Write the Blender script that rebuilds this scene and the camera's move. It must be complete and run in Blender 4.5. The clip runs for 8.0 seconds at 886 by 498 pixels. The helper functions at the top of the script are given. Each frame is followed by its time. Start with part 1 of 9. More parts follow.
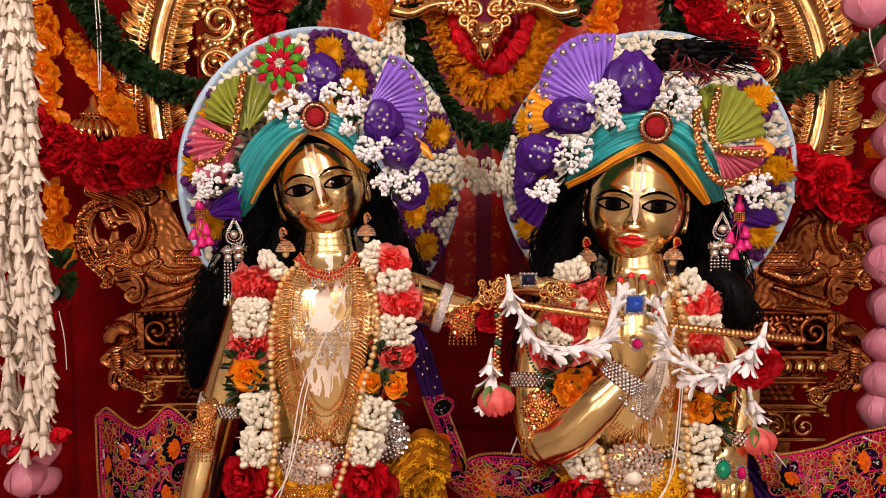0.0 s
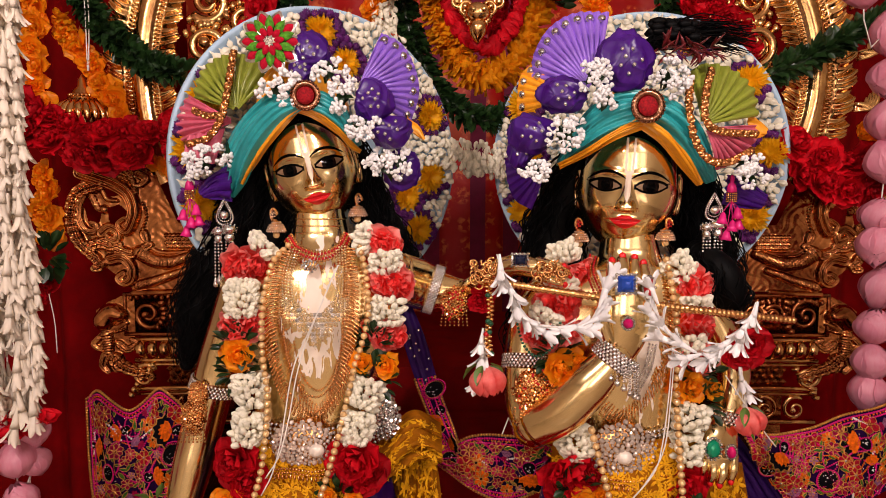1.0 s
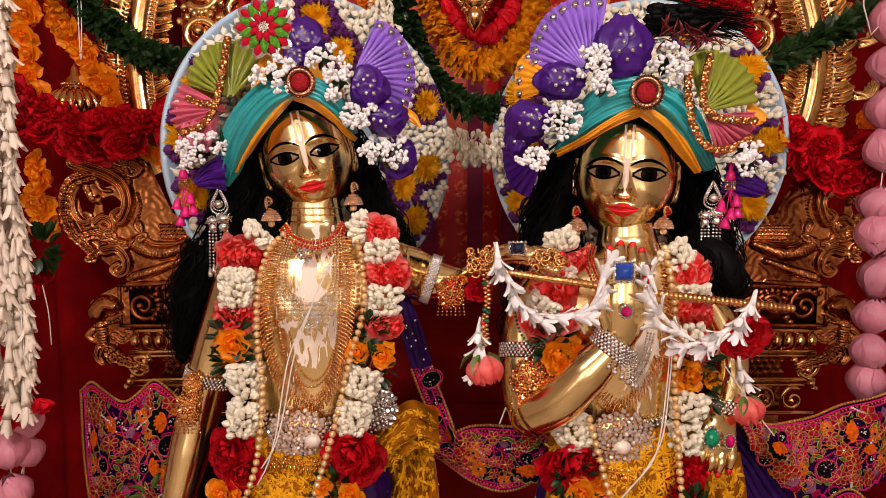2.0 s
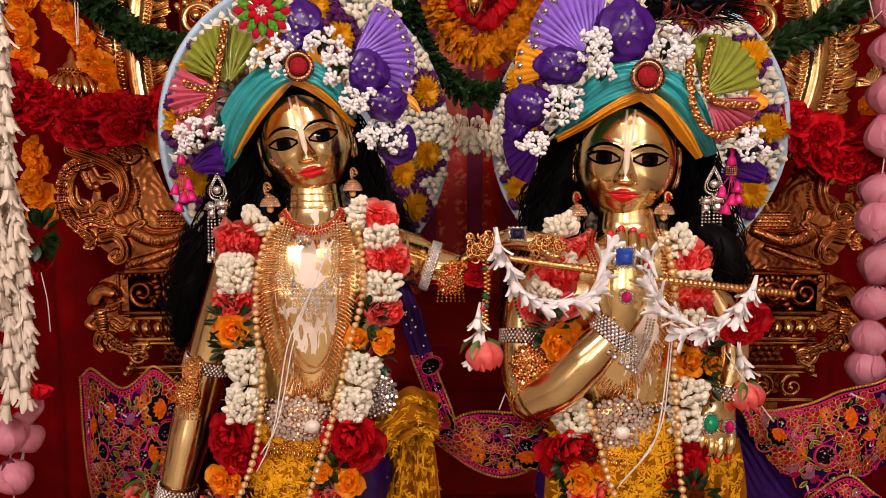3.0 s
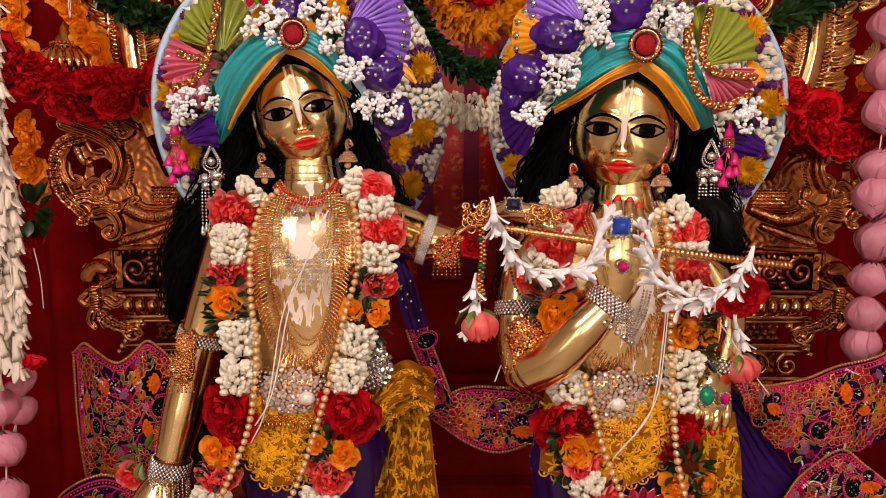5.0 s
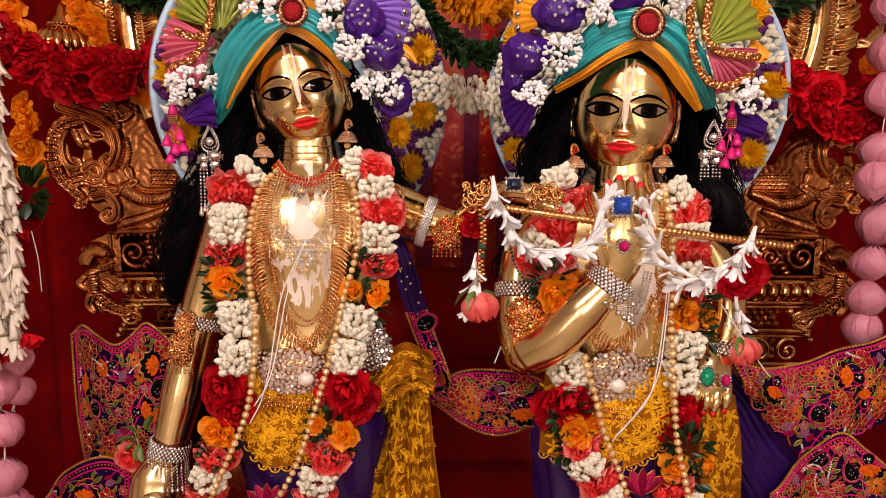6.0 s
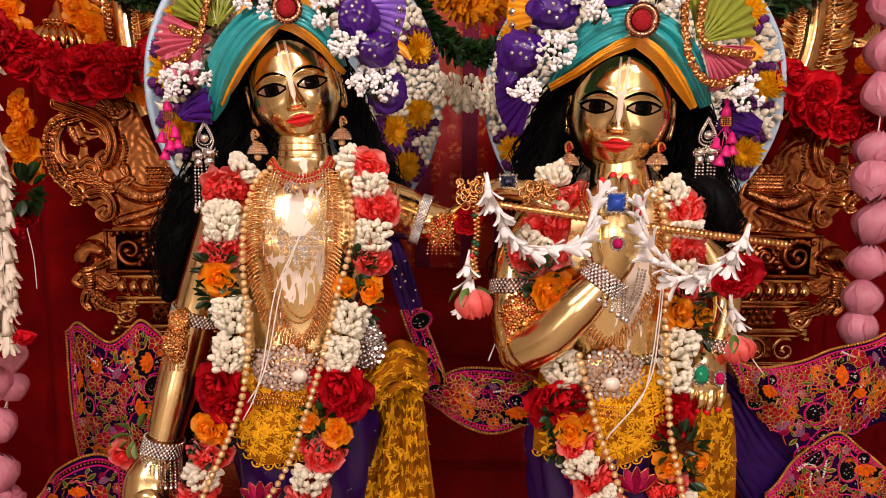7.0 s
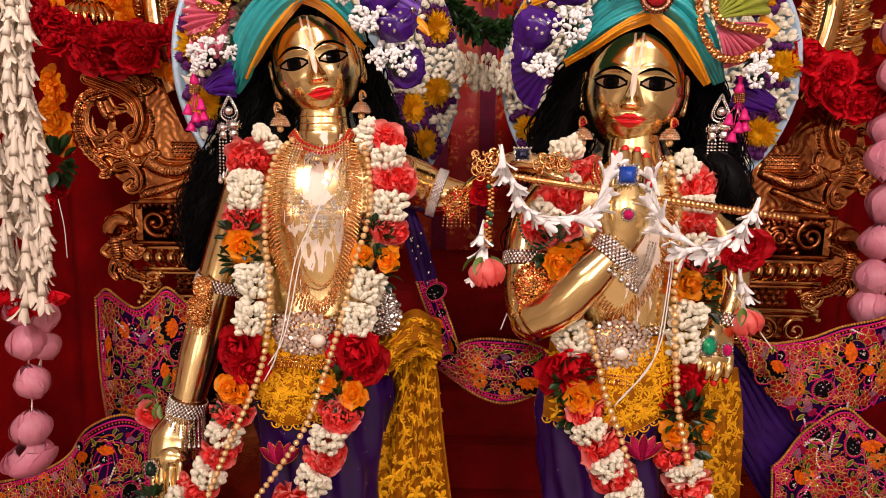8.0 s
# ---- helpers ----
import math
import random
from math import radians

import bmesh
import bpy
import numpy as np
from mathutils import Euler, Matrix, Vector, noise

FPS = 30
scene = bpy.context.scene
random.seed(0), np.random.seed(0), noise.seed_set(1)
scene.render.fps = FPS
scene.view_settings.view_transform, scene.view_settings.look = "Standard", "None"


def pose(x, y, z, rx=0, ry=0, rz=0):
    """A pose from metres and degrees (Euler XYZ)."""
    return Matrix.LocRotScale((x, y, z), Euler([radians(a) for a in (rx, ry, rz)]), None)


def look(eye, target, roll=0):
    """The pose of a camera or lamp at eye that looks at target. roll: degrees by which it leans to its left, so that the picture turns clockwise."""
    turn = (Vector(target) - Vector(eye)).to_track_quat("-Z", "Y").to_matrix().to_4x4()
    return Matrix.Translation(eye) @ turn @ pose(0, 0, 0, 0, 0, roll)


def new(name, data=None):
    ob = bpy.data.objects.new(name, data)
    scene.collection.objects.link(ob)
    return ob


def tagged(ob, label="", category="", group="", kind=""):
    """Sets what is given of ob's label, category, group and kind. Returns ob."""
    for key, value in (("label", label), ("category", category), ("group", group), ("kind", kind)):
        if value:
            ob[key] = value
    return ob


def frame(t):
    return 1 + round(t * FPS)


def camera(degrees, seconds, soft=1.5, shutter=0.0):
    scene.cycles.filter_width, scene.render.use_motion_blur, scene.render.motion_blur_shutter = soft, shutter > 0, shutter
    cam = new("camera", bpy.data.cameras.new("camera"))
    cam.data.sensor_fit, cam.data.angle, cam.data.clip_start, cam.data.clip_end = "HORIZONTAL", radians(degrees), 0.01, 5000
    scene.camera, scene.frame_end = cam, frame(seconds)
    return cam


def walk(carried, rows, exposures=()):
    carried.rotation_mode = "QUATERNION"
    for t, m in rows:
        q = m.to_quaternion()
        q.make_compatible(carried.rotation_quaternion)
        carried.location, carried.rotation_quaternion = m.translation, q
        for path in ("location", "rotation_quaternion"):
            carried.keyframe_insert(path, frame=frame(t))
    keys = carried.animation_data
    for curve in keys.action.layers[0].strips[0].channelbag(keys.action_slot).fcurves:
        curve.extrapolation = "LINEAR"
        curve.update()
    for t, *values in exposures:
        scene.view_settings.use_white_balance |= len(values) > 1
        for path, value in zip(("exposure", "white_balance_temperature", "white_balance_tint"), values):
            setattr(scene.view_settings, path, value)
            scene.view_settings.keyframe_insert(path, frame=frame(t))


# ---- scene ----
# ---- camera: seconds, place in metres, turn in degrees ----
cam = camera(70.26, 8.0, soft=0.35)
ROWS = [
    (0.0, 0.0000, 0.0000, 1.5000, 86.00, 0.00, 0.00),
    (0.5, 0.0046, 0.0005, 1.4917, 85.34, -0.01, -0.26),
    (1.0, 0.0058, 0.0031, 1.4852, 85.09, -0.07, -0.42),
    (2.5, 0.0082, 0.0129, 1.4694, 84.26, 0.02, -0.67),
    (3.0, 0.0075, 0.0134, 1.4656, 83.87, -0.01, -0.67),
    (3.5, 0.0088, 0.0126, 1.4616, 83.87, 0.00, -0.68),
    (4.0, 0.0085, 0.0132, 1.4524, 83.97, -0.13, -0.73),
    (4.5, 0.0091, 0.0140, 1.4427, 83.70, -0.12, -0.92),
    (6.0, 0.0081, 0.0184, 1.4124, 82.68, -0.34, -1.00),
    (6.5, 0.0095, 0.0192, 1.4090, 82.56, -0.34, -1.05),
    (7.0, 0.0177, 0.0184, 1.4050, 82.87, -0.49, -0.94),
    (7.5, 0.0327, 0.0028, 1.3837, 82.39, -0.88, 1.26),
    (8.0, 0.0205, -0.0132, 1.3790, 81.96, -1.09, 0.67),
]
walk(cam, [(t, pose(x, y, z, rx, ry, rz)) for t, x, y, z, rx, ry, rz in ROWS],
     exposures=((0.0, -0.03), (1.0, -0.08), (3.0, -0.14), (4.5, -0.15), (6.0, 0.02), (7.0, 0.05), (8.0, 0.09)))


# ---- world, lamps ----
world = bpy.data.worlds.new("hall")
scene.world = world
world.use_nodes = True
world.node_tree.nodes["Background"].inputs[0].default_value = (1.0, 0.82, 0.66, 1)
world.node_tree.nodes["Background"].inputs[1].default_value = 0.02


def area_lamp(name, eye, target, sx, sy, watts, colour):
    data = bpy.data.lights.new(name, "AREA")
    data.shape, data.size, data.size_y, data.energy, data.color = "RECTANGLE", sx, sy, watts, colour
    ob = new(name, data)
    ob.matrix_world = look(eye, target)
    return ob


WARM = (1.0, 0.835, 0.815)
area_lamp("flood_lamp_west", (-0.60, -0.22, 2.22), (-0.12, 1.0, 1.58), 0.16, 0.11, 12.6, WARM)
area_lamp("flood_lamp_east", (0.70, -0.22, 2.22), (0.22, 1.0, 1.58), 0.16, 0.11, 12.4, WARM)
# unseen overhead fill, added to lift the background
area_lamp("fill_front", (0.0, -1.3, 2.97), (0.0, -0.4, 0.0), 2.4, 0.5, 6, WARM)
# tall unseen fills added behind the viewer for highlights on brass and satin
for name, x, tall, watts in (("light_panel_west", -1.25, 1.2, 7), ("light_panel_middle", 0.05, 1.0, 10), ("light_panel_east", 1.35, 1.2, 3.5)):
    area_lamp(name, (x, -2.4, 1.75), (x * 0.2, 1.0, 1.4), 0.80, tall, watts, WARM)
# unseen fill added to brighten the south wall that the brass mirrors
area_lamp("wall_fill_back", (0.0, -3.3, 2.95), (0.0, -4.5, 1.5), 4.2, 0.8, 140, WARM)


# ---- mesh helpers ----
def arr(p):
    return np.array(p, float)


def curve(pts, n=24):
    """Smooth curve through a few points, n samples evenly spread."""
    p = arr(pts)
    if len(p) == 2:
        return p[0] + (p[1] - p[0]) * np.linspace(0, 1, n)[:, None]
    p = np.vstack([2 * p[0] - p[1], p, 2 * p[-1] - p[-2]])
    out = []
    for i in range(1, len(p) - 2):
        t = np.linspace(0, 1, 16, endpoint=False)[:, None]
        a, b, c, d = p[i - 1], p[i], p[i + 1], p[i + 2]
        out.append(0.5 * (2 * b + (c - a) * t + (2 * a - 5 * b + 4 * c - d) * t ** 2 + (3 * b - a - 3 * c + d) * t ** 3))
    out = np.vstack(out + [p[-2:-1]])
    s = np.concatenate([[0], np.cumsum(np.linalg.norm(np.diff(out, axis=0), axis=1))])
    u = np.linspace(0, s[-1], n)
    return np.stack([np.interp(u, s, out[:, k]) for k in range(3)], 1)


def length(p):
    return float(np.linalg.norm(np.diff(p, axis=0), axis=1).sum())


def unit(v):
    v = arr(v)
    return v / (np.linalg.norm(v) + 1e-12)


class Geo:
    """Gathers the faces of one mesh."""

    def __init__(self):
        self.v, self.f, self.m, self.n = [], [], [], 0

    def add(self, verts, faces, m=0):
        self.v.append(np.asarray(verts, float).reshape(-1, 3))
        self.f += [tuple(i + self.n for i in q) for q in faces]
        self.m += [m] * len(faces)
        self.n += len(self.v[-1])
        return self

    def sheet(self, p, wrap_u=False, wrap_v=False, m=0, flip=False):
        p = np.asarray(p, float)
        a, b = p.shape[:2]
        q = []
        for i in range(a if wrap_u else a - 1):
            for j in range(b if wrap_v else b - 1):
                i2, j2 = (i + 1) % a, (j + 1) % b
                face = (i * b + j, i2 * b + j, i2 * b + j2, i * b + j2)
                q.append(face[::-1] if flip else face)
        return self.add(p, q, m)

    def petal(self, p, hub, m=0):
        """A petal whose foot is the shared point hub."""
        p = np.asarray(p, float)[1:]
        a, b = p.shape[:2]
        n = self.n
        self.sheet(p, m=m)
        self.f += [(hub, n + j, n + j + 1) for j in range(b - 1)]
        self.m += [m] * (b - 1)
        return self

    def slab(self, p, thick, m=0):
        """A sheet with thickness."""
        p = np.asarray(p, float)
        du, dv = np.gradient(p, axis=0), np.gradient(p, axis=1)
        n = np.cross(du, dv)
        n /= np.linalg.norm(n, axis=2, keepdims=True) + 1e-12
        back = p - n * thick
        self.sheet(p, m=m)
        self.sheet(back, m=m, flip=True)
        for e0, e1 in ((p[0], back[0]), (back[-1], p[-1]), (back[:, 0], p[:, 0]), (p[:, -1], back[:, -1])):
            self.sheet(np.stack([e0, e1]), m=m)
        return self

    def tube(self, path, r, n=8, m=0, flat=1.0, caps=True, up=(0, 0, 1)):
        p = np.asarray(path, float)
        r = np.broadcast_to(np.asarray(r, float), (len(p),))
        t = np.gradient(p, axis=0)
        t /= np.linalg.norm(t, axis=1, keepdims=True) + 1e-12
        s = np.cross(t[0], up)
        if np.linalg.norm(s) < 0.1:
            s = np.cross(t[0], (0, 1, 0))
        rings, a = [], np.linspace(0, 2 * np.pi, n, endpoint=False)
        for k in range(len(p)):
            s = unit(s - t[k] * np.dot(s, t[k]))
            w = np.cross(s, t[k])
            rings.append(p[k] + r[k] * (np.cos(a)[:, None] * s + flat * np.sin(a)[:, None] * w))
        base = self.n
        self.sheet(np.array(rings), wrap_v=True, m=m)
        if caps:
            self.f += [tuple(base + i for i in range(n)), tuple(base + (len(p) - 1) * n + i for i in reversed(range(n)))]
            self.m += [m, m]
        return self

    def lathe(self, profile, n=12, at=(0, 0, 0), axis=(0, 0, 1), m=0):
        z = unit(axis)
        x = unit(np.cross(z, (0.3, 1, 0.2)))
        y = np.cross(z, x)
        a = np.linspace(0, 2 * np.pi, n, endpoint=False)
        ring = np.cos(a)[:, None] * x + np.sin(a)[:, None] * y
        return self.sheet(np.array([arr(at) + r * ring + h * z for r, h in profile]), wrap_v=True, m=m, flip=True)

    def ball(self, c, r, nu=6, nv=8, m=0):
        r = np.broadcast_to(np.asarray(r, float), (3,))
        t = np.linspace(0, np.pi, nu + 1)
        a = np.linspace(0, 2 * np.pi, nv, endpoint=False)
        p = np.stack([np.sin(t)[:, None] * np.cos(a), np.sin(t)[:, None] * np.sin(a), np.repeat(np.cos(t)[:, None], nv, 1)], 2)
        return self.sheet(p * r + arr(c), wrap_v=True, m=m)

    def box(self, lo, hi, m=0):
        (a, b, c), (d, e, f) = lo, hi
        v = [(a, b, c), (d, b, c), (d, e, c), (a, e, c), (a, b, f), (d, b, f), (d, e, f), (a, e, f)]
        return self.add(v, [(3, 2, 1, 0), (4, 5, 6, 7), (0, 1, 5, 4), (1, 2, 6, 5), (2, 3, 7, 6), (3, 0, 4, 7)], m)

    def mesh(self, name, mats, smooth=True):
        me = bpy.data.meshes.new(name)
        me.from_pydata(np.vstack(self.v).tolist(), [], self.f)
        mats = mats if isinstance(mats, (list, tuple)) else [mats]
        for x in mats:
            me.materials.append(x)
        if len(mats) > 1:
            me.polygons.foreach_set("material_index", self.m)
        me.polygons.foreach_set("use_smooth", [smooth] * len(me.polygons))
        me.update()
        return me


def thing(name, at, label, category, group="", kind=""):
    ob = new(name)
    ob.location = at
    ob.empty_display_size = 0.02
    return tagged(ob, label, category, group, kind)


def under(ob, parent):
    if parent is not None:
        up, o = Vector((0, 0, 0)), parent
        while o is not None:
            up, o = up + o.location, o.parent
        ob.parent = parent
        ob.location = ob.location - up
    return ob


JOINED = {"hair", "star_heart", "beading", "embroidered_leaves", "embroidery", "beadwork", "pave", "stonework", "rhinestone_work", "drop_fringe", "tassel_fringe", "rim_beading", "petals", "spray_foliage", "gold_beads", "gold_fringe", "panel_scroll", "tail_scroll", "corner_scroll", "plume", "plume_collar", "scrollwork", "plate_scrollwork", "fluting", "scroll_foliage", "outer_foliage", "red_stones", "ornament"}


def part(name, geo, mats, parent=None, label="", smooth=True):
    """One mesh, in world places, as an object of its own or under a thing."""
    me = geo if isinstance(geo, bpy.types.Mesh) else geo.mesh(name, mats, smooth)
    ob = under(new(name, me), parent)
    if name in JOINED:
        ob["kind"] = "stuff"
    return tagged(ob, label)


def whole(name, geo, mats, label, category, group="", kind="", smooth=True):
    """A thing of one mesh."""
    ob = part(name, geo, mats, None, label, smooth)
    return tagged(ob, "", category, group, kind)


def facing(n, spin=0.0):
    """Turn whose z is n."""
    n = Vector(n).normalized()
    return n.to_track_quat("Z", "Y").to_matrix().to_4x4() @ Matrix.Rotation(spin, 4, "Z")


def put(name, me, parent, p, n=(0, -1, 0), s=1.0, spin=None, label=""):
    """A piece on shared mesh data at p, its z towards n."""
    ob = new(name, me)
    ob.rotation_mode = "QUATERNION"
    ob.rotation_quaternion = facing(n, random.uniform(0, 6.28) if spin is None else spin).to_quaternion()
    ob.scale = (s, s, s) if isinstance(s, (int, float)) else s
    ob.location = p
    if label:
        ob["label"] = label
    return under(ob, parent)


def jit(a):
    return np.array([random.uniform(-a, a) for _ in range(3)])


# ---- materials ----
def principled(name):
    m = bpy.data.materials.new(name)
    m.use_nodes = True
    return m, m.node_tree.nodes, m.node_tree.links, m.node_tree.nodes["Principled BSDF"]


def surface(name, colour, rough=0.5, metal=0.0, scale=60.0, vary=0.25, bump=0.0, bump_scale=200.0, stretch=(1, 1, 1),
            coat=0.0, each=0.0, other=None, spec=0.5, radial=None, thin=0.0):
    """Colour with grain at two scales, relief, and a little difference from piece to piece."""
    m, nodes, links, b = principled(name)
    co, mp = nodes.new("ShaderNodeTexCoord"), nodes.new("ShaderNodeMapping")
    mp.inputs["Scale"].default_value = stretch
    links.new(co.outputs["Object"], mp.inputs[0])
    n1, n2 = nodes.new("ShaderNodeTexNoise"), nodes.new("ShaderNodeTexNoise")
    n1.inputs["Scale"].default_value, n2.inputs["Scale"].default_value = scale, scale * 6
    n1.inputs["Detail"].default_value = n2.inputs["Detail"].default_value = 3
    for n in (n1, n2):
        links.new(mp.outputs[0], n.inputs["Vector"])
    both = nodes.new("ShaderNodeMath")
    both.operation = "MULTIPLY_ADD"
    both.inputs[1].default_value = 0.35
    links.new(n2.outputs[0], both.inputs[0])
    links.new(n1.outputs[0], both.inputs[2])
    rng = nodes.new("ShaderNodeMapRange")
    rng.inputs["From Min"].default_value, rng.inputs["From Max"].default_value = 0.45, 0.95
    links.new(both.outputs[0], rng.inputs["Value"])
    mix = nodes.new("ShaderNodeMix")
    mix.data_type = "RGBA"
    dark = other or tuple(c * (1 - vary) for c in colour)
    mix.inputs["A"].default_value = (*dark, 1)
    mix.inputs["B"].default_value = (*[min(1, c * (1 + vary * 0.4)) for c in colour], 1)
    links.new(rng.outputs[0], mix.inputs["Factor"])
    out = mix.outputs["Result"]
    if radial:
        # petals turn to another colour towards their rims
        far, r3, m2 = nodes.new("ShaderNodeVectorMath"), nodes.new("ShaderNodeMapRange"), nodes.new("ShaderNodeMix")
        far.operation, m2.data_type = "LENGTH", "RGBA"
        links.new(co.outputs["Object"], far.inputs[0])
        r3.inputs["From Min"].default_value, r3.inputs["From Max"].default_value = radial[0], radial[1]
        r3.inputs["To Max"].default_value = radial[3]
        links.new(far.outputs["Value"], r3.inputs["Value"])
        links.new(r3.outputs[0], m2.inputs["Factor"])
        links.new(out, m2.inputs["A"])
        m2.inputs["B"].default_value = (*radial[2], 1)
        out = m2.outputs["Result"]
    if each:
        info, hsv = nodes.new("ShaderNodeObjectInfo"), nodes.new("ShaderNodeHueSaturation")
        r2 = nodes.new("ShaderNodeMapRange")
        r2.inputs["To Min"].default_value, r2.inputs["To Max"].default_value = 1 - each, 1 + each * 0.5
        links.new(info.outputs["Random"], r2.inputs["Value"])
        links.new(r2.outputs[0], hsv.inputs["Value"])
        links.new(out, hsv.inputs["Color"])
        out = hsv.outputs[0]
    links.new(out, b.inputs["Base Color"])
    b.inputs["Roughness"].default_value, b.inputs["Metallic"].default_value = rough, metal
    b.inputs["Specular IOR Level"].default_value = spec
    b.inputs["Coat Weight"].default_value = coat
    if bump:
        n3, bp = nodes.new("ShaderNodeTexNoise"), nodes.new("ShaderNodeBump")
        n3.inputs["Scale"].default_value = bump_scale
        n3.inputs["Detail"].default_value = 4
        links.new(mp.outputs[0], n3.inputs["Vector"])
        bp.inputs["Strength"].default_value = min(1.0, bump)
        bp.inputs["Distance"].default_value = 0.002
        links.new(n3.outputs[0], bp.inputs["Height"])
        links.new(bp.outputs[0], b.inputs["Normal"])
    if thin:
        # petals and thin cloth let part of the light through
        tr, mx = nodes.new("ShaderNodeBsdfTranslucent"), nodes.new("ShaderNodeMixShader")
        mx.inputs[0].default_value = thin
        links.new(out, tr.inputs["Color"])
        links.new(b.outputs[0], mx.inputs[1])
        links.new(tr.outputs[0], mx.inputs[2])
        links.new(mx.outputs[0], nodes["Material Output"].inputs["Surface"])
    return m


GOLD = surface("polished_brass", (0.96, 0.73, 0.36), 0.16, 1.0, 14, 0.10, 0.07, 26)
GILT = surface("embossed_gilt", (0.96, 0.60, 0.25), 0.18, 1.0, 20, 0.3, 0.2, 90, other=(0.52, 0.21, 0.07))
COPPER = surface("embossed_copper_gilt", (0.50, 0.19, 0.065), 0.22, 1.0, 16, 0.4, 0.35, 70, other=(0.20, 0.05, 0.02))
BRONZE = surface("hammered_bronze_gilt", (0.64, 0.27, 0.09), 0.17, 1.0, 18, 0.45, 0.25, 80, other=(0.22, 0.06, 0.02))
JEWEL_GOLD = surface("rose_gold_jewellery", (0.92, 0.48, 0.18), 0.15, 1.0, 60, 0.3)
SILVER = surface("silver_jewellery", (0.86, 0.84, 0.82), 0.18, 1.0, 60, 0.3)
STONE = surface("clear_rhinestone", (0.93, 0.87, 0.83), 0.06, 0.82, 90, 0.4, each=0.2)
BUCKLE_STONE = surface("set_rhinestone", (0.93, 0.74, 0.62), 0.08, 0.6, 140, 0.4, each=0.25)
ROSE_STONE = surface("rose_tinted_rhinestone", (0.92, 0.66, 0.50), 0.08, 0.85, 90, 0.4)
PEARL = surface("pearl", (0.88, 0.58, 0.26), 0.18, 0.5, 30, 0.1, coat=0.5, each=0.12)
BUD = surface("jasmine_bud", (0.95, 0.91, 0.77), 0.42, 0, 40, 0.12, each=0.10, other=(0.88, 0.82, 0.62), thin=0.15)
TUBEROSE = surface("tuberose_petal", (0.88, 0.77, 0.62), 0.5, 0, 30, 0.14, each=0.1, thin=0.2)
BABY = surface("white_filler_flower", (0.88, 0.86, 0.84), 0.5, 0, 60, 0.1, each=0.1)
ROSE_RED = surface("deep_red_rose_petal", (0.66, 0.004, 0.014), 0.6, 0, 50, 0.45, spec=0.14, each=0.25, thin=0.15)
ROSE_CORAL = surface("coral_rose_petal", (1.0, 0.075, 0.06), 0.5, 0, 34, 0.15, each=0.10, other=(0.95, 0.05, 0.05), spec=0.35, radial=(0.017, 0.036, (1.0, 0.50, 0.43), 0.8), thin=0.35)
ROSE_ORANGE = surface("orange_rose_petal", (1.0, 0.43, 0.006), 0.5, 0, 40, 0.15, each=0.10, other=(1.0, 0.27, 0.004), thin=0.4)
MARIGOLD = surface("orange_marigold_petal", (1.0, 0.42, 0.005), 0.55, 0, 60, 0.2, each=0.1, thin=0.45)
DAISY = surface("yellow_chrysanthemum_petal", (1.0, 0.58, 0.006), 0.5, 0, 60, 0.06, each=0.05, thin=0.45)
AMARANTH = surface("purple_globe_amaranth", (0.17, 0.011, 0.20), 0.6, 0, 80, 0.5, each=0.35, thin=0.2)
LEAF = surface("dark_green_leaf", (0.016, 0.044, 0.010), 0.34, 0, 60, 0.5, each=0.4, thin=0.1)
LEAF_LIGHT = surface("fresh_green_leaf", (0.12, 0.20, 0.03), 0.42, 0, 60, 0.4, each=0.3)
LOTUS = surface("pink_lotus_petal", (0.74, 0.40, 0.44), 0.5, 0, 110, 0.25, 0.2, 160, each=0.12, stretch=(1, 1, 0.10), other=(0.74, 0.27, 0.33), radial=(0.026, 0.044, (0.66, 0.14, 0.26), 0.6), thin=0.2)
LEAF_MANY = surface("dark_green_foliage", (0.020, 0.055, 0.012), 0.36, 0, 60, 0.6)
HAIR = surface("black_wig_hair", (0.0022, 0.002, 0.0022), 0.55, 0, 120, 0.4, spec=0.08)
BOARD = surface("pale_blue_board", (0.44, 0.60, 0.74), 0.7, 0, 30, 0.12)
TEAL = surface("teal_satin", (0.030, 0.37, 0.38), 0.30, 0, 30, 0.22, 0.3, 60, spec=0.7)
AMBER = surface("amber_satin", (1.0, 0.38, 0.012), 0.32, 0, 30, 0.25, 0.3, 60, spec=0.6)
PURPLE = surface("purple_satin", (0.050, 0.004, 0.165), 0.33, 0, 30, 0.3, 0.6, 45, spec=0.45)
LAVENDER = surface("lavender_satin", (0.27, 0.13, 0.60), 0.3, 0, 30, 0.2, 0.1, 150, spec=0.7)
LIME = surface("olive_green_satin", (0.27, 0.31, 0.035), 0.28, 0, 30, 0.25, 0.1, 150, spec=0.7)
PINK = surface("pink_satin", (0.66, 0.12, 0.19), 0.29, 0, 30, 0.25, 0.2, 80, spec=0.7)
MAGENTA = surface("magenta_foil", (0.80, 0.02, 0.22), 0.22, 0.2, 30, 0.25)
RED_CLOTH = surface("red_curtain_cloth", (0.175, 0.0012, 0.002), 0.9, 0, 9, 0.35, 0.3, 500, spec=0.05)
MAROON = surface("maroon_cloth", (0.27, 0.004, 0.005), 0.85, 0, 14, 0.4, 0.3, 300, other=(0.20, 0.006, 0.006), spec=0.1)
STRIPE = surface("violet_stripe_cloth", (0.24, 0.008, 0.055), 0.8, 0, 20, 0.3)
SHAWL = surface("purple_embroidered_cloth", (0.016, 0.0018, 0.034), 0.8, 0, 30, 0.3, 0.3, 400, spec=0.05)
SASH = surface("deep_purple_crepe", (0.028, 0.003, 0.085), 0.55, 0, 30, 0.3, 0.6, 60, spec=0.2)
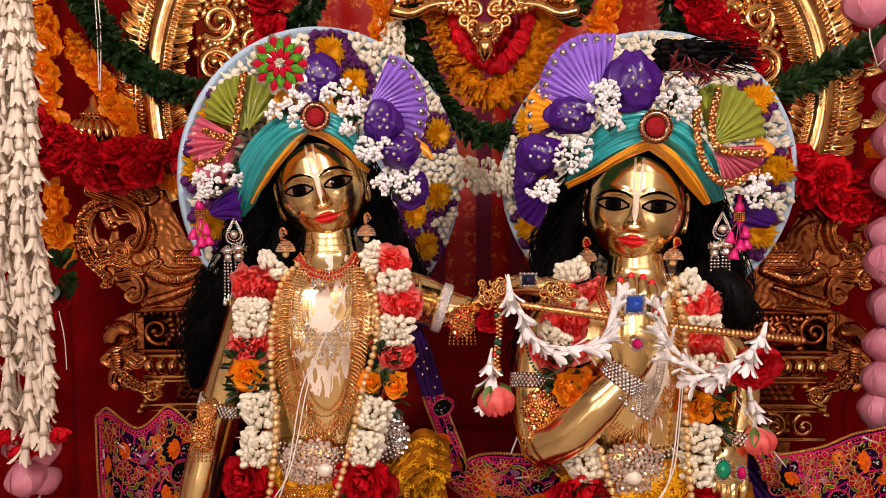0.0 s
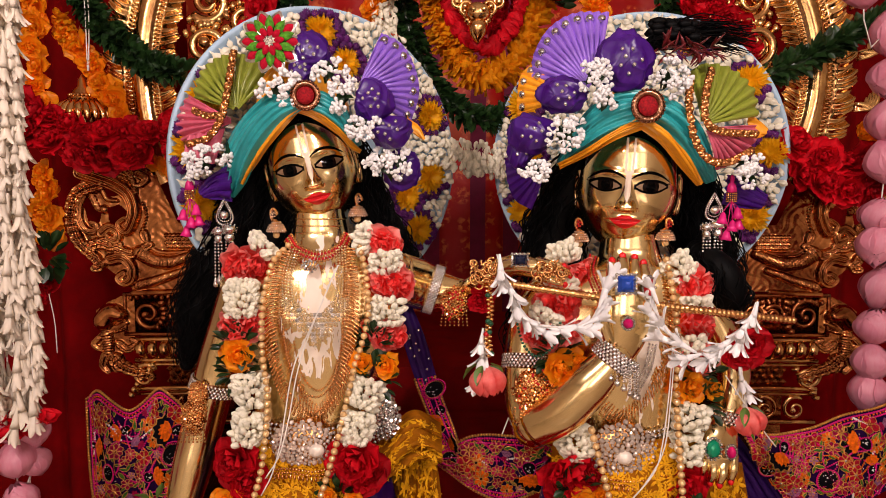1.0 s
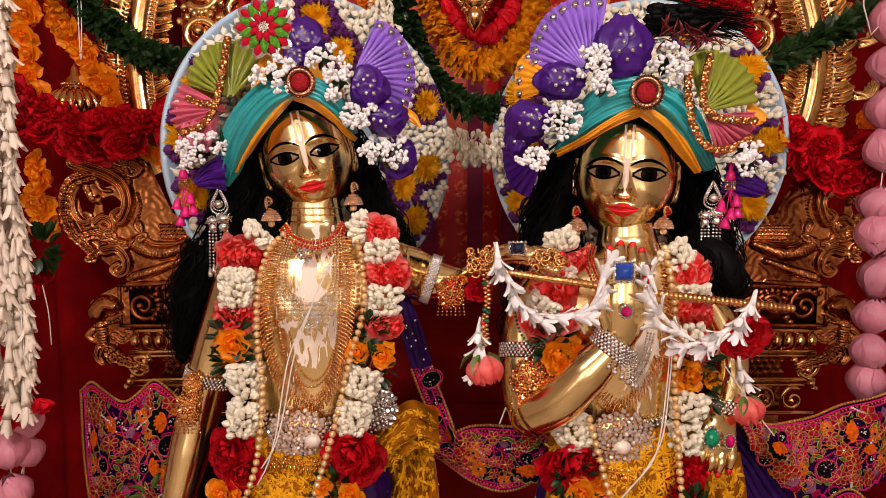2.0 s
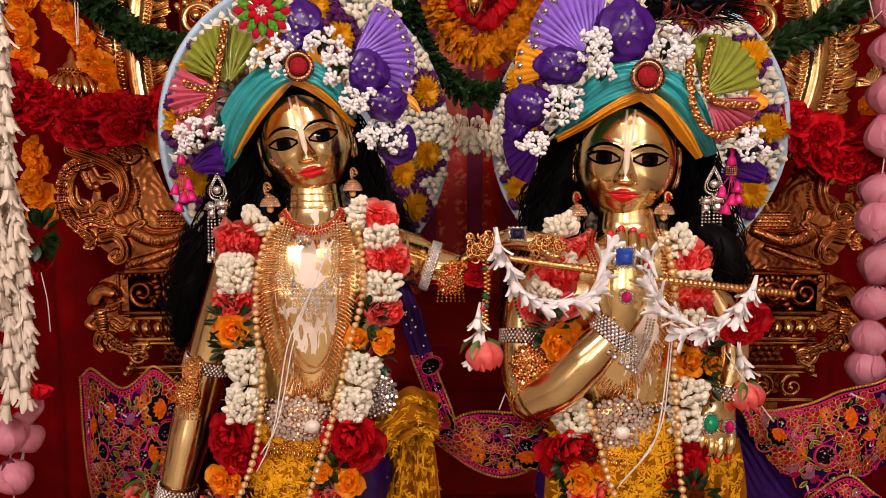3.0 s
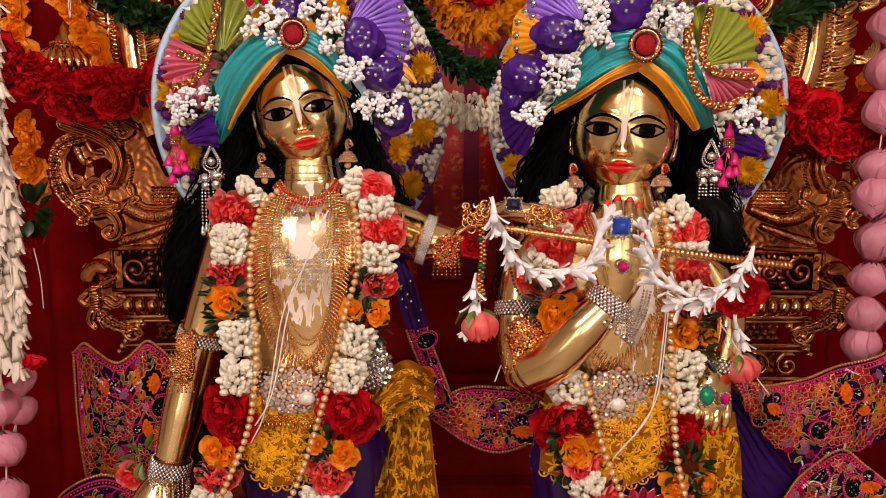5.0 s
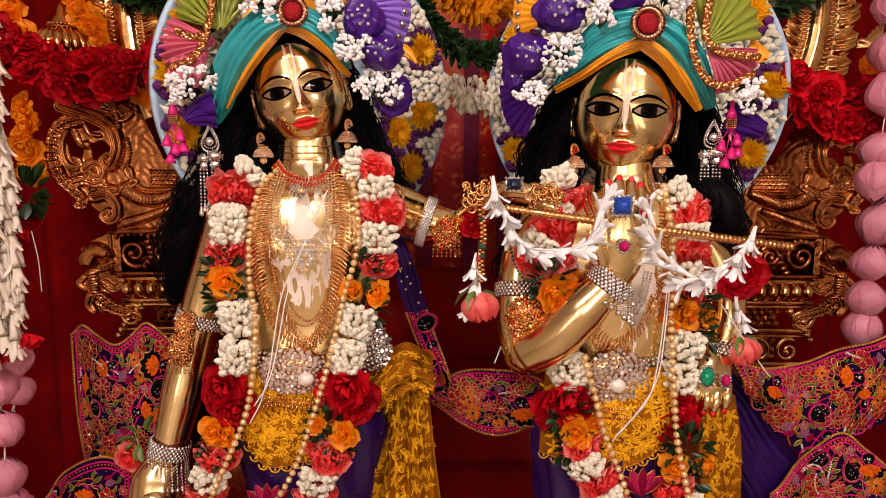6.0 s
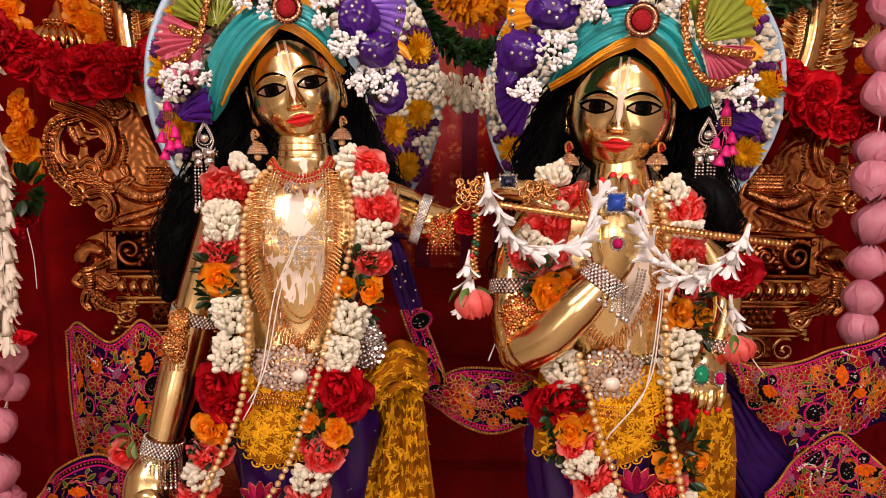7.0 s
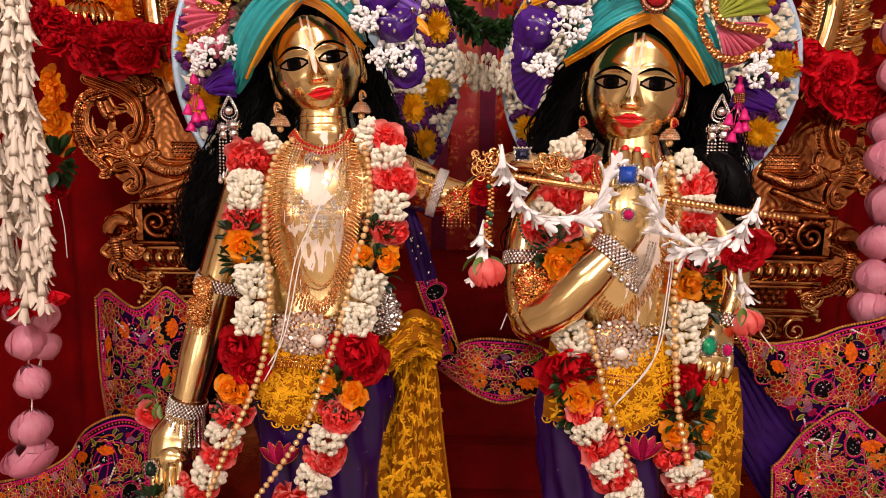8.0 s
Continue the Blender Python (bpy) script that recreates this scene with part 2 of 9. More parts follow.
BLACK_CLOTH = surface("black_velvet", (0.005, 0.004, 0.005), 0.9, 0, 40, 0.3, spec=0.04)
LACE = surface("golden_lace_net", (0.45, 0.145, 0.003), 0.6, 0, 60, 0.45, 0.8, 900, thin=0.15, spec=0.12)
LACE_FLOWER = surface("golden_thread_embroidery", (1.0, 0.45, 0.010), 0.5, 0, 120, 0.35, 0.6, 900, spec=0.15)
THREAD = surface("white_cotton_thread", (0.80, 0.74, 0.66), 0.7, 0, 200, 0.15)
RED_BEAD = surface("red_bead", (0.55, 0.012, 0.015), 0.25, 0, 60, 0.2)
PINK_BEAD = surface("magenta_bead", (0.62, 0.006, 0.17), 0.22, 0, 60, 0.2)
GREEN_BEAD = surface("green_bead", (0.010, 0.085, 0.035), 0.35, 0, 60, 0.3)
ORANGE_THREAD = surface("orange_thread", (0.76, 0.125, 0.004), 0.55, 0, 200, 0.55, 0.5, 900, spec=0.06)
EYE_BLACK = surface("black_eye_enamel", (0.0012, 0.001, 0.001), 0.05, 0, 20, 0.1, spec=0.06)
EYE_WHITE = surface("amber_eye_enamel", (0.26, 0.16, 0.09), 0.25, 0.3, 20, 0.1)
IRIS = surface("dark_brown_eye_enamel", (0.006, 0.003, 0.002), 0.05, 0, 20, 0.2, spec=0.07)
LIP = surface("red_lip_enamel", (0.68, 0.010, 0.014), 0.25, 0, 20, 0.12)
PASTE = surface("sandalwood_paste", (0.86, 0.69, 0.52), 0.6, 0, 35, 0.2, 0.3, 200)
SAPPHIRE = surface("blue_glass_stone", (0.010, 0.075, 0.50), 0.05, 0.35, 30, 0.4, coat=0.6)
EMERALD = surface("green_glass_stone", (0.0, 0.38, 0.18), 0.05, 0.35, 30, 0.5, coat=0.6)
RUBY = surface("ruby_glass_stone", (0.62, 0.005, 0.13), 0.08, 0.2, 30, 0.3)
ANTIQUE = surface("antique_brown_gold", (0.36, 0.16, 0.09), 0.25, 1.0, 60, 0.3)
DHOTI = surface("dark_purple_satin", (0.026, 0.0026, 0.080), 0.34, 0, 30, 0.35, 0.4, 60, spec=0.5)
FELT_GREEN = surface("green_thread_felt", (0.10, 0.34, 0.02), 0.6, 0, 200, 0.6, 0.8, 600, spec=0.2)
FELT_RED = surface("crimson_felt", (0.46, 0.006, 0.025), 0.8, 0, 200, 0.3, spec=0.1)
PLASTER = surface("warm_plaster", (0.80, 0.72, 0.62), 0.8, 0, 3, 0.12, 0.2, 60)
MARBLE = surface("beige_marble", (0.55, 0.46, 0.36), 0.2, 0, 3, 0.2)


def brocade(name, ground, gold):
    """Crumpled red brocade, woven with small gold sprays in squares, its sheen painted into the colour."""
    m, nodes, links, b = principled(name)
    co = nodes.new("ShaderNodeTexCoord")
    cell, wave, big = nodes.new("ShaderNodeTexVoronoi"), nodes.new("ShaderNodeTexNoise"), nodes.new("ShaderNodeTexNoise")
    flat = nodes.new("ShaderNodeMapping")
    flat.inputs["Scale"].default_value = (1, 0, 1)
    links.new(co.outputs["Object"], flat.inputs[0])
    cell.inputs["Scale"].default_value, cell.inputs["Randomness"].default_value = 11, 0.35
    wave.inputs["Scale"].default_value, wave.inputs["Detail"].default_value = 48, 3
    big.inputs["Scale"].default_value, big.inputs["Detail"].default_value = 5, 4
    for n in (cell, wave, big):
        links.new(flat.outputs[0], n.inputs["Vector"])
    near, thread, both, sheen = (nodes.new("ShaderNodeMapRange") for _ in range(4))
    near.inputs["From Min"].default_value, near.inputs["From Max"].default_value = 0.45, 0.30
    thread.inputs["From Min"].default_value, thread.inputs["From Max"].default_value = 0.48, 0.58
    links.new(cell.outputs["Distance"], near.inputs["Value"])
    links.new(wave.outputs[0], thread.inputs["Value"])
    mul = nodes.new("ShaderNodeMath")
    mul.operation = "MULTIPLY"
    links.new(near.outputs[0], mul.inputs[0])
    links.new(thread.outputs[0], mul.inputs[1])
    # sheen of the crumples, painted as broad patches of the gold colour
    sheen.inputs["From Min"].default_value, sheen.inputs["From Max"].default_value = 0.46, 0.66
    sheen.inputs["To Max"].default_value = 0.45
    links.new(big.outputs[0], sheen.inputs["Value"])
    add = nodes.new("ShaderNodeMath")
    add.operation, add.use_clamp = "ADD", True
    links.new(mul.outputs[0], add.inputs[0])
    links.new(sheen.outputs[0], add.inputs[1])
    mix = nodes.new("ShaderNodeMix")
    mix.data_type = "RGBA"
    mix.inputs["A"].default_value, mix.inputs["B"].default_value = (*ground, 1), (*gold, 1)
    links.new(add.outputs[0], mix.inputs["Factor"])
    links.new(mix.outputs["Result"], b.inputs["Base Color"])
    b.inputs["Roughness"].default_value = 0.42
    b.inputs["Specular IOR Level"].default_value = 0.3
    bump = nodes.new("ShaderNodeBump")
    bump.inputs["Strength"].default_value, bump.inputs["Distance"].default_value = 0.8, 0.02
    links.new(big.outputs[0], bump.inputs["Height"])
    links.new(bump.outputs[0], b.inputs["Normal"])
    return m


BROCADE = brocade("red_gold_brocade", (0.56, 0.011, 0.009), (0.86, 0.18, 0.05))


# ---- the room and the altar ----
g = Geo()
g.box((-3.6, -4.6, -0.12), (3.6, 3.0, 0.0))
whole("floor", g, MARBLE, "polished beige marble hall floor", "floor", kind="structure", smooth=False)
g = Geo()
g.box((-3.6, -4.6, 3.0), (3.6, 3.0, 3.12))
whole("ceiling", g, PLASTER, "plain warm plaster hall ceiling", "ceiling", kind="structure", smooth=False)
for name, lo, hi in (("wall_north", (-3.6, 2.9, 0), (3.6, 3.0, 3.0)), ("wall_south", (-3.6, -4.6, 0), (3.6, -4.5, 3.0)),
                     ("wall_west", (-3.6, -4.5, 0), (-3.5, 2.9, 3.0)), ("wall_east", (3.5, -4.5, 0), (3.6, 2.9, 3.0))):
    g = Geo()
    g.box(lo, hi)
    whole(name, g, PLASTER, "plain warm plaster hall wall", "wall", kind="structure", smooth=False)
g = Geo()
g.box((-1.7, 0.62, 0.0), (1.7, 2.75, 0.42))
whole("altar_platform", g, MARBLE, "raised beige marble altar platform carrying the statues", "platform", kind="structure", smooth=False)


def curtain(name, x0, x1, y, z0, z1, folds, depth, material, label):
    u = np.linspace(0, 1, folds * 14)
    w = depth * (np.sin(u * folds * 2 * np.pi) + 0.45 * np.sin(u * folds * 2 * np.pi * 1.7 + 1.3) + 0.3 * np.sin(u * folds * 0.61 * 6.28))
    zs = np.linspace(z1, z0, 14)
    p = np.zeros((len(zs), len(u), 3))
    p[:, :, 0] = x0 + (x1 - x0) * u
    p[:, :, 1] = y + w[None, :] * (0.7 + 0.5 * (z1 - zs)[:, None] / (z1 - z0))
    p[:, :, 2] = zs[:, None]
    g = Geo()
    g.slab(p[:, ::-1], -0.004)
    return whole(name, g, material, label, "curtain", "curtains behind the altar")


curtain("curtain", -3.0, 3.0, 2.52, 0.42, 2.95, 26, 0.012, BROCADE, "maroon brocade curtain behind the throne")
curtain("curtain", -2.2, -0.62, 1.60, 0.42, 2.9, 7, 0.03, RED_CLOTH, "plain red side curtain hanging in folds")
curtain("curtain", 0.80, 2.4, 1.60, 0.42, 2.9, 7, 0.03, RED_CLOTH, "plain red side curtain hanging in folds")
# violet stripes woven down the middle of the brocade
for x in (-0.02, 0.16, 0.29):
    g = Geo()
    u = np.linspace(0.43, 2.9, 12)
    p = np.zeros((12, 3, 3))
    p[:, :, 0], p[:, :, 1], p[:, :, 2] = x + np.array([-0.03, 0, 0.03])[None], 2.478, u[:, None]
    g.slab(p, 0.002)
    whole("curtain_stripe", g, STRIPE, "violet ribbon stripe down the maroon brocade", "ribbon", "ribbons on the brocade")

# cloth-covered step behind the statues and cloth on the platform
t = thing("altar_step", (0.09, 1.9, 0.432), "stepped altar base covered with maroon cloth", "step", kind="structure")
for k in range(5):
    g = Geo()
    g.box((-0.60, 1.44 + 0.05 * k, 0.432 + 0.12 * k), (0.78, 2.44, 0.55 + 0.12 * k))
    part("step", g, MAROON, t, smooth=False)
g = Geo()
g.box((-1.69, 0.63, 0.42), (1.69, 2.74, 0.43))
whole("platform_cloth", g, RED_CLOTH, "red cloth spread over the altar platform", "cloth", kind="structure", smooth=False)



# ---- the two statues: one plain mesh each ----
def ring(left, right, deep, n=96, power=2.4):
    l, r = arr(left), arr(right)
    a = np.linspace(0, 2 * np.pi, n, endpoint=False)
    ca, sa = np.cos(a), np.sin(a)
    x = np.sign(ca) * np.abs(ca) ** (2 / power)
    y = np.sign(sa) * np.abs(sa) ** (2 / power)
    c, h = (l + r) / 2, (r - l) / 2
    return c + x[:, None] * h + y[:, None] * arr((0, deep, 0))


def body(g, sections, paste=None):
    ks = np.linspace(0, len(sections) - 1, len(sections) * 8)
    rows = [ring(*s) for s in sections]
    rings = np.array(rows)
    fine = np.stack([curve(rings[:, j], len(ks)) for j in range(rings.shape[1])], 1)
    start = len(g.f)
    g.sheet(fine, wrap_v=True, flip=True)
    if paste:
        v = np.vstack(g.v)
        for i in range(start, len(g.f)):
            c = v[list(g.f[i])].mean(0)
            if paste(c):
                g.m[i] = 5


def head(g, centre, turn, rx, ry, rz, narrow, jaw=0.92, drop=0.0):
    """Plain oval head with a ridge for the nose and painted eyes, brows, lips and forehead mark."""
    m = turn
    nl, nb = 500, 380
    s = np.linspace(-1, 1, nl, endpoint=False)
    lon = np.pi * (0.45 * s + 0.55 * s ** 3)
    k = np.linspace(-1, 1, nb)
    lat = np.pi / 2 * (0.60 * k + 0.40 * k ** 3)
    lo, la = np.meshgrid(lon, lat)
    Z = np.sin(la)
    low = np.clip(-Z, 0, 1)
    wide = 1 - 0.09 * low ** 2.6 + 0.05 * np.exp(-((Z + 0.25) / 0.3) ** 2)
    sq = np.cos(la) ** np.where(Z > 0, 0.82 - 0.36 * np.clip(Z / 0.5, 0, 1), 0.82 - 0.16 * low)
    x = rx * np.sin(lo) * sq * wide
    y = -ry * np.cos(lo) * sq * (1 - 0.10 * low ** 2)
    z = rz * np.where(Z < 0, jaw * Z, Z)
    front = np.clip(np.cos(lo), 0, 1) ** 0.5
    ax = np.abs(x) / narrow
    zz = z / rz
    k = rz / 0.1
    t = np.clip((0.16 - zz) / 0.44, 0, 1)
    nose = np.where(zz > -0.28, 0.020 * t ** 1.25, 0.020 * np.clip(1 - (-0.28 - zz) / 0.07, 0, 1)) * np.exp(-(ax / (0.0042 + 0.0075 * t ** 2)) ** 2)
    wing = 0.007 * np.exp(-((ax - 0.0095) / 0.0045) ** 2 - ((zz + 0.26) / 0.055) ** 2)
    socket = -0.0045 * np.exp(-((ax - 0.033) / 0.020) ** 2 - ((zz - 0.03) / 0.16) ** 2)
    lid = 0.0040 * np.exp(-((ax - 0.0355) / 0.015) ** 2 - ((zz - 0.02) / 0.075) ** 2)
    brow = 0.003 * np.exp(-((zz - 0.22 + (ax - 0.03) ** 2 * 60) / 0.05) ** 2) * np.exp(-((ax - 0.03) / 0.022) ** 2)
    upper = 0.0060 * np.exp(-(ax / 0.017) ** 2 - ((zz + 0.445) / 0.035) ** 2)
    lower = 0.0066 * np.exp(-(ax / 0.015) ** 2 - ((zz + 0.53) / 0.038) ** 2)
    crease = -0.003 * np.exp(-(ax / 0.018) ** 2 - ((zz + 0.487) / 0.014) ** 2)
    chin = 0.005 * np.exp(-(ax / 0.020) ** 2 - ((zz + 0.74) / 0.11) ** 2)
    cheek = 0.003 * np.exp(-((ax - 0.036) / 0.016) ** 2 - ((zz + 0.27) / 0.16) ** 2)
    y = y - front * (nose + wing + socket + lid + brow + upper + lower + crease + chin + cheek)
    p = np.stack([x, y, z], 2) @ np.array(m.to_3x3()).T + arr(centre)
    start = len(g.f)
    g.sheet(p, wrap_v=True)
    # painted enamel, face by face
    X, Y, H = x, y, z / k
    fx = (X[:-1] + X[1:]) / 2
    fx = (fx + np.roll(fx, -1, 1)) / 2 / narrow
    fz = np.repeat(((H[:-1] + H[1:]) / 2)[:, :1], nl, 1)
    fy = (Y[:-1] + Y[1:]) / 2
    col = np.zeros(fx.shape, int)
    fa = np.abs(fx)
    u = (fa - 0.0362) / 0.0240
    mid = 0.0012 + 0.0018 * np.clip(u, -1, 1.4) ** 2 * (u > 0)
    gap = np.clip(1 - np.abs(u) ** 2, 0, 1)
    openness = fz - mid
    white = (openness < 0.0078 * gap ** 0.8) & (openness > -0.0060 * gap)
    liner = (np.abs(u) < 1.12) & (openness < 0.0078 * gap ** 0.8 + 0.0040) & (openness > -0.0060 * gap - 0.0032)
    wing_line = (u > 0.8) & (u < 1.38) & (np.abs(openness - 0.001 - 0.004 * (u - 0.8)) < 0.0016 * (1.5 - u))
    iris = ((fa - 0.0355) ** 2 + (openness - 0.0008) ** 2) < 0.0128 ** 2
    pupil = ((fa - 0.0355) ** 2 + (openness - 0.0008) ** 2) < 0.0075 ** 2
    w = (fa - 0.034) / 0.027
    arch = 0.0262 - drop - 0.0090 * w ** 2 - 0.001 * w
    brow_line = (np.abs(w) < 1.2) & (np.abs(fz - arch) < 0.0019 * (1.2 - np.abs(w) ** 3 * 0.6))
    col[liner | wing_line | brow_line] = 1
    col[white] = 2
    col[white & iris] = 6
    col[white & pupil] = 1
    q = np.clip(fa / 0.0255, 0, 1)
    top = -0.0432 + 0.0026 * np.exp(-((fa - 0.006) / 0.005) ** 2) - 0.0034 * q ** 1.5
    seam = -0.0480 + 0.0010 * q ** 2
    bottom = -0.0605 + 0.0135 * q ** 1.7
    col[(fa < 0.0255) & (fz < top + 0.001 * (1 - q)) & (fz > bottom)] = 3
    line = (fz > 0.020) & (fz < 0.070) & (np.abs(fa - 0.0052 - 0.02 * (fz - 0.02)) < 0.0019)
    stem = (fz <= 0.024) & (fz > -0.020) & (fa < 0.0048 * np.clip((fz + 0.020) / 0.012, 0, 1) ** 0.6)
    col[line | stem] = 4
    col[fz > 0.072 - 9.0 * fa ** 2] = 1
    col[np.broadcast_to((fy > 0), col.shape)] = 0
    col[(fy > 0.012) & (fz > -0.03)] = 1
    idx = col.ravel()
    for i in np.nonzero(idx)[0]:
        g.m[start + i] = int(idx[i])
    # ears
    rot = np.array(m.to_3x3())
    for side in (-1, 1):
        a = np.linspace(0, 2 * np.pi, 20)
        loop = np.stack([side * (rx * 0.99 + 0.006 * np.sin(a / 2)), 0.006 + 0.009 * np.cos(a), -0.012 + 0.030 * np.sin(a)], 1)
        loop[:, 0] = side * (rx * 0.97 + 0.004 * (1 + np.cos(a)))
        g.tube(loop @ rot.T + arr(centre), 0.0042, 8)
        g.ball(arr((side * rx * 0.97, 0.006, -0.014)) @ rot.T + arr(centre), (0.008, 0.010, 0.024), 8, 10)


def limb(g, pts, radii, n=18, flat=1.0, up=(0, 0, 1)):
    p = curve(pts, 6 * len(pts))
    k = np.linspace(0, 1, len(radii))
    g.tube(p, np.interp(np.linspace(0, 1, len(p)), k, radii), n, flat=flat, up=up)
    if flat == 1.0:
        g.ball(p[0], radii[0], 8, 12)
        g.ball(p[-1], radii[-1], 8, 12)
    else:
        g.ball(p[-1], (radii[-1], radii[-1] * flat, radii[-1] * 0.8), 8, 14)


def fingers(g, roots, tips, r):
    """Tapered fingers with a red nail at each tip."""
    for a, b in zip(roots, tips):
        c = (arr(a) + arr(b)) / 2 + arr((0, -0.006, 0))
        p = curve([a, c, b], 9)
        g.tube(p, np.linspace(r, r * 0.62, 9), 10)
        g.ball(p[-1], r * 0.62, 6, 8)
        d = unit(p[-1] - p[-3])
        g.ball(p[-1] + d * 0.002 + arr((0, -r * 0.35, 0)), (r * 0.50, r * 0.40, r * 0.60), 6, 8, m=3)




def pasted(name, centre, size):
    """Polished brass with streaks of dried sandalwood paste round a place on the chest."""
    m, nodes, links, gold = principled(name)
    gold.inputs["Base Color"].default_value, gold.inputs["Metallic"].default_value, gold.inputs["Roughness"].default_value = (0.96, 0.73, 0.36, 1), 1, 0.16
    dry = nodes.new("ShaderNodeBsdfPrincipled")
    dry.inputs["Base Color"].default_value, dry.inputs["Roughness"].default_value = (0.82, 0.70, 0.57, 1), 0.55
    co, mp, sp, ln = nodes.new("ShaderNodeTexCoord"), nodes.new("ShaderNodeMapping"), nodes.new("ShaderNodeMapping"), nodes.new("ShaderNodeVectorMath")
    mp.vector_type = "TEXTURE"
    mp.inputs["Location"].default_value, mp.inputs["Scale"].default_value = centre, size
    sp.inputs["Scale"].default_value, sp.inputs["Rotation"].default_value = (80, 20, 26), (0, 0.25, 0)
    ln.operation = "LENGTH"
    links.new(co.outputs["Object"], mp.inputs[0])
    links.new(co.outputs["Object"], sp.inputs[0])
    links.new(mp.outputs[0], ln.inputs[0])
    ns, ma, rg, mx = nodes.new("ShaderNodeTexNoise"), nodes.new("ShaderNodeMath"), nodes.new("ShaderNodeMapRange"), nodes.new("ShaderNodeMixShader")
    ns.inputs["Scale"].default_value, ns.inputs["Detail"].default_value, ns.inputs["Distortion"].default_value = 1.0, 4, 1.2
    links.new(sp.outputs[0], ns.inputs["Vector"])
    ma.operation = "MULTIPLY_ADD"
    ma.inputs[1].default_value = 2.6
    links.new(ns.outputs[0], ma.inputs[0])
    sub = nodes.new("ShaderNodeMath")
    sub.operation = "MULTIPLY"
    sub.inputs[1].default_value = -1.0
    links.new(ln.outputs["Value"], sub.inputs[0])
    links.new(sub.outputs[0], ma.inputs[2])
    rg.inputs["From Min"].default_value, rg.inputs["From Max"].default_value = 0.74, 0.79
    links.new(ma.outputs[0], rg.inputs["Value"])
    links.new(rg.outputs[0], mx.inputs[0])
    links.new(gold.outputs[0], mx.inputs[1])
    links.new(dry.outputs[0], mx.inputs[2])
    links.new(mx.outputs[0], nodes["Material Output"].inputs["Surface"])
    return m


STATUE_MATS = [GOLD, EYE_BLACK, EYE_WHITE, LIP, PASTE]

# the statue with the lowered arm
g = Geo()
head(g, (-0.207, 1.070, 1.532), pose(0, 0, 0, 4, -13, 8), 0.0710, 0.080, 0.098, 0.87, 0.97)


def chest_west(c):
    return 1.12 < c[2] < 1.42 and c[1] < 1.03


body(g, [((-0.231, 1.062, 1.480), (-0.154, 1.062, 1.480), 0.036), ((-0.233, 1.060, 1.454), (-0.152, 1.060, 1.454), 0.040), ((-0.237, 1.060, 1.424), (-0.146, 1.060, 1.424), 0.042), ((-0.244, 1.055, 1.404), (-0.137, 1.055, 1.404), 0.046),
         ((-0.293, 1.050, 1.387), (-0.087, 1.050, 1.387), 0.052), ((-0.328, 1.045, 1.360), (-0.055, 1.045, 1.359), 0.062), ((-0.338, 1.040, 1.297), (-0.057, 1.040, 1.296), 0.074),
         ((-0.327, 1.040, 1.240), (-0.069, 1.040, 1.239), 0.070), ((-0.305, 1.035, 1.174), (-0.095, 1.035, 1.174), 0.064), ((-0.296, 1.030, 1.118), (-0.107, 1.030, 1.117), 0.066),
         ((-0.304, 1.030, 1.060), (-0.102, 1.030, 1.059), 0.068), ((-0.297, 1.030, 0.981), (-0.107, 1.030, 0.980), 0.066), ((-0.281, 1.030, 0.880), (-0.118, 1.030, 0.879), 0.05)], chest_west)
for x in (-0.243, -0.147):
    limb(g, [(x, 1.03, 0.98), (x, 1.02, 0.70), (x, 1.03, 0.47)], [0.045, 0.042, 0.036])
    g.ball((x, 0.99, 0.45), (0.045, 0.09, 0.03), 8, 12)
limb(g, [(-0.314, 1.050, 1.340), (-0.356, 1.060, 1.236), (-0.378, 1.055, 1.159), (-0.401, 1.040, 1.061), (-0.424, 1.005, 0.940)], [0.042, 0.036, 0.035, 0.034, 0.024])
limb(g, [(-0.424, 1.005, 0.940), (-0.437, 0.985, 0.908), (-0.434, 0.965, 0.878)], [0.026, 0.036, 0.034], flat=0.55, up=(0, 1, 0))
fingers(g, [(-0.460, 0.965, 0.887), (-0.443, 0.960, 0.880), (-0.426, 0.955, 0.878), (-0.411, 0.955, 0.884)],
        [(-0.444, 0.940, 0.817), (-0.430, 0.935, 0.806), (-0.416, 0.930, 0.809), (-0.405, 0.930, 0.824)], 0.009)
limb(g, [(-0.067, 1.055, 1.349), (-0.033, 1.080, 1.333), (0.002, 1.085, 1.320), (0.048, 1.070, 1.320)], [0.042, 0.044, 0.038, 0.022])
limb(g, [(0.048, 1.070, 1.320), (0.080, 1.010, 1.346), (0.120, 0.965, 1.376), (0.160, 0.950, 1.375)], [0.022, 0.026, 0.027, 0.022], flat=0.7)
fingers(g, [(0.155, 0.945, 1.386), (0.159, 0.940, 1.376), (0.159, 0.940, 1.364)], [(0.189, 0.925, 1.381), (0.197, 0.920, 1.368), (0.191, 0.925, 1.354)], 0.008)
for h in (338, 350, 362):
    for a, b in (((-0.236, 1.060, 1.446), (-0.149, 1.060, 1.446)),):
        lo = ring(arr(a) + arr((0.001, 0, (338 - h) * 0.00095)), arr(b) + arr((-0.001, 0, (338 - h) * 0.00095)), 0.0425, 40)
        g.tube(np.vstack([lo, lo[:2]]), 0.0016, 6, caps=False)
whole("statue", g, STATUE_MATS + [pasted("brass_with_paste_west", (-0.186, 0.96, 1.300), (0.060, 0.5, 0.150)), IRIS], "polished brass statue with painted eyes and lowered arm", "statue", "pair of brass statues")

# the statue with the flute
g = Geo()
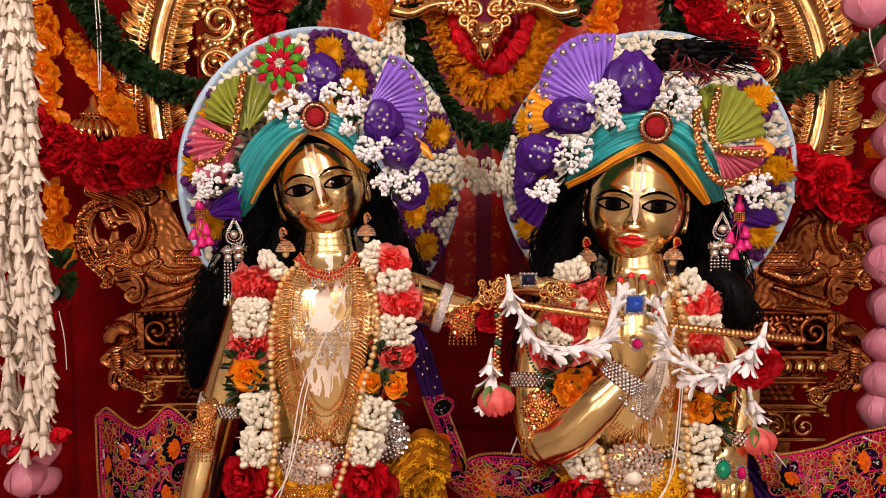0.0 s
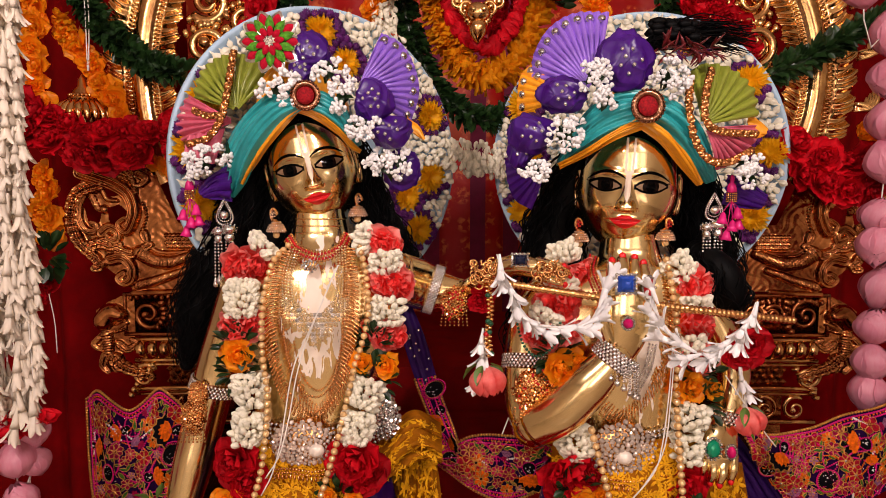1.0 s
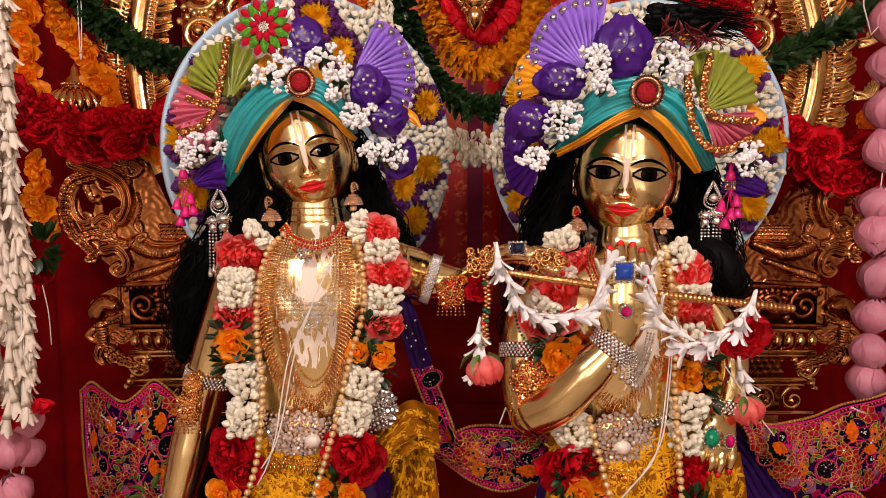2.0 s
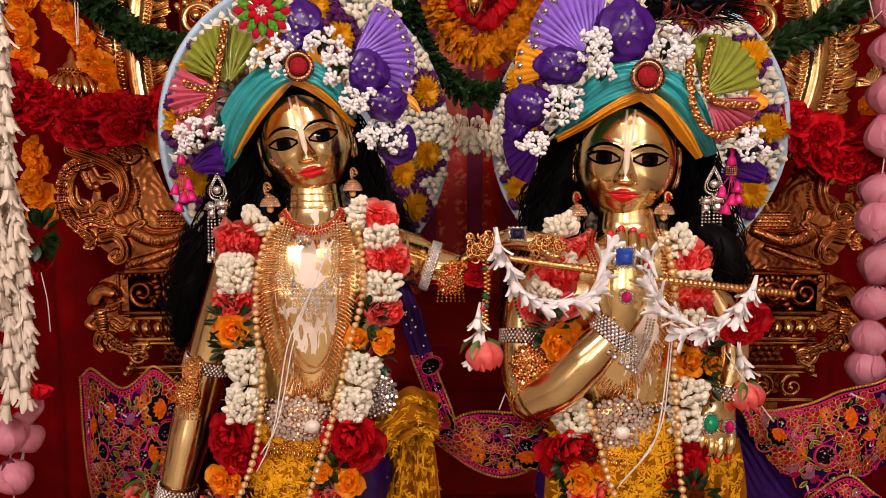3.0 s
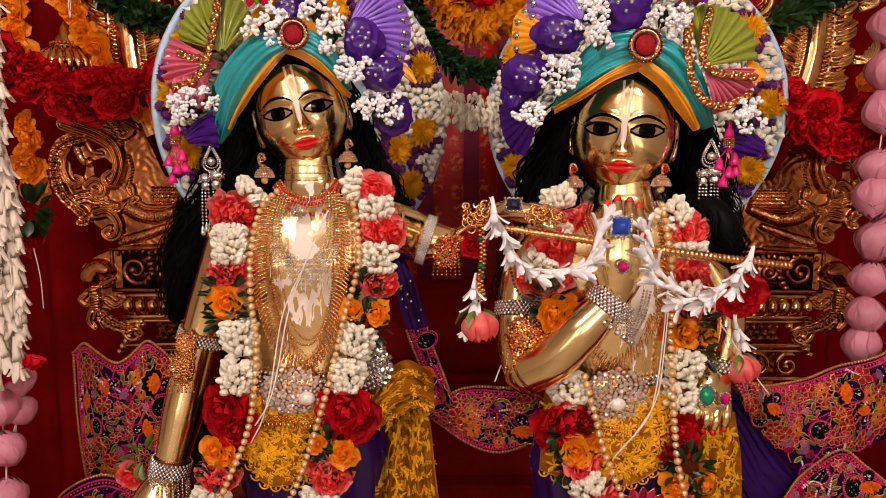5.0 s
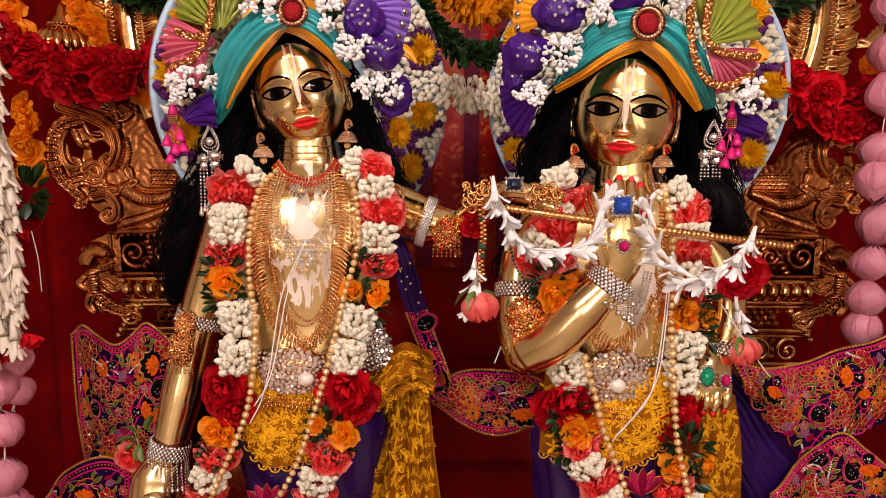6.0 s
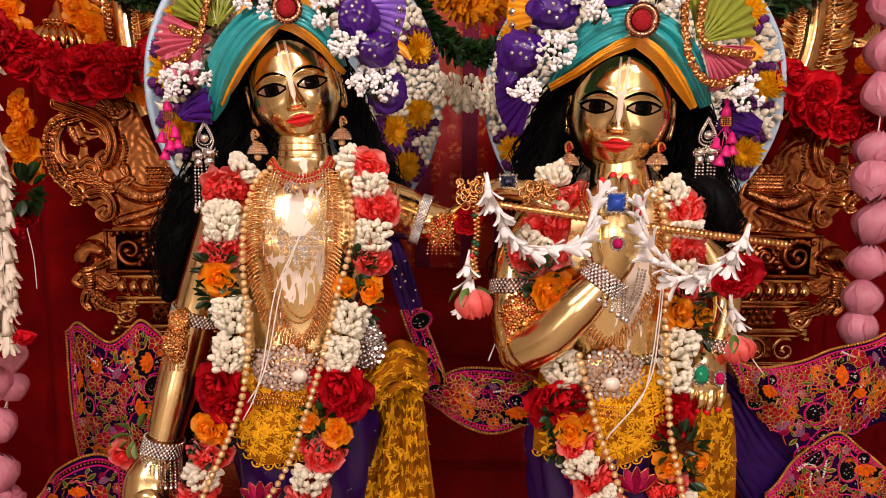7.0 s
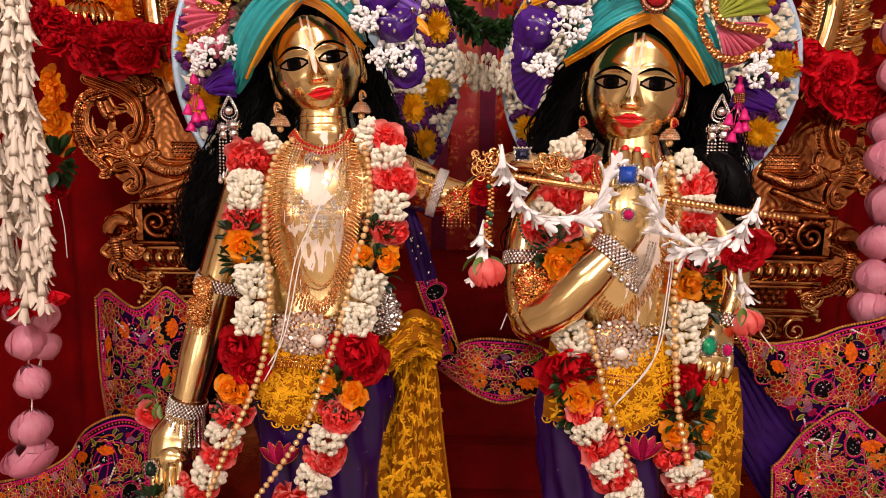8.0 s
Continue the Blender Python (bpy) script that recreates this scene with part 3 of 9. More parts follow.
head(g, (0.314, 1.032, 1.502), pose(0, 0, 0, 4, 3.5, -16), 0.0765, 0.080, 0.106, 0.94, 0.99, 0.004)


def chest_east(c):
    return 1.08 < c[2] < 1.40 and c[1] < 0.99


body(g, [((0.275, 1.022, 1.455), (0.351, 1.022, 1.455), 0.036), ((0.272, 1.020, 1.425), (0.354, 1.020, 1.425), 0.040), ((0.269, 1.020, 1.400), (0.361, 1.020, 1.400), 0.042), ((0.261, 1.015, 1.382), (0.370, 1.015, 1.382), 0.046),
         ((0.206, 1.010, 1.366), (0.422, 1.010, 1.366), 0.052), ((0.172, 1.005, 1.340), (0.437, 1.005, 1.339), 0.060), ((0.164, 1.000, 1.284), (0.437, 1.000, 1.283), 0.070),
         ((0.186, 0.995, 1.221), (0.440, 0.995, 1.220), 0.066), ((0.212, 0.990, 1.167), (0.418, 0.990, 1.166), 0.060), ((0.224, 0.990, 1.111), (0.408, 0.990, 1.110), 0.060),
         ((0.221, 0.990, 1.064), (0.414, 0.990, 1.063), 0.062), ((0.228, 0.990, 0.987), (0.413, 0.990, 0.986), 0.062), ((0.249, 0.990, 0.890), (0.398, 0.990, 0.889), 0.05)], chest_east)
for x in (0.245, 0.335):
    limb(g, [(x, 0.99, 0.98), (x, 0.99, 0.70), (x, 1.00, 0.47)], [0.042, 0.042, 0.036])
    g.ball((x, 0.96, 0.45), (0.045, 0.09, 0.03), 8, 12)
limb(g, [(0.185, 1.000, 1.329), (0.150, 0.985, 1.269), (0.140, 0.955, 1.186), (0.150, 0.925, 1.141)], [0.038, 0.034, 0.034, 0.034])
limb(g, [(0.150, 0.925, 1.141), (0.185, 0.905, 1.169), (0.219, 0.895, 1.208), (0.259, 0.885, 1.254)], [0.035, 0.036, 0.034, 0.024])
limb(g, [(0.259, 0.885, 1.254), (0.270, 0.885, 1.284), (0.274, 0.885, 1.316), (0.276, 0.890, 1.350)], [0.024, 0.032, 0.036, 0.034], flat=0.52, up=(0, 1, 0))
fingers(g, [(0.250, 0.882, 1.345), (0.264, 0.877, 1.352), (0.280, 0.877, 1.352), (0.298, 0.882, 1.345)],
        [(0.252, 0.892, 1.390), (0.266, 0.889, 1.397), (0.283, 0.889, 1.395), (0.297, 0.892, 1.387)], 0.0108)
limb(g, [(0.252, 0.885, 1.272), (0.238, 0.875, 1.310), (0.238, 0.875, 1.340)], [0.012, 0.011, 0.008])
limb(g, [(0.428, 1.010, 1.317), (0.462, 1.000, 1.260), (0.478, 0.985, 1.204), (0.456, 0.955, 1.140)], [0.030, 0.027, 0.025, 0.019])
limb(g, [(0.456, 0.955, 1.140), (0.439, 0.940, 1.114), (0.430, 0.930, 1.087)], [0.020, 0.030, 0.031], flat=0.55, up=(0, 1, 0))
fingers(g, [(0.411, 0.930, 1.092), (0.423, 0.925, 1.085), (0.437, 0.925, 1.085), (0.454, 0.930, 1.091)],
        [(0.404, 0.925, 1.063), (0.417, 0.920, 1.054), (0.429, 0.915, 1.053), (0.448, 0.920, 1.056)], 0.0095)
whole("statue", g, STATUE_MATS + [pasted("brass_with_paste_east", (0.322, 0.92, 1.24), (0.045, 0.5, 0.13)), IRIS], "polished brass statue playing a flute, painted face", "statue", "pair of brass statues")



# ---- flower and leaf meshes shared by many pieces ----
def petal_grid(length_, width, cup, curl, nu=5, nv=4, base=0.25, tip=0.75):
    """A petal along +x from the origin: cup bends its sides up, curl lifts the end."""
    u = np.linspace(0, 1, nu)[:, None]
    v = np.linspace(-1, 1, nv)[None, :]
    w = width * (base + (1 - base) * np.sin(np.clip(u * 1.15, 0, 1) * np.pi / 2)) * np.where(u > tip, np.sqrt(np.clip(1 - ((u - tip) / (1 - tip)) ** 2, 0.02, 1)), 1)
    x = length_ * u * np.ones_like(v)
    y = w * v * 0.5
    z = cup * v ** 2 * width * u + curl * length_ * u ** 2
    return np.stack([x, y, z], 2)


def turned(p, tilt, spin, lift=0.0, out=0.0):
    """Petal tilted up by tilt, turned about z by spin."""
    q = p.copy()
    c, s = math.cos(tilt), math.sin(tilt)
    q[..., 0], q[..., 2] = p[..., 0] * c - p[..., 2] * s + out, p[..., 0] * s + p[..., 2] * c + lift
    c, s = math.cos(spin), math.sin(spin)
    x, y = q[..., 0].copy(), q[..., 1].copy()
    q[..., 0], q[..., 1] = x * c - y * s, x * s + y * c
    return q


def rose_mesh(name, material, r=0.03, seed=1, open_=1.0, ruffle=0.06):
    """Wrapped petals, upright at the heart and opening outwards; z is up."""
    rnd = random.Random(seed)
    g, a = Geo(), 0.0
    g.add([(0, 0, -r * 0.35)], [])
    for k in range(22):
        f = k / 21
        a += 2.4 + rnd.uniform(-0.3, 0.3)
        tilt = math.radians(88 - 72 * f ** 1.1 * open_ + rnd.uniform(-7, 7))
        size = r * (0.42 + 0.58 * f) * rnd.uniform(0.86, 1.12)
        p = petal_grid(size, size * (0.9 + 0.55 * f), 0.34 - 0.20 * f, -0.42 * f + 0.1, 8, 7, 0.45, 0.4)
        p[..., 2] += rnd.uniform(0.5, 1.5) * ruffle * size * np.sin(p[..., 1] / size * rnd.uniform(5, 9) + rnd.uniform(0, 6)) * (p[..., 0] / size)
        g.petal(turned(p, tilt, a, lift=-r * 0.30 * f, out=r * (0.03 + 0.16 * f)), 0)
    return g.mesh(name, material)


def daisy_mesh(name, material, r=0.026, rows=6, n=20, seed=1, width=0.27, dome=0.5):
    rnd = random.Random(seed)
    g = Geo()
    g.add([(0, 0, -r * 0.1)], [])
    for k in range(rows):
        f = k / (rows - 1)
        for j in range(max(6, int(n * (0.55 + 0.45 * f)))):
            tilt = math.radians(30 - 27 * f ** dome + rnd.uniform(-8, 8))
            size = r * (0.45 + 0.55 * f) * rnd.uniform(0.88, 1.1)
            p = petal_grid(size, r * width * rnd.uniform(0.85, 1.2), 0.5, -0.12 * f, 4, 3, 0.5, 0.7)
            g.petal(turned(p, tilt, 6.283 * j / max(6, int(n * (0.55 + 0.45 * f))) + rnd.uniform(-0.15, 0.15) + k, lift=r * 0.25 * (1 - f), out=r * 0.04), 0)
    return g.mesh(name, material)


def spiky_mesh(name, material, r=0.010, seed=1):
    """Globe amaranth: a ball of short pointed bracts."""
    rnd = random.Random(seed)
    g = Geo()
    for k in range(60):
        z = 1 - 2 * (k + 0.5) / 60
        a = k * 2.39996
        q = math.sqrt(max(0, 1 - z * z))
        d = arr((q * math.cos(a), q * math.sin(a), z))
        t = unit(np.cross(d, (0.3, 0.5, 1)))
        b = np.cross(d, t)
        e = r * rnd.uniform(0.9, 1.15)
        g.add([d * r * 0.6 + t * r * 0.24, d * r * 0.6 - t * r * 0.12 + b * r * 0.2, d * r * 0.6 - t * r * 0.12 - b * r * 0.2, d * e],
              [(0, 1, 3), (1, 2, 3), (2, 0, 3)])
    return g.mesh(name, material)


def bud_mesh(name, material, long=0.020, wide=0.0052, seed=1, split=True):
    """Closed jasmine bud along +z on a short stalk, its petals lapping in a twist."""
    rnd = random.Random(seed)
    prof = [(0.001, 0), (0.0016, 0.15), (0.0022, 0.28), (0.7 * wide, 0.42), (wide, 0.62), (0.92 * wide, 0.78), (0.55 * wide, 0.92), (0.0004, 1.0)]
    a = np.linspace(0, 2 * np.pi, 20, endpoint=False)
    bend = rnd.uniform(-0.12, 0.12)
    rows = []
    for q, h in prof:
        rr = q * (1 + (0.20 * (np.abs(np.sin(2.5 * a + h * 2.6)) ** 0.7 * 2 - 1.4) * (h > 0.4) * (h < 0.97) if split else 0))
        rows.append(np.stack([rr * np.cos(a) + bend * long * h * h, rr * np.sin(a), np.full(20, h * long)], 1))
    g = Geo()
    g.sheet(np.array(rows), wrap_v=True, flip=True)
    return g.mesh(name, material)


def leaf_mesh(name, material, long=0.03, wide=0.013, fold=0.5, curl=0.25):
    g = Geo()
    u = np.linspace(0, 1, 7)[:, None]
    v = np.linspace(-1, 1, 5)[None, :]
    w = wide * np.sin(np.clip(u, 0.02, 0.99) * np.pi) ** 0.75
    p = np.stack([long * u * np.ones_like(v), w * v * 0.5, fold * np.abs(v) * w * 0.5 + curl * long * u ** 2], 2)
    g.sheet(p)
    return g.mesh(name, material)


ROSES_RED = [rose_mesh("red_rose", ROSE_RED, 0.03, s, o, 0.015) for s, o in ((1, 1.0), (2, 0.85), (3, 1.1))]
ROSES_CORAL = [rose_mesh("coral_rose", ROSE_CORAL, 0.03, s, o) for s, o in ((4, 1.1), (5, 0.9), (6, 1.2))]
ROSES_ORANGE = [rose_mesh("orange_rose", ROSE_ORANGE, 0.03, s, o) for s, o in ((7, 1.0), (8, 0.9), (9, 1.05))]
DAISIES = [daisy_mesh("chrysanthemum", DAISY, 0.034, 6, 24, s, 0.22, 0.6) for s in (1, 2, 3)]
GLOBES = [spiky_mesh("globe_amaranth", AMARANTH, 0.0145, s) for s in (1, 2, 3)]
BUDS = [bud_mesh("jasmine_bud", BUD, 0.024, 0.0053, s) for s in (1, 2, 3, 4)]
LEAVES = [leaf_mesh("leaf", LEAF, 0.034, 0.019, f, c) for f, c in ((0.5, 0.2), (0.8, 0.35), (0.3, -0.15))]
BUDS_BIG = [bud_mesh("jasmine_bud", BUD, 0.023, 0.0062, s) for s in (11, 12, 13, 14)]
LEAVES_LIGHT = [leaf_mesh("leaf", LEAF_LIGHT, 0.03, 0.013, f, c) for f, c in ((0.5, 0.3), (0.8, -0.2))]


# ---- flower discs behind the heads ----
def halo(centre, yaw, lean, radius, daisies, plain, label):
    t = thing("flower_halo", (centre[0], centre[1], centre[2] - radius), label, "floral disc", "flower discs behind the heads")
    o = arr(centre)
    a, b = radians(yaw), radians(lean)
    u, back = arr((math.cos(a), math.sin(a), 0)), arr((-math.sin(a), math.cos(a), 0))
    w = math.cos(b) * arr((0, 0, 1)) - math.sin(b) * back
    n = np.cross(u, w)
    g = Geo()
    ang = np.linspace(0, 2 * np.pi, 96, endpoint=False)
    circ = np.cos(ang)[:, None] * u + np.sin(ang)[:, None] * w
    prof = [(0.0, 0.004), (radius - 0.010, 0.004), (radius - 0.008, 0.007), (radius - 0.002, 0.007), (radius, 0.003), (radius, -0.008), (radius - 0.003, -0.010), (0.0, -0.010)]
    g.sheet(np.array([o + circ * r + n * h for r, h in prof]), wrap_v=True, flip=True)
    part("board", g, BOARD, t, "pale blue round board")
    daisies = [tuple(arr(d) * min(1, (radius - 0.038) / (math.hypot(*d) + 1e-9))) for d in daisies]
    at = lambda p, h: o + u * p[0] + w * p[1] + n * h
    for d in daisies:
        put("chrysanthemum", random.choice(DAISIES), t, at(d, 0.012), n + jit(0.15), random.uniform(0.9, 1.15))
    step, row = 0.0137, 0
    v = -radius
    while v < radius:
        x = -radius + (row % 2) * step / 2
        while x < radius:
            q = (x + random.uniform(-0.003, 0.003), v + random.uniform(-0.003, 0.003))
            rr = math.hypot(*q)
            near = min(math.hypot(q[0] - d[0], q[1] - d[1]) for d in daisies)
            if 0.11 < rr < radius - 0.011 and near > 0.030:
                edge = noise.noise(Vector((q[0] * 14, q[1] * 14, yaw))) * 0.006
                if near < 0.043 + edge and not plain(q):
                    put("globe_amaranth", random.choice(GLOBES), t, at(q, 0.012), n, random.uniform(0.62, 0.85))
                else:
                    lean_ = unit(n * 0.35 + u * random.uniform(-1, 1) + w * random.uniform(-1, 1))
                    put("jasmine_bud", random.choice(BUDS_BIG), t, at(q, 0.010) - lean_ * 0.012 + n * 0.006, lean_, random.uniform(0.85, 1.12))
            x += step
        v += step * 0.87
        row += 1
    return t


halo((-0.206, 1.224, 1.544), 33, 3, 0.288,
     [(-0.023, 0.241), (0.029, 0.191), (0.219, 0.104), (0.224, -0.022), (0.168, -0.060), (0.197, -0.130), (-0.274, 0.024), (-0.239, -0.079), (-0.257, 0.120)],
     lambda q: q[0] > 0.12 and -0.03 < q[1] < 0.03, "round pale blue board covered with jasmine buds and chrysanthemums")
halo((0.4029, 1.2992, 1.558), -17, 3, 0.289,
     [(0.208, 0.144), (0.251, 0.011), (0.234, -0.120), (-0.245, -0.115), (-0.214, 0.006), (-0.151, 0.191), (0.108, 0.246), (-0.233, 0.119)],
     lambda q: q[1] > 0.24, "round pale blue board covered with jasmine buds and chrysanthemums")



# ---- wigs ----
def wig(name, masses, label, seed):
    """Locks of black hair: soft cores with many wavy strands laid over them."""
    rnd = random.Random(seed)
    t = thing(name, masses[0][0][0], label, "wig", "black wigs on the statues")
    for pts, radii, count in masses:
        p = curve(pts, 26)
        r = np.interp(np.linspace(0, 1, 26), np.linspace(0, 1, len(radii)), radii)
        g = Geo()
        q = p.copy()
        for k in range(26):
            q[k] += arr((noise.noise(Vector(p[k]) * 30), 0, 0)) * 0.008
        g.tube(q, r * 0.86, 14)
        g.ball(q[-1], r[-1] * 0.86, 6, 12)
        g.ball(q[0], r[0] * 0.86, 6, 12)
        part("hair_core", g, HAIR, t)
        g = Geo()
        for _ in range(count):
            a, b = rnd.uniform(0, 6.28), rnd.uniform(0.8, 1.15)
            i0, i1 = rnd.choice((0, 0, 4, 8)), rnd.choice((25, 25, 22, 18))
            ks = np.linspace(i0, i1, 34)
            base = np.stack([np.interp(ks, range(26), p[:, c]) for c in range(3)], 1)
            rr = np.interp(ks, range(26), r) * b
            w = rnd.uniform(30, 60)
            ph = rnd.uniform(0, 6.28)
            s = np.linspace(0, 1, 34) * length(base)
            ang = a + 0.35 * np.sin(s * w * 0.4 + ph)
            off = np.stack([np.cos(ang) * rr, np.sin(ang) * rr, 0.0 * rr], 1)
            wave = 0.0058 * np.stack([np.sin(s * w * 2.2 + ph), np.cos(s * w * 2.2 + ph), np.sin(s * w * 1.3)], 1)
            g.tube(base + off + wave, np.linspace(0.0016, 0.0007, 34), 4, caps=False)
        part("hair", g, HAIR, t)
    return t


wig("wig", [([(-0.249, 1.100, 1.605), (-0.298, 1.115, 1.540), (-0.338, 1.125, 1.453), (-0.392, 1.130, 1.343), (-0.433, 1.130, 1.252), (-0.445, 1.120, 1.182)], [0.035, 0.040, 0.050, 0.056, 0.05, 0.016], 130),
            ([(-0.170, 1.115, 1.598), (-0.142, 1.130, 1.532), (-0.118, 1.145, 1.463), (-0.074, 1.160, 1.401), (-0.040, 1.165, 1.359)], [0.034, 0.034, 0.038, 0.034, 0.014], 130),
            ([(-0.274, 1.120, 1.579), (-0.290, 1.130, 1.453), (-0.294, 1.130, 1.333)], [0.035, 0.04, 0.03], 60)],
    "long wavy black wig hanging over both shoulders", 3)
wig("wig", [([(0.256, 1.090, 1.558), (0.233, 1.110, 1.492), (0.217, 1.130, 1.423), (0.208, 1.130, 1.353), (0.194, 1.120, 1.313)], [0.036, 0.046, 0.056, 0.052, 0.034], 130),
            ([(0.410, 1.090, 1.558), (0.451, 1.110, 1.492), (0.477, 1.120, 1.413), (0.502, 1.120, 1.343), (0.534, 1.110, 1.294)], [0.036, 0.046, 0.056, 0.052, 0.024], 130),
            ([(0.160, 1.090, 1.288), (0.141, 1.090, 1.228), (0.143, 1.080, 1.190)], [0.03, 0.024, 0.012], 40),
            ([(0.427, 1.030, 1.397), (0.447, 0.985, 1.365), (0.467, 0.985, 1.324), (0.472, 1.000, 1.291)], [0.018, 0.032, 0.030, 0.012], 60)],
    "wavy black wig hanging behind the shoulders", 4)


# ---- cloth ----
def drape(A, B, nu=28, nv=24, pleats=0, amp=0.004, bulge=0.0, phase=0.0, wander=0.6, sharp=False, out=(0, -1, 0)):
    """A ruled sheet between two edges, with folds that run along u."""
    a, b = curve(A, nu), curve(B, nu)
    v = np.linspace(0, 1, nv)[None, :, None]
    p = a[:, None] * (1 - v) + b[:, None] * v
    o = arr(out)
    p = p + o * (bulge * np.sin(np.pi * v))
    if pleats:
        u = np.linspace(0, 1, nu)[:, None]
        vv = v[..., 0] + 0.05 * wander * np.sin(u * 5 + phase) * np.sin(np.pi * v[..., 0])
        w = np.sin(2 * np.pi * pleats * vv + phase)
        if sharp:
            w = 2 / np.pi * np.arcsin(w * 0.98)
        else:
            soft = 0.55 + 0.45 * np.sin(u * 4.1 + phase * 2 + v[..., 0] * 5)
            w = np.sin(2 * np.pi * pleats * vv + phase + 0.9 * np.sin(u * 3.3 + phase)) * soft + 0.28 * np.sin(2 * np.pi * pleats * 2.3 * vv + 2 * phase + u * 4 + 1.5 * np.sin(u * 5))
        p = p + o * (amp * w[..., None])
    return p


def cloth(name, p, material, parent, thick=0.002, label=""):
    g = Geo()
    g.slab(p, thick)
    return part(name, g, material, parent, label)


def beads(g, path, r, gap=None, m=0, nu=4, nv=6):
    p = arr(path)
    n = max(2, int(length(p) / (gap or 2.05 * r)))
    for q in curve(p, n) if len(p) > 2 else curve([p[0], p[-1]], n):
        g.ball(q, r, nu, nv, m)
    return g


def fan(parent, apex, arc, material, pleats, out=0.006, studs=0, name="pleated_fan", label=""):
    """Pleated satin opening from an apex to an arc, with a row of studs near its edge."""
    nv = pleats * 6 + 1
    edge = curve(arc, nv)
    u = np.linspace(0.06, 1, 14)[:, None, None]
    p = arr(apex) + (edge[None] - arr(apex)) * u
    v = np.linspace(0, 1, nv)
    tri = 2 / np.pi * np.arcsin(np.sin(2 * np.pi * pleats * v) * 0.97)
    p[..., 1] += (-0.012 * np.sin(np.pi * np.linspace(0, 1, 14)))[:, None] * 0.6 + tri[None] * out * u[..., 0]
    ob = cloth(name, p, material, parent, 0.0012, label)
    if studs:
        mid = arr(apex) + (curve(arc, studs * 2 + 1)[1::2] - arr(apex)) * 0.90
        for q in mid:
            g = Geo()
            g.ball(q + arr((0, -out - 0.002, 0)), 0.0048, 8, 10)
            g.lathe([(0.0048, 0), (0.0062, 0.0008), (0.0062, 0.002), (0.004, 0.0025)], 12, q + arr((0, -out + 0.001, 0)), (0, -1, 0))
            part("stud", g, SILVER, parent)
    return ob


def puff(parent, centre, r, seed, material=None):
    """A knotted ball of spotted satin."""
    rnd = random.Random(seed)
    g = Geo()
    nu, nv = 44, 84
    t, a = np.meshgrid(np.linspace(0.02, np.pi - 0.02, nu), np.linspace(0, 2 * np.pi, nv, endpoint=False), indexing="ij")
    ax = rnd.uniform(0, 6.28)
    ridge = lambda q: 1 - 2 * np.abs(np.sin(q))
    tw = 0.11 * ridge(a * 1.5 + t * 2.5 + 1.5 * np.sin(2 * t + ax)) + 0.05 * ridge(a * 2.5 - t * 4 + ax + np.sin(3 * a)) + 0.012 * ridge(a * 4.5 + t * 7 + 2 * np.sin(2 * a + ax))
    rr = 1 + tw * np.sin(t)
    d = np.stack([np.sin(t) * np.cos(a), np.sin(t) * np.sin(a), np.cos(t)], 2)
    m = np.array(Euler((1.57 + rnd.uniform(-0.5, 0.5), rnd.uniform(-0.5, 0.5), rnd.uniform(-0.6, 0.6))).to_matrix())
    p = (d * rr[..., None]) @ m.T * arr(r) + arr(centre)
    g.sheet(p, wrap_v=True)
    ob = part("satin_knot", g, material or PURPLE, parent)
    g = Geo()
    for k in range(7):
        a = k * 2.4 + ax
        e = unit((math.cos(a) * 0.30 * math.sqrt(k + 0.5), -1, math.sin(a) * 0.30 * math.sqrt(k + 0.5)))
        near = p.reshape(-1, 3)[np.argmax((p.reshape(-1, 3) - arr(centre)) @ e / (np.linalg.norm(p.reshape(-1, 3) - arr(centre), axis=1) + 1e-9))]
        g.ball(near, 0.0032, 5, 8)
    part("rhinestone_work", g, STONE, ob)
    return ob


def spray(parent, centre, r, n, seed):
    """A posy of small white buds in tufts, on green stalks."""
    rnd = random.Random(seed)
    g = Geo()
    for _ in range(max(6, int(n * 0.34))):
        e = unit((rnd.gauss(0, 1), -abs(rnd.gauss(0, 1)) - 0.25, rnd.gauss(0, 1)))
        c = arr(centre) + e * arr(r) * rnd.uniform(0.55, 1.0)
        for _ in range(6):
            d = unit(e + arr((rnd.gauss(0, 0.7), rnd.gauss(0, 0.5), rnd.gauss(0, 0.7))))
            s = rnd.uniform(0.0062, 0.0084)
            q = c + d * 0.0052
            g.lathe([(0.0008, -s * 0.7), (0.0011, -s * 0.25), (s * 0.27, s * 0.05), (s * 0.40, s * 0.35), (s * 0.38, s * 0.55), (s * 0.2, s * 0.74), (0.0003, s * 0.78)], 8, q, d)
    ob = part("flower_spray", g, BABY, parent, "posy of small white buds")
    g = Geo()
    for _ in range(max(5, n // 5)):
        e = unit((rnd.gauss(0, 1), -0.2, rnd.gauss(0, 1)))
        m = np.array(facing(Vector(e), rnd.uniform(0, 6)).to_3x3()) @ np.array(Euler((0, 1.2, 0)).to_matrix())
        u = np.linspace(0, 1, 5)[:, None]
        v = np.linspace(-1, 1, 3)[None]
        w = 0.006 * np.sin(np.clip(u, 0.03, 0.97) * np.pi)
        q = np.stack([0.026 * u + 0 * v, w * v, 0.3 * np.abs(v) * w], 2)
        g.sheet(q @ m.T + arr(centre) + e * arr(r) * 0.4)
    part("spray_foliage", g, LEAF, ob)
    return ob


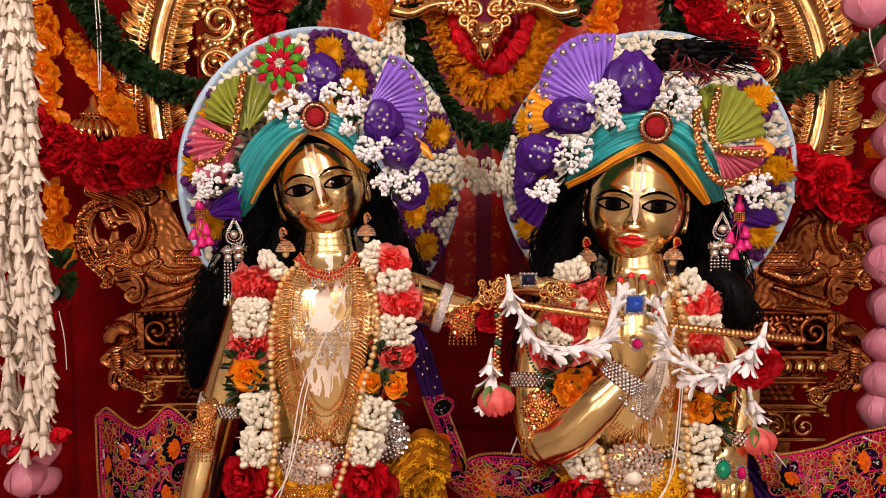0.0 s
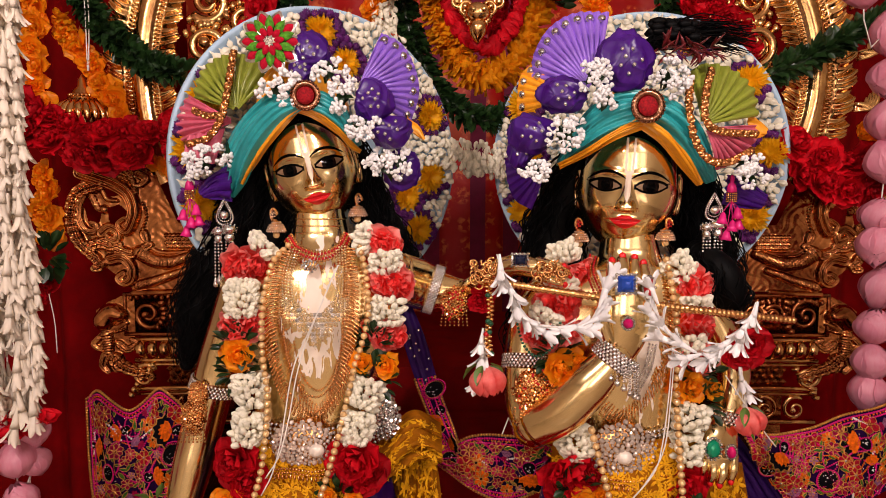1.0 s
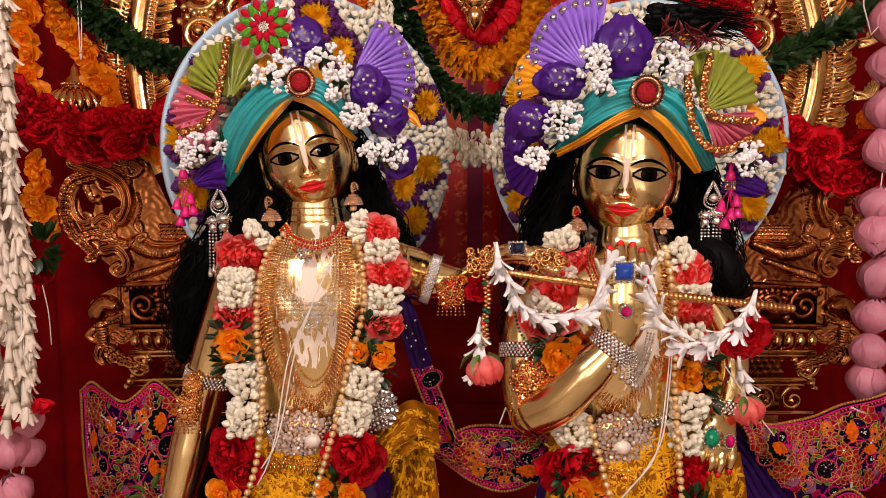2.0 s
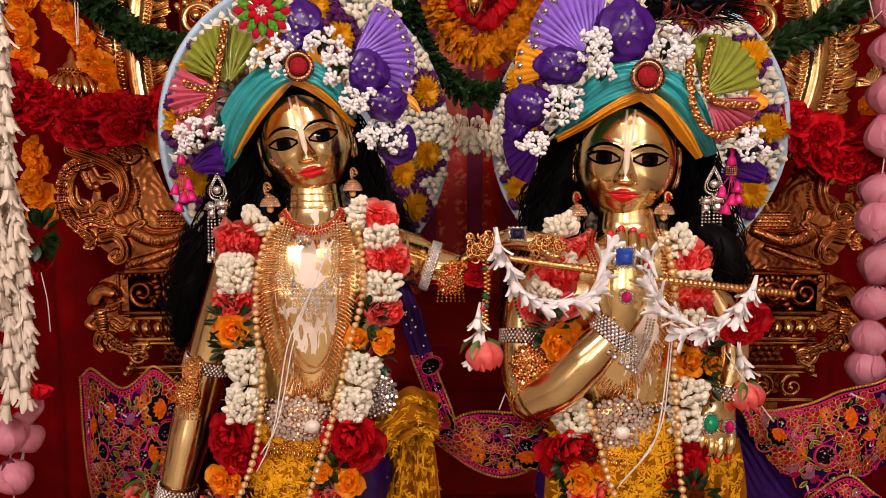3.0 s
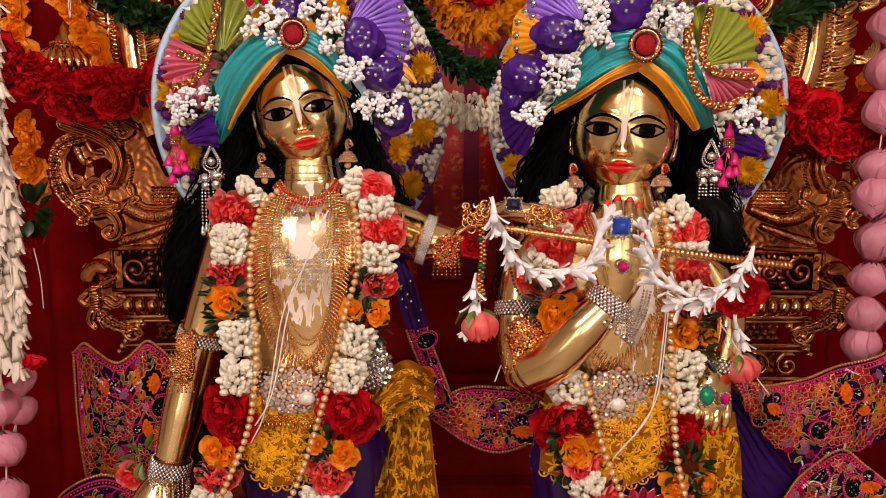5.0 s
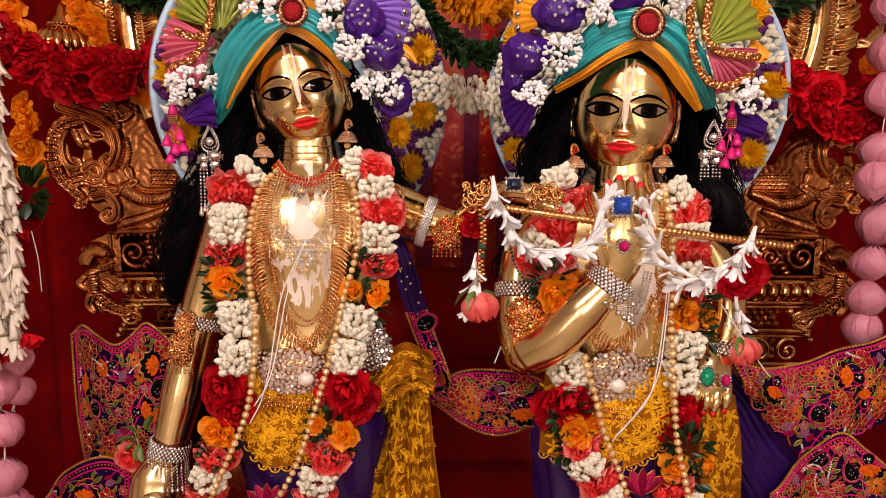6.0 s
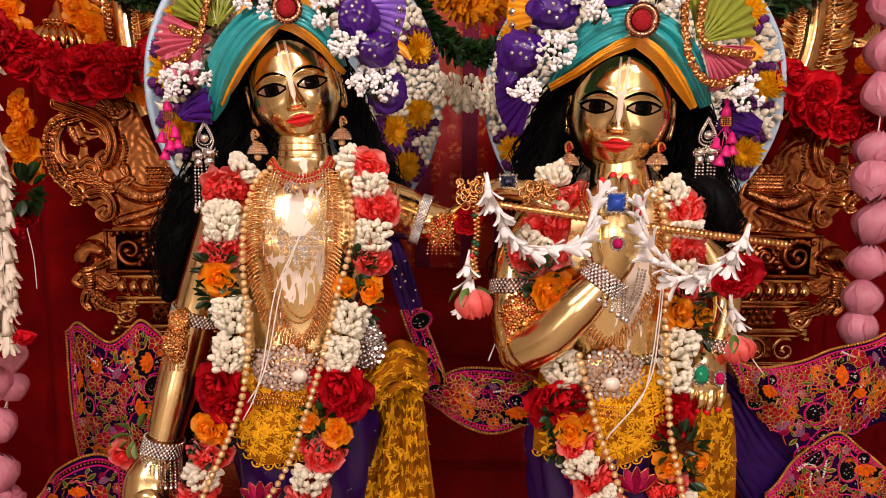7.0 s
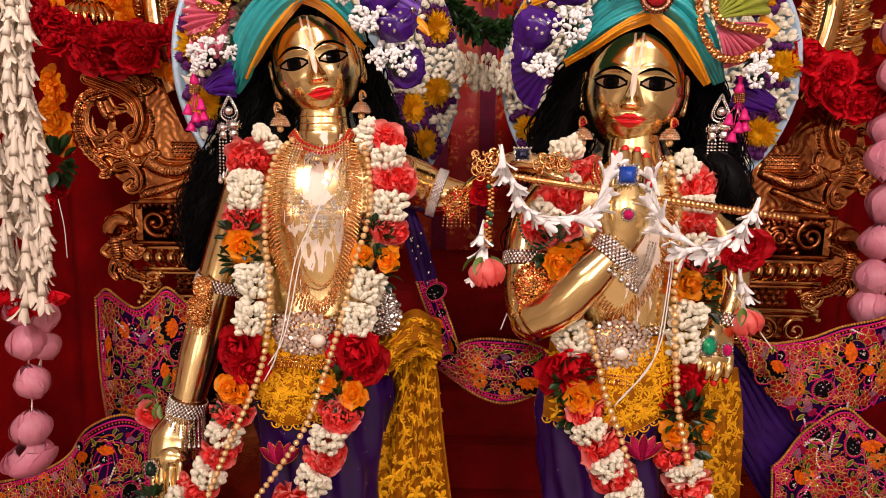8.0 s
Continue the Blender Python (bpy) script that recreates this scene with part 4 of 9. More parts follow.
def sequin_trim(parent, pts, r=0.0048, name="sequin_trim"):
    """A ribbon edged with gold coins."""
    p = curve(pts, max(6, int(length(curve(pts, 40)) / (r * 1.15))))
    g = Geo()
    tan = np.gradient(p, axis=0)
    for k, q in enumerate(p):
        for j in (-1, 1):
            n = unit((0.6 * math.sin(k * 2.1 + j), -1, 0.6 * math.cos(k * 1.7 + 2 * j)))
            c = q + unit(np.cross(tan[k], (0, 1, 0))) * j * r * 0.4 + arr((0, -0.001 * (k % 3), 0))
            g.lathe([(0, 0.0012), (r * 0.7, 0.0014), (r, 0.0004), (r, -0.0006), (0, -0.0006)], 10, c, n)
    part(name, g, SEQUIN, parent, "gold sequin trim")


SEQUIN = surface("copper_gold_sequin", (0.80, 0.36, 0.13), 0.2, 1.0, 80, 0.4)
RED_VELVET = surface("red_velvet", (0.36, 0.006, 0.012), 0.7, 0, 300, 0.6, 0.6, 900, spec=0.2)


def brooch(parent, c, r):
    c = arr(c)
    g = Geo()
    g.lathe([(r, -0.002), (r, 0.002), (r * 0.7, 0.004), (r * 0.66, 0.001), (0, 0.001)], 28, c, (0, -1, 0))
    for ring_, q, n in ((0.97, 0.0018, 26), (0.74, 0.0016, 22)):
        for k in range(n):
            a = 6.283 * k / n
            g.ball(c + arr((math.cos(a) * r * ring_, -0.003, math.sin(a) * r * ring_)), q, 4, 6)
    ob = part("brooch", g, ANTIQUE, parent, "round antique gold brooch")
    g = Geo()
    g.lathe([(r * 0.58, 0.001), (r * 0.54, 0.003), (r * 0.3, 0.005), (0, 0.0052)], 20, c, (0, -1, 0))
    part("red_stone", g, RED_VELVET, ob, "red velvet cabochon")


def tassel_silver(parent, top, drop):
    """Silver pendant: studded loop round a ball, two studded beads and hanging chains."""
    c = arr(top)
    g = Geo()
    a = np.linspace(0, 6.283, 40)
    for s, r in ((1.0, 0.0021), (0.74, 0.0016)):
        loop = np.stack([0.0125 * s * np.sin(a) * (1.35 - np.cos(a)) / 1.5, 0 * a, -0.021 + 0.021 * s * np.cos(a)], 1) + c
        beads(g, loop, r, 0.0031)
    g.ball(c + arr((0, -0.002, -0.026)), 0.0072, 10, 14)
    for x, z, r in ((-0.011, -0.053, 0.0095), (0.007, -0.049, 0.0125)):
        q = c + arr((x, 0, z))
        g.ball(q, (r, r, r * 0.8), 10, 14)
        for k in range(34):
            b = k * 2.4
            h = -1 + 2 * (k + 0.5) / 34
            g.ball(q + r * arr((math.sqrt(1 - h * h) * math.cos(b), math.sqrt(1 - h * h) * math.sin(b), h * 0.8)), 0.0015, 3, 6)
        g.lathe([(r * 0.6, 0), (r * 0.75, -0.005), (r * 0.55, -0.012), (0.003, -0.012)], 14, q + arr((0, 0, -r * 0.7)), (0, 0, 1))
        for dx in (-0.0052, 0.0, 0.0052):
            end = -drop + 0.050 + dx
            beads(g, [q + arr((dx, -0.002, -r - 0.008)), q + arr((dx * 1.2, -0.002, end))], 0.0023)
            g.lathe([(0.001, 0.004), (0.0026, 0.001), (0.0044, -0.006), (0.0040, -0.010), (0.001, -0.012)], 10, q + arr((dx * 1.2, -0.002, end - 0.003)))
    part("silver_pendant", g, SILVER, parent, "silver pendant with beaded chains")


def tassel_pink(parent, top):
    c = arr(top)
    g = Geo()
    g.lathe([(0.001, 0.020), (0.004, 0.016), (0.003, 0.008), (0.006, 0.004), (0.008, -0.006), (0.003, -0.008)], 12, c)
    ob = part("pink_tassel", g, MAGENTA, parent, "magenta foil tassel with gilt bead")
    g = Geo()
    for k in range(5):
        beads(g, [c + arr((0.007 * math.cos(a), 0.007 * math.sin(a), -0.009 - 0.003 * k)) for a in np.linspace(0, 6.28, 14)], 0.0014)
    part("gilt_bead", g, JEWEL_GOLD, ob)
    for dx, dz in ((-0.012, -0.046), (0.010, -0.038), (0.002, -0.058), (0.013, -0.055), (-0.006, -0.072)):
        g = Geo()
        q = c + arr((dx, 0.002 * math.sin(dz * 900), dz))
        g.lathe([(0.001, 0.008), (0.004, 0.005), (0.006, -0.003), (0.0095, -0.010), (0.008, -0.010), (0.003, 0.0)], 10, q, (0.15 * math.sin(dz * 500), 0, 1))
        g.tube([c + arr((0, 0, -0.02)), q + arr((0, 0, 0.008))], 0.0008, 4)
        part("foil_bell", g, MAGENTA, ob)


# ---- turban of the statue with the lowered arm ----
tw = thing("turban", (-0.205, 1.050, 1.581), "teal and amber satin turban with fans, posies and tassels", "turban", "turbans of the statues")
g = Geo()
g.ball((-0.225, 1.105, 1.625), (0.078, 0.062, 0.070), 16, 28)
part("crown", g, AMBER, tw)
cloth("band", drape([(-0.191, 0.965, 1.646), (-0.241, 0.965, 1.638), (-0.289, 0.985, 1.608), (-0.330, 1.020, 1.568), (-0.351, 1.050, 1.522), (-0.339, 1.060, 1.481)],
                    [(-0.192, 0.955, 1.614), (-0.223, 0.955, 1.594), (-0.258, 0.975, 1.560), (-0.286, 1.000, 1.528), (-0.307, 1.030, 1.503), (-0.332, 1.055, 1.481)],
                    44, 60, 2.6, 0.0068, 0.014, 0.4), TEAL, tw)
cloth("band", drape([(-0.197, 0.965, 1.646), (-0.166, 0.965, 1.638), (-0.136, 0.985, 1.615), (-0.123, 1.020, 1.582), (-0.120, 1.040, 1.566)],
                    [(-0.194, 0.955, 1.614), (-0.166, 0.960, 1.603), (-0.144, 0.975, 1.587), (-0.129, 1.000, 1.570), (-0.123, 1.030, 1.564)], 40, 50, 2.2, 0.0055, 0.012, 1.2), TEAL, tw)
cloth("lining", drape([(-0.195, 0.952, 1.619), (-0.224, 0.955, 1.596), (-0.260, 0.972, 1.559), (-0.290, 1.000, 1.525), (-0.311, 1.030, 1.502)],
                      [(-0.208, 0.980, 1.609), (-0.231, 0.985, 1.586), (-0.262, 1.002, 1.557), (-0.284, 1.020, 1.533), (-0.308, 1.035, 1.508)], 30, 24, 2, 0.0045, 0.008, 2.0), AMBER, tw, 0.002, "amber satin lining")
cloth("lining", drape([(-0.197, 0.952, 1.619), (-0.165, 0.957, 1.603), (-0.143, 0.972, 1.585), (-0.129, 1.000, 1.568), (-0.119, 1.030, 1.556)],
                      [(-0.208, 0.980, 1.611), (-0.177, 0.985, 1.598), (-0.153, 1.000, 1.581), (-0.136, 1.020, 1.561), (-0.122, 1.035, 1.553)], 30, 24, 2, 0.0045, 0.008, 0.7), AMBER, tw, 0.002, "amber satin lining")
cloth("band", drape([(-0.273, 0.990, 1.624), (-0.262, 1.000, 1.668), (-0.234, 1.010, 1.695)], [(-0.248, 0.990, 1.628), (-0.230, 0.990, 1.657), (-0.206, 1.000, 1.684)], 18, 18, 3, 0.004, 0.01), AMBER, tw, 0.002, "amber satin fold")
brooch(tw, (-0.189, 0.943, 1.630), 0.022)
fan(tw, (-0.119, 0.985, 1.645), [(-0.084, 1.020, 1.739), (-0.051, 1.025, 1.721), (-0.031, 1.030, 1.684), (-0.026, 1.030, 1.644), (-0.040, 1.030, 1.599)], LAVENDER, 13, 0.006, 8, label="lavender pleated satin fan")
cloth("fan_tip", drape([(-0.044, 1.020, 1.607), (-0.025, 1.020, 1.595), (-0.015, 1.020, 1.575)], [(-0.042, 1.020, 1.589), (-0.031, 1.020, 1.580), (-0.018, 1.020, 1.572)], 8, 8, 2, 0.002), AMBER, tw)
fan(tw, (-0.314, 1.020, 1.618), [(-0.397, 1.060, 1.644), (-0.386, 1.060, 1.681), (-0.359, 1.060, 1.706), (-0.326, 1.050, 1.714)], LIME, 7, 0.009, label="olive green pleated satin fan")
fan(tw, (-0.314, 1.020, 1.618), [(-0.322, 1.050, 1.714), (-0.299, 1.040, 1.706), (-0.275, 1.030, 1.686), (-0.272, 1.030, 1.657)], LIME, 4, 0.009, label="olive green pleated satin fan")
fan(tw, (-0.319, 1.020, 1.602), [(-0.406, 1.060, 1.648), (-0.422, 1.060, 1.620), (-0.425, 1.060, 1.588), (-0.408, 1.060, 1.561)], PINK, 7, 0.009, label="pink pleated satin fan")
cloth("sash_end", drape([(-0.400, 1.040, 1.581), (-0.407, 1.040, 1.549), (-0.403, 1.040, 1.531)], [(-0.338, 1.030, 1.592), (-0.348, 1.030, 1.558), (-0.358, 1.030, 1.535)], 12, 22, 4, 0.004), PINK, tw)
cloth("sash_end", drape([(-0.386, 1.045, 1.492), (-0.362, 1.040, 1.517), (-0.324, 1.030, 1.538)], [(-0.378, 1.045, 1.480), (-0.353, 1.040, 1.477), (-0.329, 1.030, 1.473)], 14, 26, 4, 0.005, 0.008), PURPLE, tw, 0.002, "purple satin fold")
sequin_trim(tw, [(-0.320, 1.030, 1.711), (-0.323, 1.020, 1.674), (-0.328, 1.010, 1.632), (-0.338, 1.010, 1.601), (-0.362, 1.020, 1.575), (-0.404, 1.040, 1.566)], 0.0046)
sequin_trim(tw, [(-0.390, 1.040, 1.621), (-0.365, 1.030, 1.611), (-0.337, 1.020, 1.611)], 0.0045)
for p, r, s in (((-0.186, 0.975, 1.698), (0.028, 0.024, 0.032), 1), ((-0.093, 0.975, 1.627), (0.031, 0.026, 0.034), 2), ((-0.068, 0.985, 1.583), (0.034, 0.026, 0.026), 3), ((-0.199, 0.970, 1.669), (0.02, 0.02, 0.02), 4), ((-0.054, 1.030, 1.526), (0.030, 0.02, 0.034), 5)):
    puff(tw, p, r, s)
for p, r, n, s in (((-0.229, 0.952, 1.641), (0.034, 0.016, 0.028), 62, 1), ((-0.157, 0.962, 1.666), (0.026, 0.014, 0.020), 40, 2), ((-0.138, 0.960, 1.630), (0.020, 0.014, 0.030), 44, 3),
                   ((-0.111, 0.968, 1.587), (0.030, 0.014, 0.022), 48, 4), ((-0.371, 1.015, 1.532), (0.032, 0.014, 0.026), 56, 5), ((-0.330, 1.010, 1.548), (0.016, 0.01, 0.014), 16, 6),
                   ((-0.084, 1.000, 1.537), (0.022, 0.010, 0.018), 30, 7), ((-0.055, 1.000, 1.540), (0.020, 0.010, 0.026), 34, 8), ((-0.075, 1.000, 1.524), (0.026, 0.010, 0.010), 24, 9)):
    spray(tw, p, r, n, s)
# felt star flower
c = arr((-0.242, 0.956, 1.710))
for n, r0, r, w, m, lift, off in ((10, 0.2, 0.047, 0.022, SILVER, -0.003, 0.0), (10, 0.55, 0.042, 0.012, FELT_RED, 0.0, 0.0), (10, 0.28, 0.038, 0.013, FELT_GREEN, 0.003, 0.314), (9, 0.30, 0.022, 0.0095, FELT_RED, 0.006, 0.1)):
    for k in range(n):
        g = Geo()
        a = 6.283 * k / n + off
        u, v = np.linspace(0, 1, 8)[:, None], np.linspace(-1, 1, 5)[None]
        wd = w * 0.5 * np.sin(np.clip(u * 0.97 + 0.02, 0, 1) * np.pi) ** (1.0 if m is FELT_GREEN else 0.6)
        rad, tan = (r0 + (1 - r0) * u) * r + 0 * v, wd * v
        h = lift + 0.004 * (1 - v ** 2) * np.sin(np.clip(u, 0.02, 1) * np.pi)
        q = np.stack([rad * math.cos(a) - tan * math.sin(a), -h, rad * math.sin(a) + tan * math.cos(a)], 2)
        g.sheet(q + c)
        part("star_petal", g, m, tw)
g = Geo()
for k in range(19):
    a, q = k * 2.4, 0.0016 * math.sqrt(k)
    g.ball(c + arr((math.cos(a) * q, -0.010, math.sin(a) * q)), 0.0012, 4, 6)
part("star_heart", g, STONE, tw)
tassel_silver(tw, (-0.343, 1.035, 1.478), 0.122)
tassel_pink(tw, (-0.397, 1.030, 1.500))

# ---- turban of the statue with the flute ----
te = thing("turban", (0.314, 1.030, 1.570), "teal and amber satin turban with fans, plume and tassels", "turban", "turbans of the statues")
g = Geo()
g.ball((0.328, 1.070, 1.593), (0.080, 0.062, 0.070), 16, 28)
part("crown", g, AMBER, te)
cloth("band", drape([(0.317, 0.938, 1.639), (0.271, 0.938, 1.635), (0.236, 0.955, 1.619), (0.213, 0.980, 1.588), (0.197, 1.020, 1.541)],
                    [(0.306, 0.922, 1.594), (0.269, 0.927, 1.578), (0.235, 0.948, 1.560), (0.209, 0.970, 1.544), (0.193, 1.010, 1.532)], 44, 60, 2.4, 0.0070, 0.012, 0.3), TEAL, te)
cloth("band", drape([(0.306, 0.938, 1.639), (0.350, 0.938, 1.623), (0.394, 0.955, 1.592), (0.423, 0.980, 1.551), (0.449, 1.020, 1.512)],
                    [(0.306, 0.922, 1.597), (0.340, 0.927, 1.573), (0.374, 0.948, 1.545), (0.401, 0.970, 1.522), (0.432, 1.010, 1.505)], 44, 60, 2.4, 0.0070, 0.012, 1.7), TEAL, te)
cloth("lining", drape([(0.304, 0.919, 1.599), (0.260, 0.924, 1.578), (0.223, 0.946, 1.553), (0.190, 0.985, 1.534)],
                      [(0.306, 0.944, 1.581), (0.265, 0.946, 1.565), (0.229, 0.966, 1.543), (0.196, 0.995, 1.525)], 30, 26, 2, 0.0048, 0.008, 1.0), AMBER, te, 0.002, "amber satin lining")
cloth("lining", drape([(0.299, 0.919, 1.599), (0.339, 0.924, 1.573), (0.377, 0.946, 1.540), (0.414, 0.985, 1.504)],
                      [(0.306, 0.944, 1.583), (0.337, 0.946, 1.562), (0.372, 0.966, 1.531), (0.411, 0.995, 1.501)], 30, 26, 2, 0.0048, 0.008, 2.2), AMBER, te, 0.002, "amber satin lining")
brooch(te, (0.303, 0.908, 1.611), 0.024)
fan(te, (0.233, 0.945, 1.640), [(0.149, 0.990, 1.658), (0.152, 0.990, 1.699), (0.175, 0.990, 1.739), (0.213, 0.985, 1.760), (0.263, 0.980, 1.760)], LAVENDER, 14, 0.006, 9, label="lavender pleated satin fan")
fan(te, (0.197, 0.960, 1.628), [(0.130, 1.000, 1.609), (0.129, 1.000, 1.640), (0.134, 1.000, 1.670), (0.151, 1.000, 1.688)], AMBER, 7, 0.004, 4, label="amber pleated satin fan")
fan(te, (0.177, 0.985, 1.540), [(0.114, 1.030, 1.541), (0.118, 1.030, 1.507), (0.131, 1.030, 1.477), (0.158, 1.030, 1.461)], PURPLE, 7, 0.005, label="purple pleated satin fan")
fan(te, (0.394, 0.940, 1.588), [(0.385, 0.980, 1.669), (0.410, 0.980, 1.684), (0.454, 0.985, 1.678), (0.492, 0.990, 1.647), (0.500, 0.990, 1.608)], LIME, 9, 0.008, label="olive green pleated satin fan")
fan(te, (0.400, 0.940, 1.584), [(0.500, 0.990, 1.594), (0.495, 0.990, 1.564), (0.470, 0.985, 1.538), (0.430, 0.970, 1.524)], PINK, 8, 0.008, label="pink pleated satin fan")
cloth("fan_tip", drape([(0.489, 1.000, 1.613), (0.510, 1.000, 1.600), (0.523, 1.000, 1.590)], [(0.495, 1.000, 1.574), (0.506, 1.000, 1.574), (0.518, 1.000, 1.578)], 10, 10, 2, 0.003), AMBER, te)
cloth("sash_end", drape([(0.461, 1.000, 1.516), (0.493, 1.010, 1.512), (0.537, 1.020, 1.486)], [(0.454, 1.000, 1.471), (0.486, 1.010, 1.465), (0.523, 1.020, 1.462)], 14, 26, 4, 0.005, 0.006), PURPLE, te, 0.002, "purple satin fold")
sequin_trim(te, [(0.380, 0.955, 1.659), (0.368, 0.925, 1.613), (0.377, 0.925, 1.568), (0.406, 0.940, 1.538), (0.442, 0.955, 1.535), (0.485, 0.970, 1.554)], 0.0046)
sequin_trim(te, [(0.416, 0.965, 1.673), (0.396, 0.935, 1.635), (0.393, 0.925, 1.593), (0.423, 0.940, 1.579), (0.490, 0.970, 1.578)], 0.0044)
for p, r, s in (((0.276, 0.935, 1.677), (0.040, 0.030, 0.044), 11), ((0.187, 0.940, 1.631), (0.036, 0.026, 0.026), 12), ((0.147, 0.965, 1.578), (0.036, 0.026, 0.030), 13), ((0.133, 0.985, 1.555), (0.020, 0.02, 0.03), 14)):
    puff(te, p, r, s)
for p, r, n, s in (((0.228, 0.915, 1.652), (0.022, 0.014, 0.030), 48, 11), ((0.244, 0.912, 1.622), (0.018, 0.012, 0.020), 28, 12), ((0.330, 0.915, 1.650), (0.030, 0.014, 0.028), 58, 13),
                   ((0.190, 0.935, 1.574), (0.030, 0.014, 0.024), 54, 14), ((0.153, 0.960, 1.523), (0.028, 0.014, 0.018), 46, 15), ((0.475, 0.965, 1.535), (0.018, 0.01, 0.014), 24, 16), ((0.482, 0.965, 1.511), (0.020, 0.01, 0.016), 30, 17)):
    spray(te, p, r, n, s)
# dark plume and maroon leaves
rnd = random.Random(5)
g = Geo()
for k in range(170):
    a = arr((0.321, 0.955, 1.706)) + jit(0.008)
    e = arr((0.472, 1.000, 1.724)) + arr((rnd.uniform(-0.07, 0.03), rnd.uniform(-0.02, 0.02), rnd.uniform(-0.02, 0.028)))
    m = (a + e) / 2 + arr((rnd.uniform(-0.03, 0.01), 0, rnd.uniform(0.0, 0.028)))
    g.tube(curve([a, m, e], 8), np.linspace(0.0016, 0.0005, 8), 4, caps=False)
for k in range(40):
    a = arr((0.343, 0.960, 1.726)) + arr((rnd.uniform(-0.02, 0.045), rnd.uniform(-0.01, 0.01), rnd.uniform(-0.014, 0.018)))
    g.ball(a, (0.012, 0.004, 0.006), 4, 6)
part("plume", g, HAIR, te, "black feather plume")
g = Geo()
for k in range(44):
    a = arr((0.322, 0.945, 1.696)) + arr((rnd.uniform(0, 0.085), rnd.uniform(-0.006, 0.006), rnd.uniform(-0.006, 0.006)))
    d = unit((rnd.uniform(-0.6, 1), rnd.uniform(-0.6, 0.1), rnd.uniform(-0.7, 0.7)))
    g.tube(curve([a, a + d * 0.014 + arr((0, -0.003, 0)), a + d * 0.028], 5), [0.001, 0.003, 0.0035, 0.0025, 0.0006], 5, flat=0.35)
part("plume_collar", g, surface("dark_red_foil", (0.16, 0.012, 0.014), 0.35, 0.2, 60, 0.5), te, "dark red foil collar of the plume")
tassel_silver(te, (0.441, 0.995, 1.488), 0.130)
tassel_pink(te, (0.463, 0.985, 1.497))


# ---- skirts, aprons, lace ----
def skirt(centre, sections, material, label, seed):
    g = Geo()
    n = 180
    a = np.linspace(0, 2 * np.pi, n, endpoint=False)
    rows = []
    zs = np.linspace(sections[0][0], sections[-1][0], 30)
    for z in zs:
        k = [s[0] for s in sections][::-1]
        hw = np.interp(z, k, [s[1] for s in sections][::-1])
        hd = np.interp(z, k, [s[2] for s in sections][::-1])
        f = min(1, (sections[0][0] - z) / 0.15)
        fold = 1 + f * (0.060 * np.sin(a * 13 + seed + z * 14 + 0.8 * np.sin(z * 21)) + 0.045 * np.sin(a * 7 - z * 23 + seed))
        rows.append(np.stack([centre[0] + hw * np.cos(a) * fold, centre[1] + hd * np.sin(a) * fold, np.full(n, z)], 1))
    g.sheet(np.array(rows), wrap_v=True)
    ob = whole("dhoti", g, material, label, "garment", "purple lower garments")
    rnd = random.Random(seed)
    g = Geo()
    for _ in range(150):
        q = rows[rnd.randrange(2, 29)][rnd.randrange(n)]
        if q[1] < centre[1]:
            g.ball(q + arr((0, -0.001, 0)), 0.0013, 4, 6)
    part("stonework", g, STONE, ob)


skirt((-0.192, 1.03), [(1.045, 0.112, 0.078), (0.98, 0.124, 0.090), (0.90, 0.108, 0.09), (0.80, 0.098, 0.09), (0.432, 0.100, 0.10)], DHOTI, "purple satin dhoti with sewn-on stones, pleated to the platform", 1)
skirt((0.288, 0.99), [(1.045, 0.108, 0.074), (0.98, 0.116, 0.086), (0.90, 0.104, 0.088), (0.80, 0.096, 0.088), (0.432, 0.098, 0.10)], DHOTI, "purple satin dhoti with sewn-on stones, pleated to the platform", 2)


def on_sheet(p, u, v):
    """Place and outward normal on a sheet at u, v."""
    a, b = p.shape[:2]
    i, j = min(a - 2, int(u * (a - 1))), min(b - 2, int(v * (b - 1)))
    fu, fv = u * (a - 1) - i, v * (b - 1) - j
    q = (p[i, j] * (1 - fu) + p[i + 1, j] * fu) * (1 - fv) + (p[i, j + 1] * (1 - fu) + p[i + 1, j + 1] * fu) * fv
    n = unit(np.cross(p[i + 1, j] - p[i, j], p[i, j + 1] - p[i, j]))
    return q, (-n if n[1] > 0 else n)


OUTLINE = surface("antique_gold_thread", (0.70, 0.34, 0.07), 0.3, 0.8, 200, 0.3)


def motif(petals, r, w, mats, heart=True, seed=0, outline=True):
    """A flat embroidered flower, z up."""
    g = Geo()
    rnd = random.Random(seed)
    for k in range(petals):
        p = petal_grid(r * rnd.uniform(0.85, 1.1), w, 0.0, 0.0, 5, 4, 0.35, 0.6)
        p[..., 2] = 0.0012 + 0.0012 * (1 - (p[..., 1] / (w * 0.55)) ** 2)
        q = turned(p, 0, 6.283 * k / petals + rnd.uniform(-0.1, 0.1), 0, r * 0.10)
        g.sheet(q, m=0)
        if outline:
            rim = np.vstack([q[:, 0], q[-1, 1:], q[::-1, -1][1:]])
            g.tube(rim + arr((0, 0, 0.0006)), 0.00055, 4, m=2, caps=False)
    if heart:
        g.ball((0, 0, 0.002), (r * 0.2, r * 0.2, 0.0022), 4, 8, m=1)
    return g.mesh("embroidered_flower", mats + [OUTLINE])


